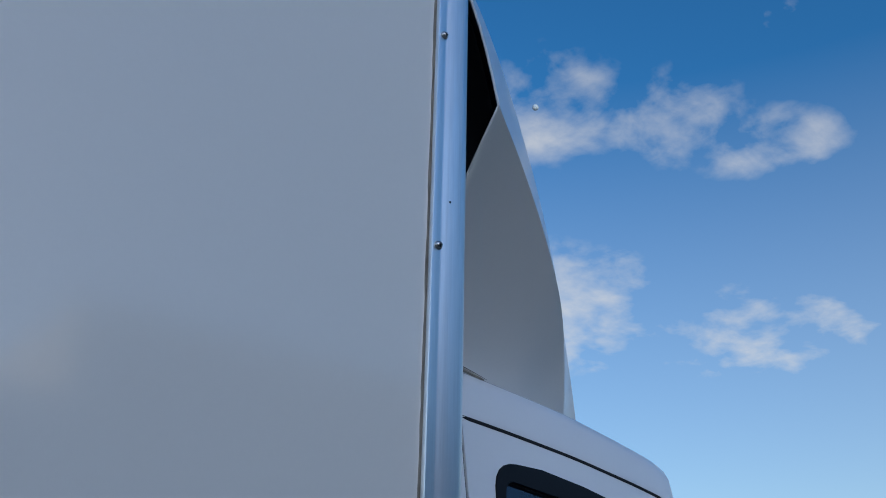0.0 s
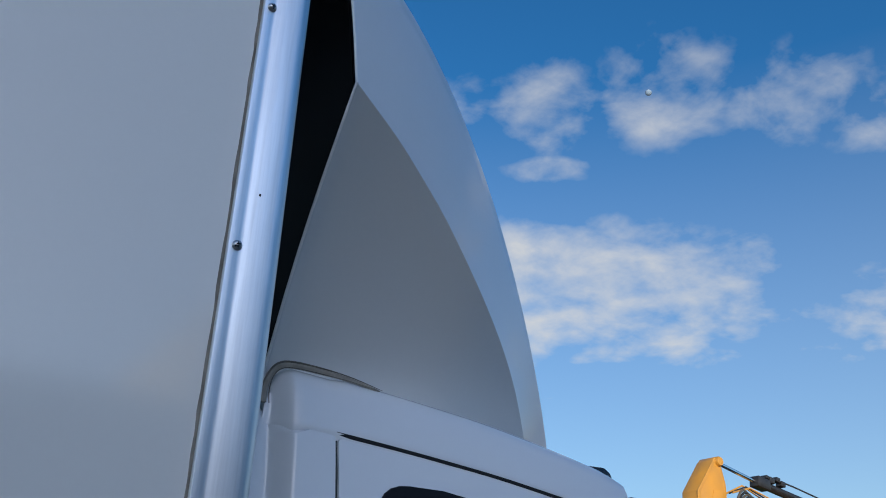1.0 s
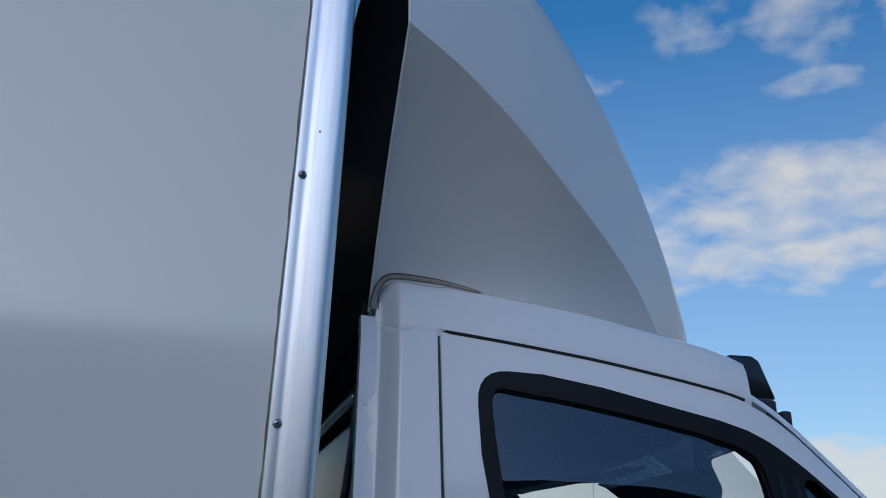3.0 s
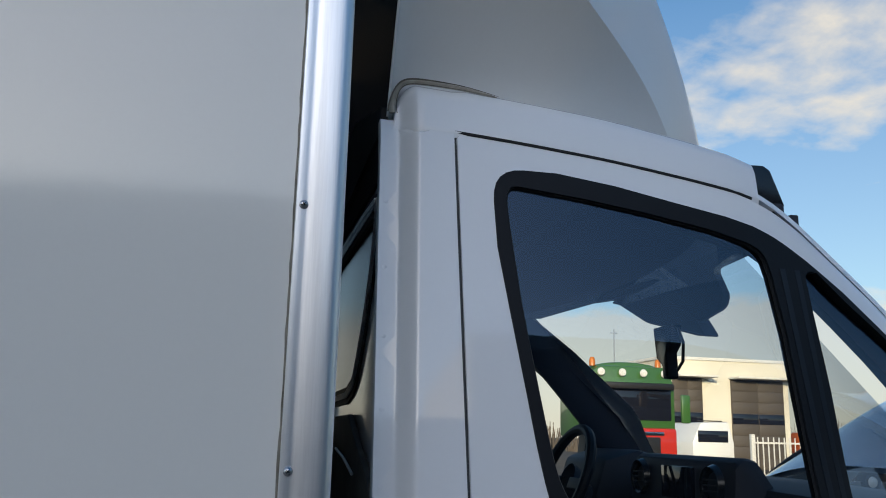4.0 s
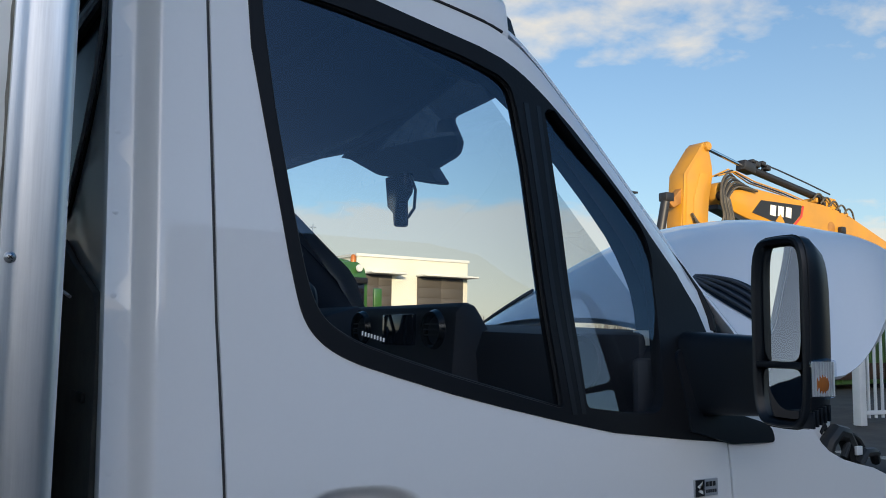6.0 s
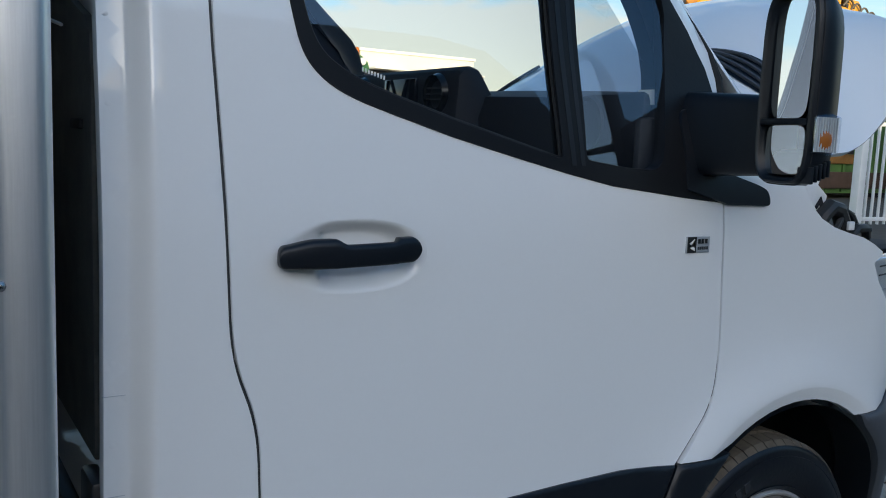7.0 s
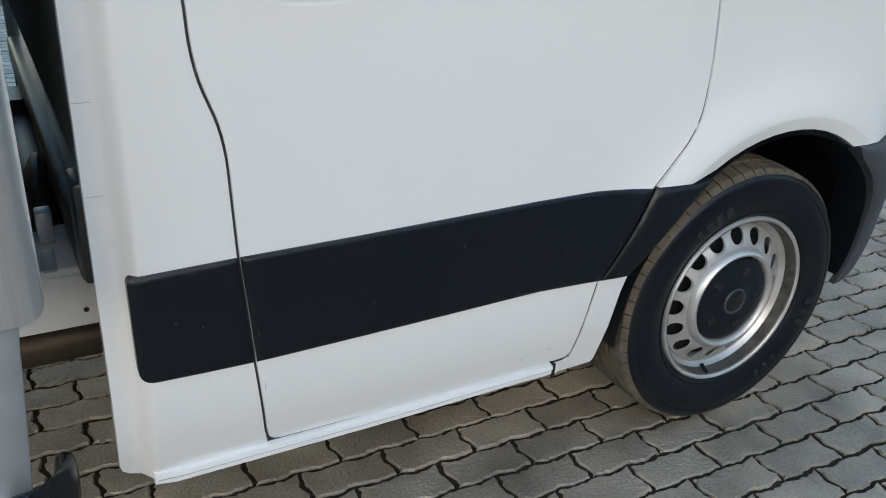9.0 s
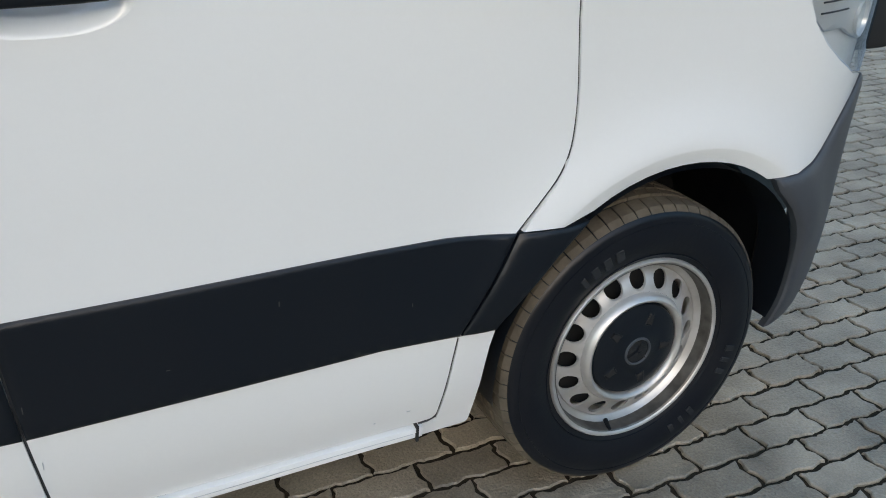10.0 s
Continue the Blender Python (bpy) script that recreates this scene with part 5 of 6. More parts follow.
# steering wheel
sw = part("steering_wheel", turned(lathe([(0.180 + 0.017 * math.cos(k * math.tau / 10), 0.017 * math.sin(k * math.tau / 10)) for k in range(10)], 48, closed=True), pose(-0.64, 1.42, 1.425, 0, 0, 90) @ pose(0, 0, 0, 22)), M_RUBBER, truck, "black steering wheel")
b = turned(lathe([(0.0, -0.03), (0.05, -0.025), (0.06, 0.01)], 20), pose(-0.62, 1.42, 1.425, 0, 0, 90) @ pose(0, 0, 0, 22))
for a in (0, 180, 270):
    join(b, turned(box(0.04, 0.175, -0.008, 0.008, -0.018, 0.018, 0.004), pose(-0.63, 1.42, 1.425, 0, 0, 90) @ pose(0, 0, 0, 22) @ pose(0, 0, 0, 0, -a, 0)))
part("wheel_hub", b, M_DASH, sw)
part("steering_column", tube([(-0.60, 1.42, 1.40), (-0.30, 1.42, 1.26)], 0.04), M_DASH, truck)
# sun visors, mirror housing and the camera under it


def slab(outline, x, lean, t=0.02):
    b = prism([tuple(p) for p in rounded(outline, 0.2)], -t / 2, t / 2, "x", bevel=0.004)
    zt = max(p[1] for p in outline)
    return turned(b, Matrix.Translation((x, 0, zt)) @ pose(0, 0, 0, 0, lean, 0) @ Matrix.Translation((0, 0, -zt)))


part("sun_visor", slab([(0.80, 2.025), (0.80, 1.93), (0.63, 1.852), (0.525, 1.870, 0.025), (0.512, 1.90, 0.01), (0.558, 1.968, 0.02), (0.43, 1.975), (0.24, 1.99), (0.24, 2.025)], -0.565, 0), M_HEAD, truck, "dark folded sun visor")
part("screen_header", slab([(1.05, 1.965), (1.28, 1.985), (1.76, 2.0), (1.76, 2.03), (0.70, 2.03), (0.75, 1.97)], -0.60, 0, 0.04), M_HEAD, truck, "dark windscreen header")
part("overhead_shelf", prism([(-1.00, 2.04), (-1.00, 2.0), (-0.70, 1.985), (-0.60, 1.992), (-0.60, 2.04)], 0.22, 1.74, bevel=0.006), M_HEAD, truck, "dark overhead shelf")
part("mirror_mount", slab([(1.16, 1.97), (1.10, 1.955), (0.92, 1.88, 0.03), (0.83, 1.86), (0.65, 1.818), (0.60, 1.810, 0.02), (0.66, 1.87), (0.77, 1.965), (0.79, 1.985), (1.1, 1.985)], -0.555, 0, 0.04), M_HEAD, truck, "dark camera and sensor housing")
b = slab([(0.70, 1.85), (0.80, 1.85), (0.785, 1.77), (0.755, 1.75), (0.75, 1.715, 0.01), (0.72, 1.715, 0.01), (0.725, 1.78), (0.70, 1.80)], -0.60, 0, 0.03)
part("dash_camera", b, M_GLOSSBLK, truck, "black windscreen camera on a bracket")
part("camera_cable", tube([(-0.60, 0.69, 1.84), (-0.60, 0.665, 1.80), (-0.60, 0.67, 1.755), (-0.60, 0.70, 1.735)], 0.004, 6), M_RUBBER, truck)
part("paper_tag", box(-0.402, -0.401, 0.045, 0.115, 1.425, 1.455), M_PAPER, truck, "white paper tag", smooth=False)
# lower door card, inside the near door
part("door_card", pressed([(-1.20, 1.40), (-1.19, 0.50), (-0.40, 0.50), (-0.30, 0.80), (-0.31, 1.27), (-0.50, 1.275), (-0.68, 1.295), (-0.95, 1.38)], [], side, off=0.055, thick=0.02), M_DASH, door)
# seats, low in the cab
for y in (0.42, 1.44):
    part("seat", prism([(-1.32, 0.75), (-0.80, 0.75), (-0.78, 0.92), (-1.12, 0.93), (-1.20, 1.35), (-1.32, 1.36)], y - 0.24, y + 0.24, bevel=0.04), M_HEAD, truck, "dark fabric seat")

# ---- back of the cab ----
part("back_channel", box(-1.452, -1.405, 0.15, 1.80, 0.63, 0.715, 0.012), M_BLACKP, truck, "black channel under the cab wall")
part("cab_back", box(-1.425, -1.40, 0.15, 1.81, 0.71, 2.10), M_WHITE, truck, "white rear wall of the cab", smooth=False)
RW_HALF = [(0.43, 2.007), (0.206, 1.99, 0.02), (0.208, 1.925), (0.256, 1.836), (0.33, 1.756), (0.40, 1.699), (0.471, 1.648, 0.04), (0.60, 1.630)]
RW = [(YC, 2.030)] + RW_HALF + [(2 * YC - p[0],) + tuple(p[1:]) for p in RW_HALF[::-1]]
lo = rounded(RW)


def flat_x(x):
    return lambda p: (x, p.x, p.y)


for name, d0, d1, x, mat in (("rear_window_rubber", -0.006, 0.030, -1.4285, M_RUBBER), ("rear_window_trim", 0.006, 0.018, -1.4325, M_ALU)):
    a, c = inset(lo, d0), inset(lo, d1)
    part(name, solid(loft([[flat_x(x)(p) for p in a], [flat_x(x - 0.003)(p) for p in c]], closed=True), 0.003), mat, truck)
b = bmesh.new()
b.faces.new([b.verts.new((-1.4275, p.x, p.y)) for p in inset(lo, 0.028)])
part("rear_window", b, material("dusty_rear_glass", (0.016, 0.021, 0.028), 0.18, spec=0.22, var=0.15, scale=6), truck, "dark rear window glass", smooth=False)
part("window_head", prism([(0.24, 1.968), (0.24, 1.988), (0.43, 2.000), (YC, 2.022), (1.53, 2.000), (1.72, 1.988), (1.72, 1.968), (YC, 1.995)], -1.4345, -1.4285, "x"), M_ALU, truck, "pale band along the top of the rear window")
part("window_slot", prism([(0.246, 1.950), (0.246, 1.963), (YC, 1.988), (1.71, 1.963), (1.71, 1.950), (YC, 1.972)], -1.4360, -1.4285, "x"), M_DARK, truck, smooth=False)
part("back_panel", prism([(0.105, 0.86), (0.105, 1.42), (0.118, 1.468, ), (0.155, 1.495), (0.32, 1.545), (0.47, 1.60), (1.49, 1.60), (1.80, 1.49), (1.85, 1.42), (1.85, 0.86)], -1.4400, -1.4265, "x", bevel=0.004), M_PANEL, truck, "dusty black panel on the cab's rear wall")
part("panel_clip", box(-1.446, -1.439, 0.16, 0.24, 1.335, 1.35, 0.003), M_DARK, truck)
part("panel_wire", tube([(-1.446, 0.30, 1.492), (-1.446, 0.45, 1.515), (-1.446, 0.62, 1.53)], 0.003, 6), M_GALV, truck)
part("upper_panel", prism([(0.20, 2.012), (0.20, 2.10), (1.76, 2.10), (1.76, 2.012), (YC, 2.045)], -1.4330, -1.4265, "x"), M_DARK, truck, "black panel above the rear window")
part("roof_filler", prism([(0.15, 2.09), (0.15, 2.13), (0.60, 2.26), (YC, 2.28), (1.36, 2.26), (1.81, 2.13), (1.81, 2.09)], -1.440, -1.428, "x"), M_DARK, truck)

# ---- load box ----
BX0, BX1, BY = -5.9, -1.522, -0.150


def side_sheet(y, out):
    rows = []
    for i in range(45):
        x = BX0 + 0.06 + (BX1 - 0.064 - BX0 - 0.06) * i / 44
        rows.append([(x, y, z) for z in np.linspace(0.842, 2.935, 22)])
    return loft(rows)


part("box_side", solid(side_sheet(BY + 0.009, -1), 0.03), M_BOX, truck, "plain grey-white laminate box side")
part("box_side", box(BX0 + 0.06, BX1 - 0.07, 2 * YC - BY - 0.04, 2 * YC - BY - 0.009, 0.80, 2.94), M_BOX, truck, smooth=False)
part("box_front", box(BX1 - 0.035, BX1 - 0.012, BY + 0.06, 2 * YC - BY - 0.06, 0.78, 2.96), M_BOX, truck, smooth=False)
part("box_rear", box(BX0 + 0.01, BX0 + 0.04, BY + 0.06, 2 * YC - BY - 0.06, 0.78, 2.96), M_BOX, truck, smooth=False)
part("box_roof", box(BX0 + 0.05, BX1 - 0.05, BY + 0.05, 2 * YC - BY - 0.05, 2.955, 2.985), M_BOX, truck, smooth=False)
part("box_floor", box(BX0 + 0.05, BX1 - 0.05, BY + 0.05, 2 * YC - BY - 0.05, 0.74, 0.80), M_BLACKP, truck, smooth=False)
rng = random.Random(5)
rows = []
for k in range(90):
    z = 0.845 + 2.085 * k / 89
    w = 0.0026 + 0.0018 * rng.random() + 0.0022 * step01((z - 2.4) / 0.4) * rng.random()
    rows.append([(BX1 - 0.0670 - w, BY + 0.0095, z), (BX1 - 0.0670 - 0.6 * w, BY + 0.0078, z), (BX1 - 0.0668, BY + 0.0070, z)])
part("edge_sealant", loft(rows), material("grey_brown_sealant", (0.21, 0.19, 0.155), 0.7, var=0.7, scale=25, tint=(0.07, 0.06, 0.045)), truck, "brownish sealant along the post")


def corner_post(far_side=False):
    """A rounded extruded post: broad side face with shallow flutes and a round corner to the front."""
    sec = [(BX1 - 0.0670, 0.010), (BX1 - 0.0670, 0.002), (BX1 - 0.0660, 0.0005), (BX1 - 0.058, 0.0), (BX1 - 0.055, 0.0008), (BX1 - 0.050, 0.0008), (BX1 - 0.047, 0.0), (BX1 - 0.019, 0.0)]
    for k in range(1, 9):
        a = radians(90 * k / 8)
        sec.append((BX1 - 0.017 + 0.017 * math.sin(a), 0.017 - 0.017 * math.cos(a)))
    sec += [(BX1, 0.065), (BX1 - 0.012, 0.067)]
    zs = list(np.linspace(0.765, 2.93, 24))
    rows = [[(x, BY + y, z) for x, y in sec] for z in zs]
    # the foot of the post is cut round towards the front
    low = []
    for x, y in sec:
        d = max(0.0, (x - (BX1 - 0.040)) / 0.040)
        low.append((x, BY + y, 0.735 + 0.028 * (1 - math.sqrt(max(0.0, 1 - d * d)))))
    b = solid(loft([low] + rows), 0.004)
    return flipped(b) if far_side else b


post = part("corner_post", corner_post(), M_ALU, truck, "brushed aluminium corner post with screws")
part("corner_post", corner_post(True), M_ALU, truck)


def screw(name, m, parent):
    """A domed screw head with a cross slot on a thin washer."""
    h = part(name, turned(lathe([(0.0, -0.0048), (0.0028, -0.0045), (0.0050, -0.0030), (0.0060, -0.0008), (0.0063, 0.0006)], 16), m), M_STEEL, parent)
    part("slot", turned(join(box(-0.0028, 0.0028, -0.0052, -0.0040, -0.0006, 0.0006), box(-0.0006, 0.0006, -0.0052, -0.0040, -0.0028, 0.0028)), m), M_DARK, h, smooth=False)
    return h


for k in range(7):
    screw("screw", pose(-1.5785, BY - 0.0005, 0.820 + 0.3475 * k, 0, 20 * k, 0), post)
part("scratch_mark", box(-1.561, -1.5585, BY - 0.0006, BY, 2.280, 2.283), M_DARK, post, smooth=False)
# top rail with a flat cover strip, and the cast corner
sec = [(0.008, 2.930), (0.0, 2.932), (-0.001, 2.936), (-0.001, 2.977), (0.004, 2.991), (0.018, 3.000), (0.06, 3.003), (0.10, 3.003)]
rail = part("top_rail", solid(loft([[(x, BY + y, z) for y, z in sec] for x in np.linspace(BX0, BX1 - 0.0690, 40)]), 0.003), M_RAIL, truck, "aluminium roof rail")
part("top_rail", flipped(solid(loft([[(x, BY + y, z) for y, z in sec] for x in np.linspace(BX0, BX1 - 0.0690, 10)]), 0.003)), M_RAIL, truck)
part("rail_gap", box(BX0, BX1 - 0.07, BY - 0.0012, BY + 0.004, 2.9285, 2.9318), M_DARK, rail, smooth=False)
for k in range(8):
    screw("screw", pose(-1.625 - 0.45 * k, BY - 0.0025, 2.957), rail)
rows = []
for y in (0.008, 0.0, -0.003, -0.003, 0.003, 0.018, 0.07):
    z = {0.008: 2.928, 0.0: 2.928, -0.003: 2.934, 0.003: 2.995, 0.018: 3.006, 0.07: 3.010}[y]
    rows.append((y, z))
rows[3] = (-0.003, 2.978)
sect = []
for x, dr in ((BX1 - 0.0665, 0), (BX1 - 0.030, 0), (BX1 - 0.012, 0.006), (BX1 + 0.002, 0.020), (BX1 + 0.004, 0.05)):
    sect.append([(x, BY + y + dr * 0.8, z - dr * 0.25 * (z > 2.95)) for y, z in rows])
cap = part("corner_casting", solid(loft(sect), 0.004), M_CAST, truck, "worn cast corner cap")
part("cap_gap", box(BX1 - 0.0692, BX1 - 0.0635, BY + 0.001, BY + 0.02, 2.926, 2.99), M_DARK, cap, smooth=False)
# dark joint under the cap, round to the front
joint = [(BX1 - 0.068, BY + 0.0005, 2.9285), (BX1 - 0.03, BY + 0.0005, 2.9285), (BX1 - 0.012, BY + 0.003, 2.928), (BX1 - 0.003, BY + 0.012, 2.927), (BX1 + 0.001, BY + 0.030, 2.926)]
part("cap_gap", tube(joint, 0.0024, 6), M_DARK, cap)
M_OLDLAMP = material("dirty_white_lamp_plastic", (0.62, 0.60, 0.54), 0.35, var=0.8, scale=70, tint=(0.06, 0.05, 0.04), grain=0.2)
lampb = part("marker_lamp", box(BX1 + 0.001, BX1 + 0.009, BY + 0.012, BY + 0.046, 2.918, 2.966, 0.003), M_OLDLAMP, truck, "small dirty white front marker lamp")
part("marker_lens", box(BX1 + 0.009, BX1 + 0.016, BY + 0.014, BY + 0.044, 2.922, 2.962, 0.002), M_OLDLAMP, lampb)
part("lamp_seal", box(BX1 + 0.0082, BX1 + 0.0100, BY + 0.0115, BY + 0.0465, 2.928, 2.956), M_DARK, lampb, smooth=False)
part("front_rail", box(BX1 - 0.03, BX1 - 0.004, BY + 0.05, 2 * YC - BY - 0.05, 2.94, 3.005, 0.008), M_ALU, truck)
# lower rail
part("lower_rail", loft([[(x, BY + y, z) for y, z in ((0.02, 0.850), (0.0015, 0.848), (0.0, 0.846), (0.0, 0.778), (0.003, 0.775), (0.0, 0.772), (0.0, 0.737), (0.006, 0.733), (0.05, 0.733))] for x in np.linspace(BX0, BX1 - 0.0690, 30)]), M_ALUM, truck, "aluminium lower rail")
for k in range(6):
    m = lathe([(0.0, -0.004), (0.006, -0.0035), (0.0095, -0.001), (0.011, 0.0)], 16)
    part("rivet", turned(m, pose(-1.640 - 0.40 * k, BY, 0.782)), M_STEEL, truck)
part("sealant_edge", box(BX0 + 0.1, BX1 - 0.0755, BY + 0.003, BY + 0.0085, 0.848, 0.853), M_SEAL, truck, smooth=False)

# ---- chassis between cab and box ----
part("underbody", prism([(-1.39, 0.30), (-1.39, 0.42), (0.70, 0.42), (0.70, 0.27), (0.42, 0.24), (-0.42, 0.24), (-0.50, 0.28)], 0.26, 1.70, bevel=0.01), M_BLACKP, truck, "black floor pan under the cab")
part("chassis_beam", prism([(0.335, 0.448), (0.335, 0.560), (0.328, 0.566), (0.328, 0.582), (0.50, 0.60), (0.50, 0.448)], -5.6, -1.20, "x", bevel=0.004), M_WHITE, truck, "white painted chassis beam")
# added unseen block: keeps far-side light off the ground below the box
part("underbody_blocker", box(-3.9, -1.75, 0.62, 1.78, 0.26, 0.68, 0.05, 3), M_BLACKP, truck, "black block added under the box to keep light out")
# solid far-side plate, added out of view to stop light passing underneath
part("side_guard", box(-4.6, -1.60, 2 * YC + 0.06, 2 * YC + 0.09, 0.32, 0.70, 0.006), M_ALU, truck)
part("chassis_beam", prism([(1.46, 0.448), (1.46, 0.60), (1.62, 0.60), (1.62, 0.448)], -5.6, 0.6, "x"), M_BLACKP, truck)
part("beam_hole", turned(lathe([(0.0, -0.001), (0.005, -0.001), (0.006, 0.002)], 12), pose(-1.44, 0.335, 0.483)), M_DARK, truck)
part("exhaust_pipe", tube([(-5.0, 0.40, 0.385), (-1.9, 0.40, 0.385), (-1.3, 0.40, 0.39), (-0.5, 0.5, 0.40)], 0.042, 16), material("brown_exhaust_steel", (0.10, 0.075, 0.055), 0.5, metal=0.7, var=0.3, scale=8, tint=(0.04, 0.03, 0.02)), truck, "brown exhaust pipe")
part("cross_member", box(-1.50, -1.42, 0.50, 1.46, 0.47, 0.57, 0.01), M_BLACKP, truck)
part("cable_clip", box(-1.505, -1.48, 0.31, 0.33, 0.585, 0.625, 0.003), M_LENS, truck)
b = tube([(-1.47, 0.52, 0.60), (-1.48, 0.58, 0.64), (-1.47, 0.70, 0.66), (-1.46, 0.85, 0.62)], 0.020)
tube([(-1.50, 0.48, 0.60), (-1.49, 0.55, 0.63), (-1.50, 0.66, 0.64), (-1.48, 0.80, 0.63)], 0.009, 8, bm=b)
part("wiring_loom", b, M_HOSE, truck, "black hoses and wiring")
part("loom_bracket", box(-1.50, -1.47, 0.42, 0.46, 0.595, 0.66, 0.004), M_GALV, truck)
part("inner_guard", box(-1.456, -1.430, 0.045, 0.13, 0.68, 0.85, 0.008), M_BLACKP, truck)
part("guard_post", turned(box(-0.0265, 0.0265, -0.02, 0.02, 0.36, 0.735, 0.005), pose(-1.640, -0.055, 0, 0, 4.5, 0)), M_GALV, truck, "galvanised side guard post")
part("side_guard", box(-4.6, -1.60, -0.10, -0.072, 0.335, 0.385, 0.006), M_ALU, truck, "aluminium side guard rail")
rows = []
for k in range(9):
    u = k / 8
    cx = -1.615 + 0.085 * math.sin(u * math.pi / 2)
    cy = -0.090 + 0.085 * (1 - math.cos(u * math.pi / 2))
    rows.append([(cx + 0.018 * math.cos(t) * math.sin(u * math.pi / 2), cy + 0.016 * math.cos(t) * math.cos(u * math.pi / 2), 0.362 + 0.055 * math.copysign(abs(math.sin(t)) ** 0.5, math.sin(t))) for t in (j * math.tau / 16 for j in range(16))])
b = loft(rows, closed=True)
part("guard_end_cap", b, M_GLOSSBLK, truck, "black plastic guard end cap")
for xx in (-4.4,):
    for yy in (0.10, 1.62):
        t2 = part("rear_tyre", turned(lathe([(0.20, 0.03), (0.26, 0.0), (0.32, 0.01), (0.345, 0.04), (0.345, 0.2), (0.3, 0.23), (0.2, 0.2)], 40), pose(xx, yy, 0.345)), M_TYRE, truck)
t2 = part("front_tyre", turned(lathe([(0.20, 0.03), (0.26, 0.0), (0.32, 0.01), (0.345, 0.04), (0.345, 0.2), (0.3, 0.23), (0.2, 0.2)], 40), pose(0, 1.70, 0.345)), M_TYRE, truck)

# ---- far things in the yard ----


def hall(x0, x1, y0, y1, h):
    """A rendered hall with sectional doors and flat canopies."""
    t = thing("industrial_hall", "cream rendered hall with brown sectional doors and canopies", "building")
    part("wall", box(x0, x1, y0, y1, 0, h), M_RENDER, t, smooth=False)
    part("parapet", box(x0 - 0.1, x1 + 0.1, y0 - 0.1, y1 + 0.1, h - 0.06, h + 0.12, 0.02), M_FENCE, t, smooth=False)
    for xa, xb, k in ((x0 + 0.5, x0 + 2.35, 2), (x0 + 4.2, x0 + 7.6, 2)):
        d = part("sectional_door", box(xa, xb, y0 - 0.10, y0 - 0.02, 0, 5.10), M_DOORBR, t, smooth=False)
        for j in range(8):
            part("door_panel", box(xa + 0.03, (xa + xb) / 2 - 0.02, y0 - 0.13, y0 - 0.10, 0.635 * j + 0.02, 0.635 * j + 0.60, 0.008), M_DOORBR if j != 4 else M_SCREEN, d)
            part("door_panel", box((xa + xb) / 2 + 0.02, xb - 0.03, y0 - 0.13, y0 - 0.10, 0.635 * j + 0.02, 0.635 * j + 0.60, 0.008), M_DOORBR if j != 4 else M_SCREEN, d)
        part("canopy", box(xa - 0.1, xb + 0.5, y0 - 1.2, y0 - 0.002, 5.12, 5.24, 0.02), M_FENCE, t)
    return t


hall(21.5, 29.5, 45, 58, 6.22)


def green_truck(x, y):
    t = thing("green_truck", "green and red truck with roof lamps and beacons", "truck")
    cabm = prism([(x, 1.6), (x, 2.9), (x + 0.10, 3.28), (x + 0.30, 3.46), (x + 2.15, 3.46), (x + 2.35, 3.28), (x + 2.45, 2.9), (x + 2.45, 1.6)], y, y + 2.2, "y", bevel=0.05)
    part("cab", cabm, M_GREEN, t)
    part("front_mask", box(x, x + 2.45, y - 0.10, y + 0.5, 0.6, 1.86, 0.08), M_RED, t)
    part("grille", box(x + 0.5, x + 1.95, y - 0.13, y - 0.09, 0.9, 1.62, 0.02), M_BLACKP, t)
    part("grille_bar", box(x + 0.4, x + 2.05, y - 0.15, y - 0.11, 1.66, 1.76, 0.02), M_CHROME, t)
    part("windscreen", box(x + 0.12, x + 2.33, y - 0.03, y + 0.02, 2.05, 2.95, 0.03), M_SCREEN, t)
    part("sun_shield", box(x + 0.10, x + 2.35, y - 0.22, y + 0.02, 2.85, 3.02, 0.04), M_BLACKP, t)
    part("roof_dome", prism([(x + 1.22 + 1.0 * math.cos(a), 3.39 + 0.20 * math.sin(a)) for a in np.linspace(0, math.pi, 13)], y + 0.3, y + 1.9, bevel=0.04), M_GREEN, t)
    for k in range(4):
        lm = turned(lathe([(0.0, -0.05), (0.088, -0.04), (0.108, 0.0), (0.08, 0.06), (0.0, 0.08)], 20), pose(x + 0.32 + 0.60 * k, y - 0.10, 3.28))
        part("roof_lamp", lm, M_LAMP, t)
    for xx in (x + 0.25, x + 2.15):
        part("beacon", turned(lathe([(0.0, 0.24), (0.05, 0.23), (0.08, 0.16), (0.085, 0.0), (0.1, 0.0)], 16), pose(xx, y + 0.35, 3.46, 90)), M_AMBER, t)
    part("side_mirror", box(x + 2.62, x + 2.88, y - 0.05, y + 0.05, 2.0, 2.75, 0.04), M_GREEN, t)
    for xx in (x + 0.3, x + 2.1):
        part("headlamp", box(xx - 0.2, xx + 0.2, y - 0.14, y - 0.08, 0.85, 1.05, 0.03), M_CHROME, t)
    part("antenna", tube([(x + 1.0, y + 0.6, 3.6), (x + 1.0, y + 0.6, 4.5)], 0.02, 6), M_GALV, t)
    part("antenna_arm", tube([(x + 0.9, y + 0.6, 4.4), (x + 1.1, y + 0.6, 4.4)], 0.015, 6), M_GALV, t)
    for xx in (x + 0.25, x + 2.2):
        part("tyre", turned(lathe([(0.28, -0.12), (0.46, -0.15), (0.5, -0.1), (0.5, 0.1), (0.46, 0.15), (0.28, 0.12)], 32), pose(xx, y + 1.0, 0.5, 0, 0, 90)), M_TYRE, t)
    return t


green_truck(6.96, 20.2)


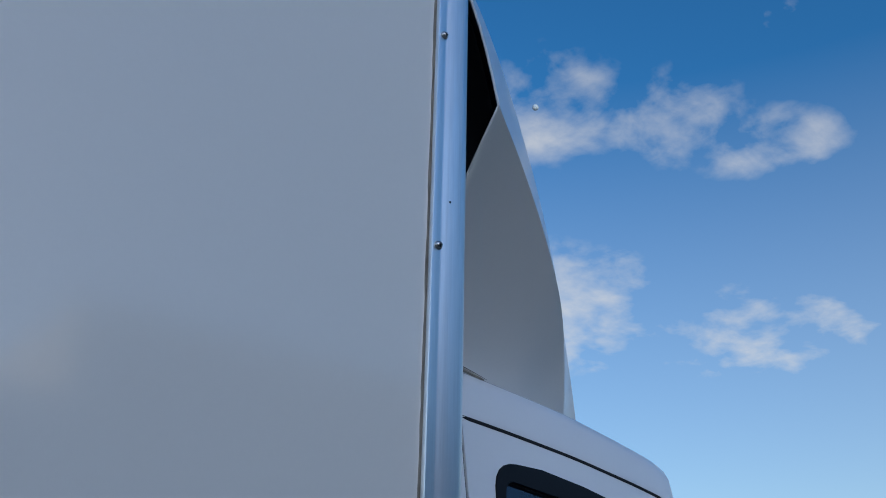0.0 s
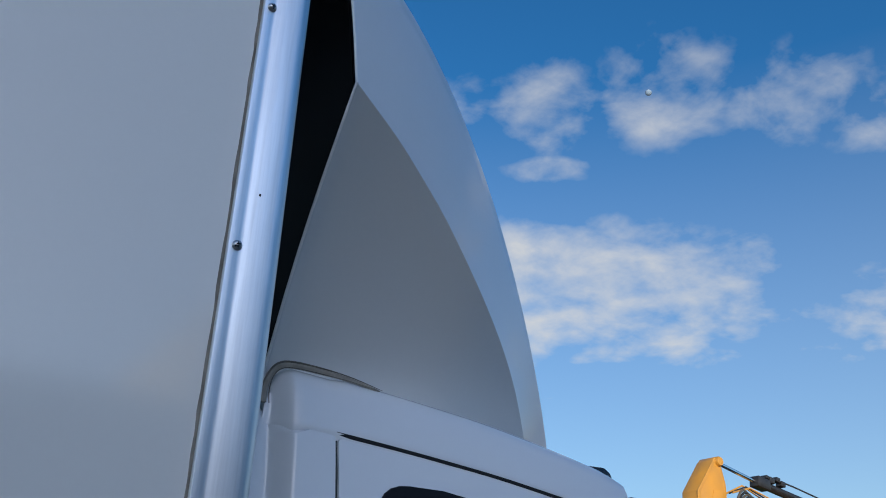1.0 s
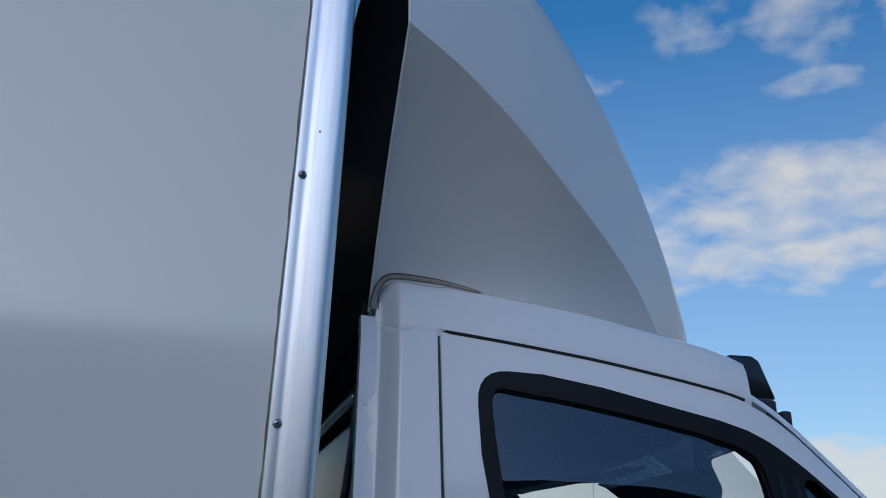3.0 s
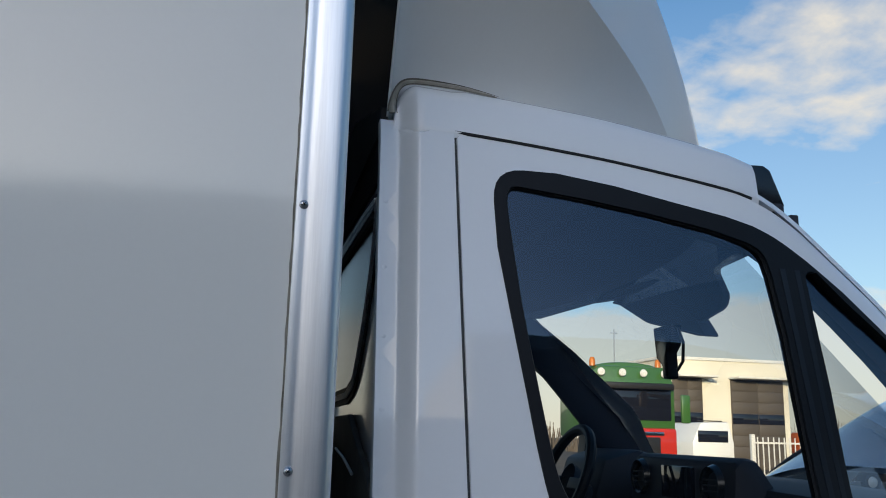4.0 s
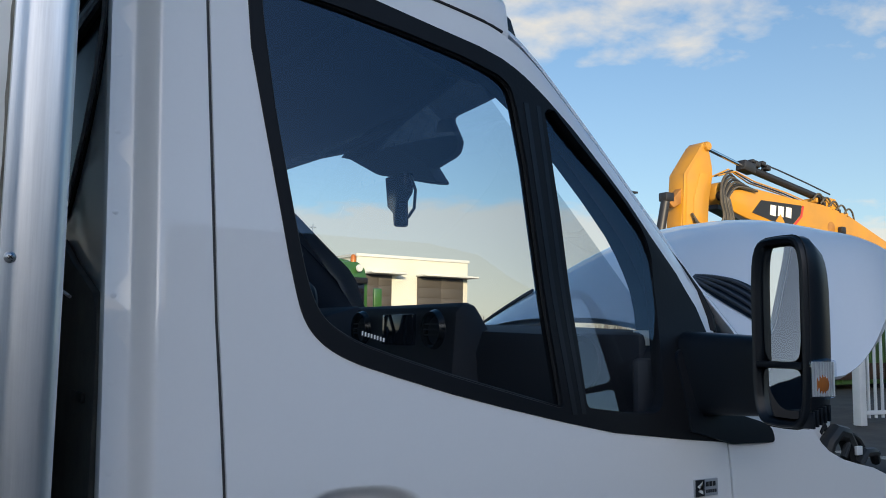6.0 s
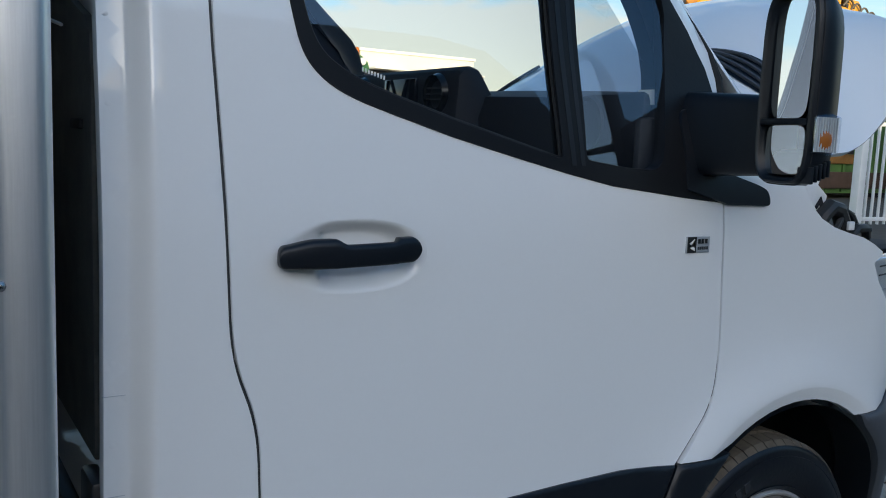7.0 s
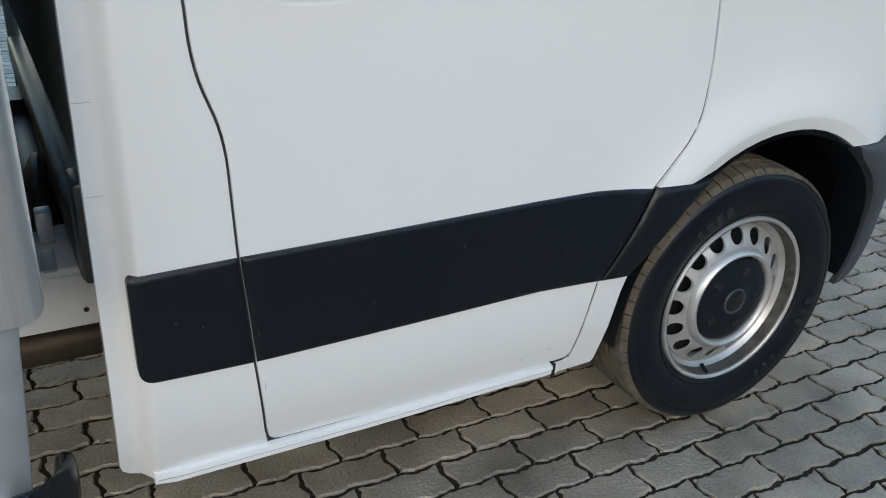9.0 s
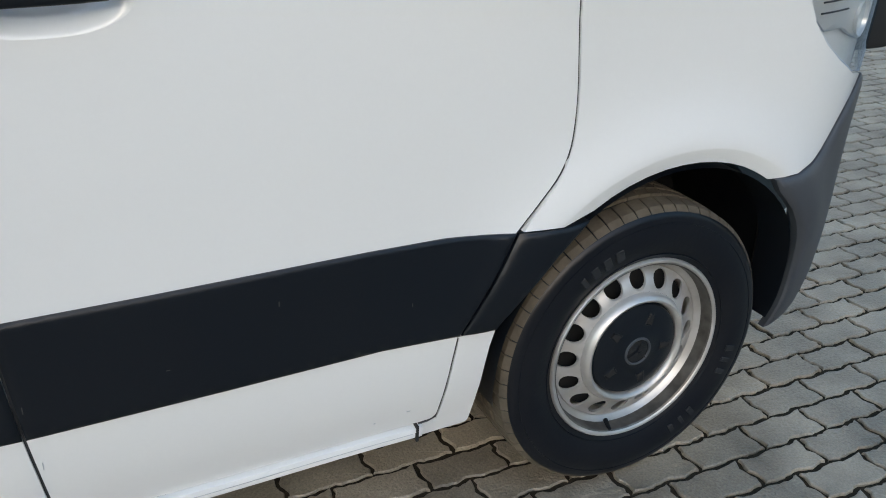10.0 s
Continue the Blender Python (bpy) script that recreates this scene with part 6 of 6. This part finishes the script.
def van(x, y):
    t = thing("white_van", "white panel van parked before the hall", "van")
    part("body", prism([(x, 0.5), (x, 1.5), (x + 0.4, 2.35), (x + 1.75, 2.40), (x + 2.0, 1.5), (x + 2.0, 0.5)], y, y + 4.8, bevel=0.08), M_WHITE, t)
    part("roof_rack", box(x + 0.4, x + 1.6, y + 0.3, y + 0.35, 2.4, 2.45), M_BLACKP, t, smooth=False)
    part("rear_window", box(x + 0.25, x + 1.7, y - 0.02, y + 0.02, 1.5, 2.0, 0.02), M_SCREEN, t)
    for xx in (x + 0.15, x + 1.85):
        part("tyre", turned(lathe([(0.2, -0.1), (0.33, -0.11), (0.35, -0.06), (0.35, 0.06), (0.33, 0.11), (0.2, 0.1)], 24), pose(xx, y + 0.9, 0.35, 0, 0, 90)), M_TYRE, t)
    return t


van(17.3, 34)


def curve_through(pts, n=5):
    """A smooth line through the points."""
    p = [Vector(q) for q in pts]
    p = [p[0]] + p + [p[-1]]
    out = []
    for a, b, c, d in zip(p, p[1:], p[2:], p[3:]):
        for k in range(n):
            u = k / n
            out.append(tuple(0.5 * (2 * b + (c - a) * u + (2 * a - 5 * b + 4 * c - d) * u * u + (3 * b - a - 3 * c + d) * u ** 3)))
    return out + [tuple(p[-1])]


def excavator():
    """Dipper and boom of a large excavator, folded, on its undercarriage."""
    t = thing("excavator", "yellow excavator with folded boom and black hoses", "excavator")
    y0, y1 = 12.0, 12.45
    part("dipper", prism([(13.74, 5.97), (13.90, 5.76), (13.99, 5.39), (13.99, 5.15), (13.86, 4.60), (13.80, 3.90), (13.72, 2.4), (13.3, 1.9), (12.78, 2.2), (12.88, 3.41), (13.04, 5.15), (13.60, 5.86)], y0, y1, bevel=0.03), M_YELLOW, t, "yellow dipper arm")
    part("dipper_edge", prism([(13.02, 3.0), (13.12, 5.16), (13.66, 5.84), (13.60, 5.86), (13.02, 5.14), (12.90, 3.0)], y0 - 0.025, y0 + 0.001, bevel=0.006), M_YELLOW, t)
    for zz in (3.55, 3.75):
        part("dipper_rib", box(12.95, 13.0, y0 - 0.06, y0 - 0.024, zz - 0.10, zz + 0.08, 0.01), M_YELLOW, t)
    part("dipper_plate", prism([(13.30, 3.2), (13.34, 4.6), (13.55, 5.2), (13.86, 5.25), (13.72, 4.6), (13.68, 3.2)], y0 - 0.012, y0 + 0.001, bevel=0.004), M_YELLOW, t)
    low = [(14.23, 4.57), (15.16, 4.32), (16.76, 4.08), (18.65, 3.80), (20.6, 3.25), (25.3, 1.5)]
    part("boom", prism([(14.10, 4.95), (14.20, 5.06), (14.42, 5.12), (15.64, 5.06), (16.9, 4.97), (18.3, 4.92), (19.26, 4.75), (21.2, 4.1), (25.6, 2.3)] + low[::-1] + [(14.10, 4.68)], y0 + 0.02, y1 - 0.02, bevel=0.03), M_YELLOW, t, "yellow main boom")
    part("boom_underside", prism(low + [(x - 0.02, z - 0.10) for x, z in low[::-1]], y0 + 0.06, y1 - 0.06), M_BLACKP, t)
    for x, z in ((14.4, 4.82), (18.5, 4.35)):
        part("boom_boss", turned(lathe([(0.0, -0.02), (0.06, -0.02), (0.10, 0.0), (0.16, 0.005), (0.17, 0.03)], 20), pose(x, y0 + 0.012, z)), M_RUST, t)
    # black decal with a plain yellow wedge, a red tip and pale bars
    part("decal", prism([(15.37, 4.47), (15.71, 4.80), (17.28, 4.81), (17.20, 4.55), (16.77, 4.20)], y0 + 0.004, y0 + 0.022), M_BLACKP, t, smooth=False)
    part("decal_wedge", prism([(16.22, 4.33), (16.42, 4.52), (16.62, 4.26)], y0 - 0.002, y0 + 0.004), M_YELLOW, t, smooth=False)
    part("decal_stripe", prism([(16.80, 4.20), (17.23, 4.55), (17.31, 4.81), (17.37, 4.81), (17.29, 4.53), (16.88, 4.18)], y0 + 0.004, y0 + 0.022), M_RED, t, smooth=False)
    for x in (16.02, 16.32, 16.62):
        part("decal_mark", prism([(x, 4.47), (x + 0.03, 4.72), (x + 0.24, 4.71), (x + 0.21, 4.45)], y0 - 0.001, y0 + 0.004), M_PAPER, t, smooth=False)
    # dipper ram above the boom
    part("ram_rod", tube([(13.85, 12.22, 5.93), (15.4, 12.22, 5.60)], 0.045, 10), M_CHROME, t)
    part("ram_cylinder", tube([(15.25, 12.22, 5.63), (18.7, 12.22, 5.06)], 0.095, 12), M_BLACKP, t)
    part("ram_head", turned(box(-0.22, 0.22, -0.14, 0.14, -0.13, 0.13, 0.04), pose(15.45, 12.22, 5.60, 0, 10, 0)), M_BLACKP, t)
    for x, z, r in ((15.75, 5.70, 0.09), (15.98, 5.74, 0.07), (16.15, 5.66, 0.08), (15.60, 5.76, 0.05)):
        part("ram_fitting", turned(box(-r, r, -0.09, 0.09, -r * 0.8, r * 0.8, 0.02), pose(x, 12.18, z, 0, 12, 0)), M_BLACKP, t)
    part("ram_pipe", tube([(15.98, 12.12, 5.72), (16.5, 12.10, 5.64), (17.6, 12.10, 5.44), (18.6, 12.10, 5.24)], 0.022, 6), M_BLACKP, t)
    part("ram_foot", prism([(18.3, 4.85), (18.5, 5.16), (18.85, 5.14), (19.1, 4.75)], y0 + 0.10, y1 - 0.10, bevel=0.02), M_YELLOW, t)
    part("bucket_ram", tube([(12.60, 12.15, 4.50), (12.26, 12.15, 3.1)], 0.105, 12), M_BLACKP, t)
    part("bucket_ram_eye", turned(box(-0.13, 0.13, -0.12, 0.12, -0.10, 0.10, 0.03), pose(12.63, 12.15, 4.58)), M_BLACKP, t)
    part("dipper_bracket", prism([(12.62, 4.45), (12.95, 4.75), (13.10, 4.9), (13.06, 4.5), (12.75, 4.35)], 12.05, 12.25, bevel=0.01), M_RUST, t)
    # hoses
    rng = random.Random(7)
    for k in range(7):
        o = 0.05 * k
        pts = [(14.75 + 0.12 * k, 11.93, 5.10 - 0.02 * k), (14.42 + o, 11.90, 5.30 - 0.05 * k), (14.12 + o * 0.6, 11.85, 5.02 - 0.06 * k), (14.02 + o, 11.80, 4.62), (14.10 + o * 1.1, 11.80, 4.22 - o), (13.86 + rng.uniform(-0.05, 0.05), 11.84, 3.95 - o * 1.6),
               (13.45, 11.90, 4.00 - o * 2), (13.20 + 0.06 * k, 11.93, 4.25 - 0.1 * k)]
        part("hose", tube(curve_through(pts), 0.028, 7), M_HOSE if k % 2 else M_GREYHOSE, t)
    for k in range(3):
        pts = [(14.3, 12.1 + 0.1 * k, 5.25), (14.9, 12.1 + 0.1 * k, 5.42 + 0.04 * k), (15.6, 12.1 + 0.1 * k, 5.25), (16.8, 12.1 + 0.1 * k, 5.10), (18.2, 12.1 + 0.1 * k, 4.85), (18.9, 12.1 + 0.1 * k, 4.55)]
        part("boom_pipe", tube(pts, 0.020, 6), M_HOSE if k == 1 else M_YELLOW, t)
    part("pivot_pin", turned(lathe([(0.0, -0.04), (0.09, -0.04), (0.11, 0.0), (0.11, 0.5), (0, 0.52)], 20), pose(13.80, 11.97, 5.86)), M_YELLOW, t)
    part("pivot_pin", turned(lathe([(0.0, -0.04), (0.09, -0.04), (0.11, 0.0), (0.11, 0.45), (0, 0.46)], 20), pose(14.22, 11.95, 4.75)), M_BLACKP, t)
    part("boom_lamp", box(18.75, 18.95, 11.88, 12.02, 4.20, 4.40, 0.04), M_BLACKP, t)
    for k in range(5):
        x = 17.9 + 0.32 * k
        z = 5.02 - 0.07 * k
        part("pipe_clamp", box(x, x + 0.09, 12.02, 12.40, z - 0.06, z + 0.06, 0.015), M_BLACKP if k % 2 else M_YELLOW, t)
        part("knee_hose", tube(curve_through([(x - 0.1, 12.05, z), (x + 0.05, 12.0, z + 0.16), (x + 0.25, 12.02, z + 0.10), (x + 0.38, 12.05, z - 0.1)]), 0.025, 6), M_GREYHOSE, t)
    # upper carriage and tracks
    part("house", box(25.2, 29.2, 11.2, 14.0, 1.1, 2.6, 0.15), M_YELLOW, t)
    part("operator_cab", box(25.1, 26.7, 13.0, 14.0, 1.2, 3.1, 0.12), M_BLACKP, t)
    for yy in (11.0, 13.6):
        part("track", box(24.5, 29.5, yy, yy + 0.6, 0.0, 1.0, 0.3, 4), M_BLACKP, t)
    return t


excavator()


def gate(x, y, n, w, h, turn):
    t = thing("steel_gate", "white steel bar gate at the yard edge", "gate", (x, y, 0))
    t.rotation_euler = (0, 0, radians(turn))
    part("gate_post", box(-0.08, 0.08, -0.08, 0.08, 0, h + 0.1, 0.01), M_FENCE, t)
    for z in (0.18, h - 0.25):
        part("gate_rail", box(0.08, w, -0.03, 0.03, z, z + 0.07, 0.005), M_FENCE, t)
    m = box(-0.02, 0.02, -0.02, 0.02, 0.12, h, 0.004)
    first = part("gate_bar", m, M_FENCE, t)
    first.location = (0.22, 0, 0)
    for k in range(1, n):
        o = first.copy()
        scene.collection.objects.link(o)
        o.location = (0.22 + (w - 0.3) * k / (n - 1), 0, 0)
    return t


gate(12.55, 7.70, 26, 4.6, 2.1, -8)
gate(17.4, 29.5, 60, 14.0, 1.75, 0)


def container(x, y, mat, label, w=6.0, h=2.4):
    t = thing("skip_container", label, "container")
    part("body", box(x, x + w, y, y + 2.4, 0.15, h, 0.03), mat, t)
    for k in range(int(w / 0.75)):
        part("rib", box(x + 0.3 + 0.75 * k, x + 0.42 + 0.75 * k, y - 0.06, y + 0.001, 0.2, h - 0.15, 0.01), mat, t)
    part("top_rim", box(x - 0.04, x + w + 0.04, y - 0.07, y + 2.44, h - 0.12, h + 0.02, 0.02), mat, t)
    part("inset_panel", box(x + 2.15, x + 3.72, y - 0.10, y - 0.05, 1.34, 1.86, 0.03), M_BLACKP, t)
    part("plank", box(x + 2.15, x + 3.72, y - 0.11, y - 0.05, 1.04, 1.33, 0.02), M_RUST, t)
    part("bright_panel", box(x + 2.2, x + 3.1, y - 0.10, y - 0.06, 1.91, 2.08, 0.01), material("lime_painted_panel", (0.55, 0.62, 0.10), 0.5, var=0.1), t)
    part("lower_beam", box(x + 0.2, x + w - 0.2, y - 0.13, y - 0.02, 0.30, 0.80, 0.03), material("brown_rusty_beam", (0.10, 0.055, 0.035), 0.8, var=0.3, scale=3), t)
    for xx in (x + 0.4, x + w - 0.4):
        part("skid", box(xx - 0.1, xx + 0.1, y, y + 2.4, 0.0, 0.16), M_BLACKP, t, smooth=False)
    return t


container(19.2, 14.5, M_CONTGR, "green steel container with a rusty orange stripe")


def dark_car(x, y):
    t = thing("dark_car", "dark grey car parked by the fence", "car")
    part("body", prism([(x, 0.35), (x, 0.75), (x + 0.9, 0.95), (x + 1.6, 1.42), (x + 3.3, 1.45), (x + 4.1, 0.95), (x + 4.3, 0.8), (x + 4.3, 0.35)], y, y + 1.75, bevel=0.06), M_BLACKP, t)
    part("side_window", prism([(x + 1.1, 0.98), (x + 1.7, 1.36), (x + 3.2, 1.38), (x + 3.8, 0.98)], y - 0.012, y + 0.01), M_SCREEN, t, smooth=False)
    for xx in (x + 0.85, x + 3.5):
        w = part("wheel", turned(lathe([(0.0, 0.0), (0.18, 0.0), (0.2, -0.02), (0.31, -0.02), (0.33, 0.03), (0.33, 0.2), (0.2, 0.2)], 24), pose(xx, y - 0.01, 0.33)), M_TYRE, t)
        part("rim", turned(lathe([(0.0, -0.01), (0.17, -0.012), (0.19, 0.0)], 20), pose(xx, y - 0.012, 0.33)), M_RIM, w)
    return t


dark_car(18.2, 25)


def lamp_mast(x, y, h):
    t = thing("yard_lamp_mast", "slim grey yard lamp mast", "lamp")
    part("pole", tube([(x, y, 0), (x, y, h)], [0.10, 0.05], 8), M_GALV, t)
    part("lamp_head", box(x - 0.55, x + 0.35, y - 0.12, y + 0.12, h - 0.04, h + 0.06, 0.02), M_BLACKP, t)
    return t


lamp_mast(29.3, 30.0, 8.8)


def loader(x, y):
    t = thing("orange_machine", "orange machine parked by the hedge", "machine")
    part("body", box(x, x + 2.4, y, y + 1.6, 0.9, 2.2, 0.15), M_ORANGE, t)
    part("arm", prism([(x + 0.3, 2.1), (x + 1.2, 2.7), (x + 2.6, 2.5), (x + 2.6, 2.3), (x + 1.2, 2.45), (x + 0.5, 2.0)], y + 0.3, y + 0.7, bevel=0.03), M_ORANGE, t)
    for xx in (x + 0.4, x + 2.0):
        part("tyre", turned(lathe([(0.2, 0.0), (0.45, -0.02), (0.5, 0.05), (0.5, 0.35), (0.2, 0.4)], 24), pose(xx, y - 0.1, 0.5)), M_TYRE, t)
    return t


loader(31.2, 46)
# bare winter hedge on the horizon
b = bmesh.new()
rng = random.Random(3)
for k in range(2600):
    x, y = rng.uniform(5, 150), rng.uniform(92, 98)
    h = rng.uniform(2.2, 4.6) * (0.8 + 0.3 * math.sin(x * 0.3))
    lx = rng.uniform(-0.5, 0.5)
    w = rng.uniform(0.04, 0.10)
    vs = [b.verts.new(p) for p in ((x - w, y, 0), (x + w, y, 0), (x + lx + w * 0.3, y, h), (x + lx - w * 0.3, y, h))]
    b.faces.new(vs)
tagged(part("far_hedge", b, M_BARK, smooth=False), "bare brown winter trees along the horizon", "hedge", kind="stuff")
# unseen shed added across the yard behind the camera closes the place, blocks sun
shed = tagged(new("unseen_shed"), "long grey clad shed across the yard, added to block low sun", "building", kind="structure")
part("wall", box(-60, 4, -30, -20, 0, 7.2), M_WARE, shed, smooth=False)
# taller added stretch, which darkens what the cab windows reflect
part("wall", box(4.004, 60, -30, -20, 0, 9.6), M_WARE, shed, smooth=False)
for k in range(30):
    part("cladding_rib", box(-59.5 + 4 * k, -59.3 + 4 * k, -19.995, -19.95, 0.2, 7.1), M_WARE, shed, smooth=False)
# the daytime moon
md = Vector((442, 400, 416)).normalized() * 2600
b = bmesh.new()
bmesh.ops.create_uvsphere(b, u_segments=24, v_segments=12, radius=9.5)
tagged(part("moon", turned(b, Matrix.Translation(md)), M_MOON), "pale daytime moon in the blue sky", "moon")

# ---- pavers ----
PL, PW, TURN = 0.2075, 0.0995, radians(-0.6)


def paver_mesh(seed):
    """One worn block: notched edges, a chamfer and an uneven outline."""
    r = random.Random(seed)
    hl, hw, j = PL / 2, PW / 2, 0.0058
    out = []
    n, m = 16, 7
    wave = (0.0028, 0.0028, 0.0, -0.0028, -0.0028, -0.0028, 0.0, 0.0028)
    for k in range(n):
        out.append((-hl + PL * k / n, -hw + wave[k % 8]))
    for k in range(m):
        out.append((hl + (0.0, 0.005, 0.005, 0.0, -0.005, -0.005, 0.0)[k], -hw + PW * k / m))
    for k in range(n):
        out.append((hl - PL * k / n, hw + wave[-k % 8]))
    for k in range(m):
        out.append((-hl + (0.0, 0.0, -0.005, -0.005, 0.0, 0.005, 0.005)[k], hw - PW * k / m))
    lp = [Vector((a + r.uniform(-0.0030, 0.0030), c + r.uniform(-0.0030, 0.0030))) for a, c in out]
    verts, faces = [], []
    q = len(lp)
    for d, z in ((j, -0.02), (j + 0.0005, -0.004), (j + 0.0035, 0.0)):
        verts += [(p.x, p.y, z + (r.uniform(-0.0012, 0.0006) if z == 0.0 else 0)) for p in inset(lp, d)]
    for a in range(2):
        for k in range(q):
            faces.append((a * q + k, a * q + (k + 1) % q, (a + 1) * q + (k + 1) % q, (a + 1) * q + k))
    verts.append((0, 0, 0.0005))
    for k in range(q):
        faces.append((2 * q + k, 2 * q + (k + 1) % q, 3 * q))
    return verts, faces


KINDS = [paver_mesh(k) for k in range(10)]
meshes = []
for vv, ff in KINDS:
    me = bpy.data.meshes.new("paver")
    me.from_pydata(vv, [], ff)
    me.materials.append(M_PAVER)
    meshes.append(me)
rng = random.Random(11)
c, s = math.cos(TURN), math.sin(TURN)
allv, allf = [], []
singles = []
for i in range(-60, 90):
    for k in range(-40, 66):
        u, v = (i + 0.5 * (k % 2)) * PL, k * PW
        x, y = -0.530 + u * c - v * s, 0.203 + u * s + v * c
        if not (-6.0 < x < 9.0 and -2.6 < y < 6.5):
            continue
        z = rng.uniform(-0.0025, 0.0015)
        kind = rng.randrange(10)
        near_walk = -1.75 < x < 1.6 and -0.45 < y < 0.75
        if near_walk and len(singles) < 300:
            singles.append((x, y, z, kind))
        else:
            vv, ff = KINDS[kind]
            base = len(allv)
            allv += [(x + a * c - d * s, y + a * s + d * c, z + e) for a, d, e in vv]
            allf += [tuple(base + q for q in f) for f in ff]
me = bpy.data.meshes.new("pavers")
me.from_pydata(allv, [], allf)
me.materials.append(M_PAVER)
rest = tagged(new("paver_field", me), kind="stuff")
rest.parent = ground
for x, y, z, kind in singles:
    o = new("paver", meshes[kind])
    o.parent = ground
    o.matrix_local = pose(x, y, z, rng.uniform(-0.5, 0.5), rng.uniform(-0.4, 0.4), math.degrees(TURN))
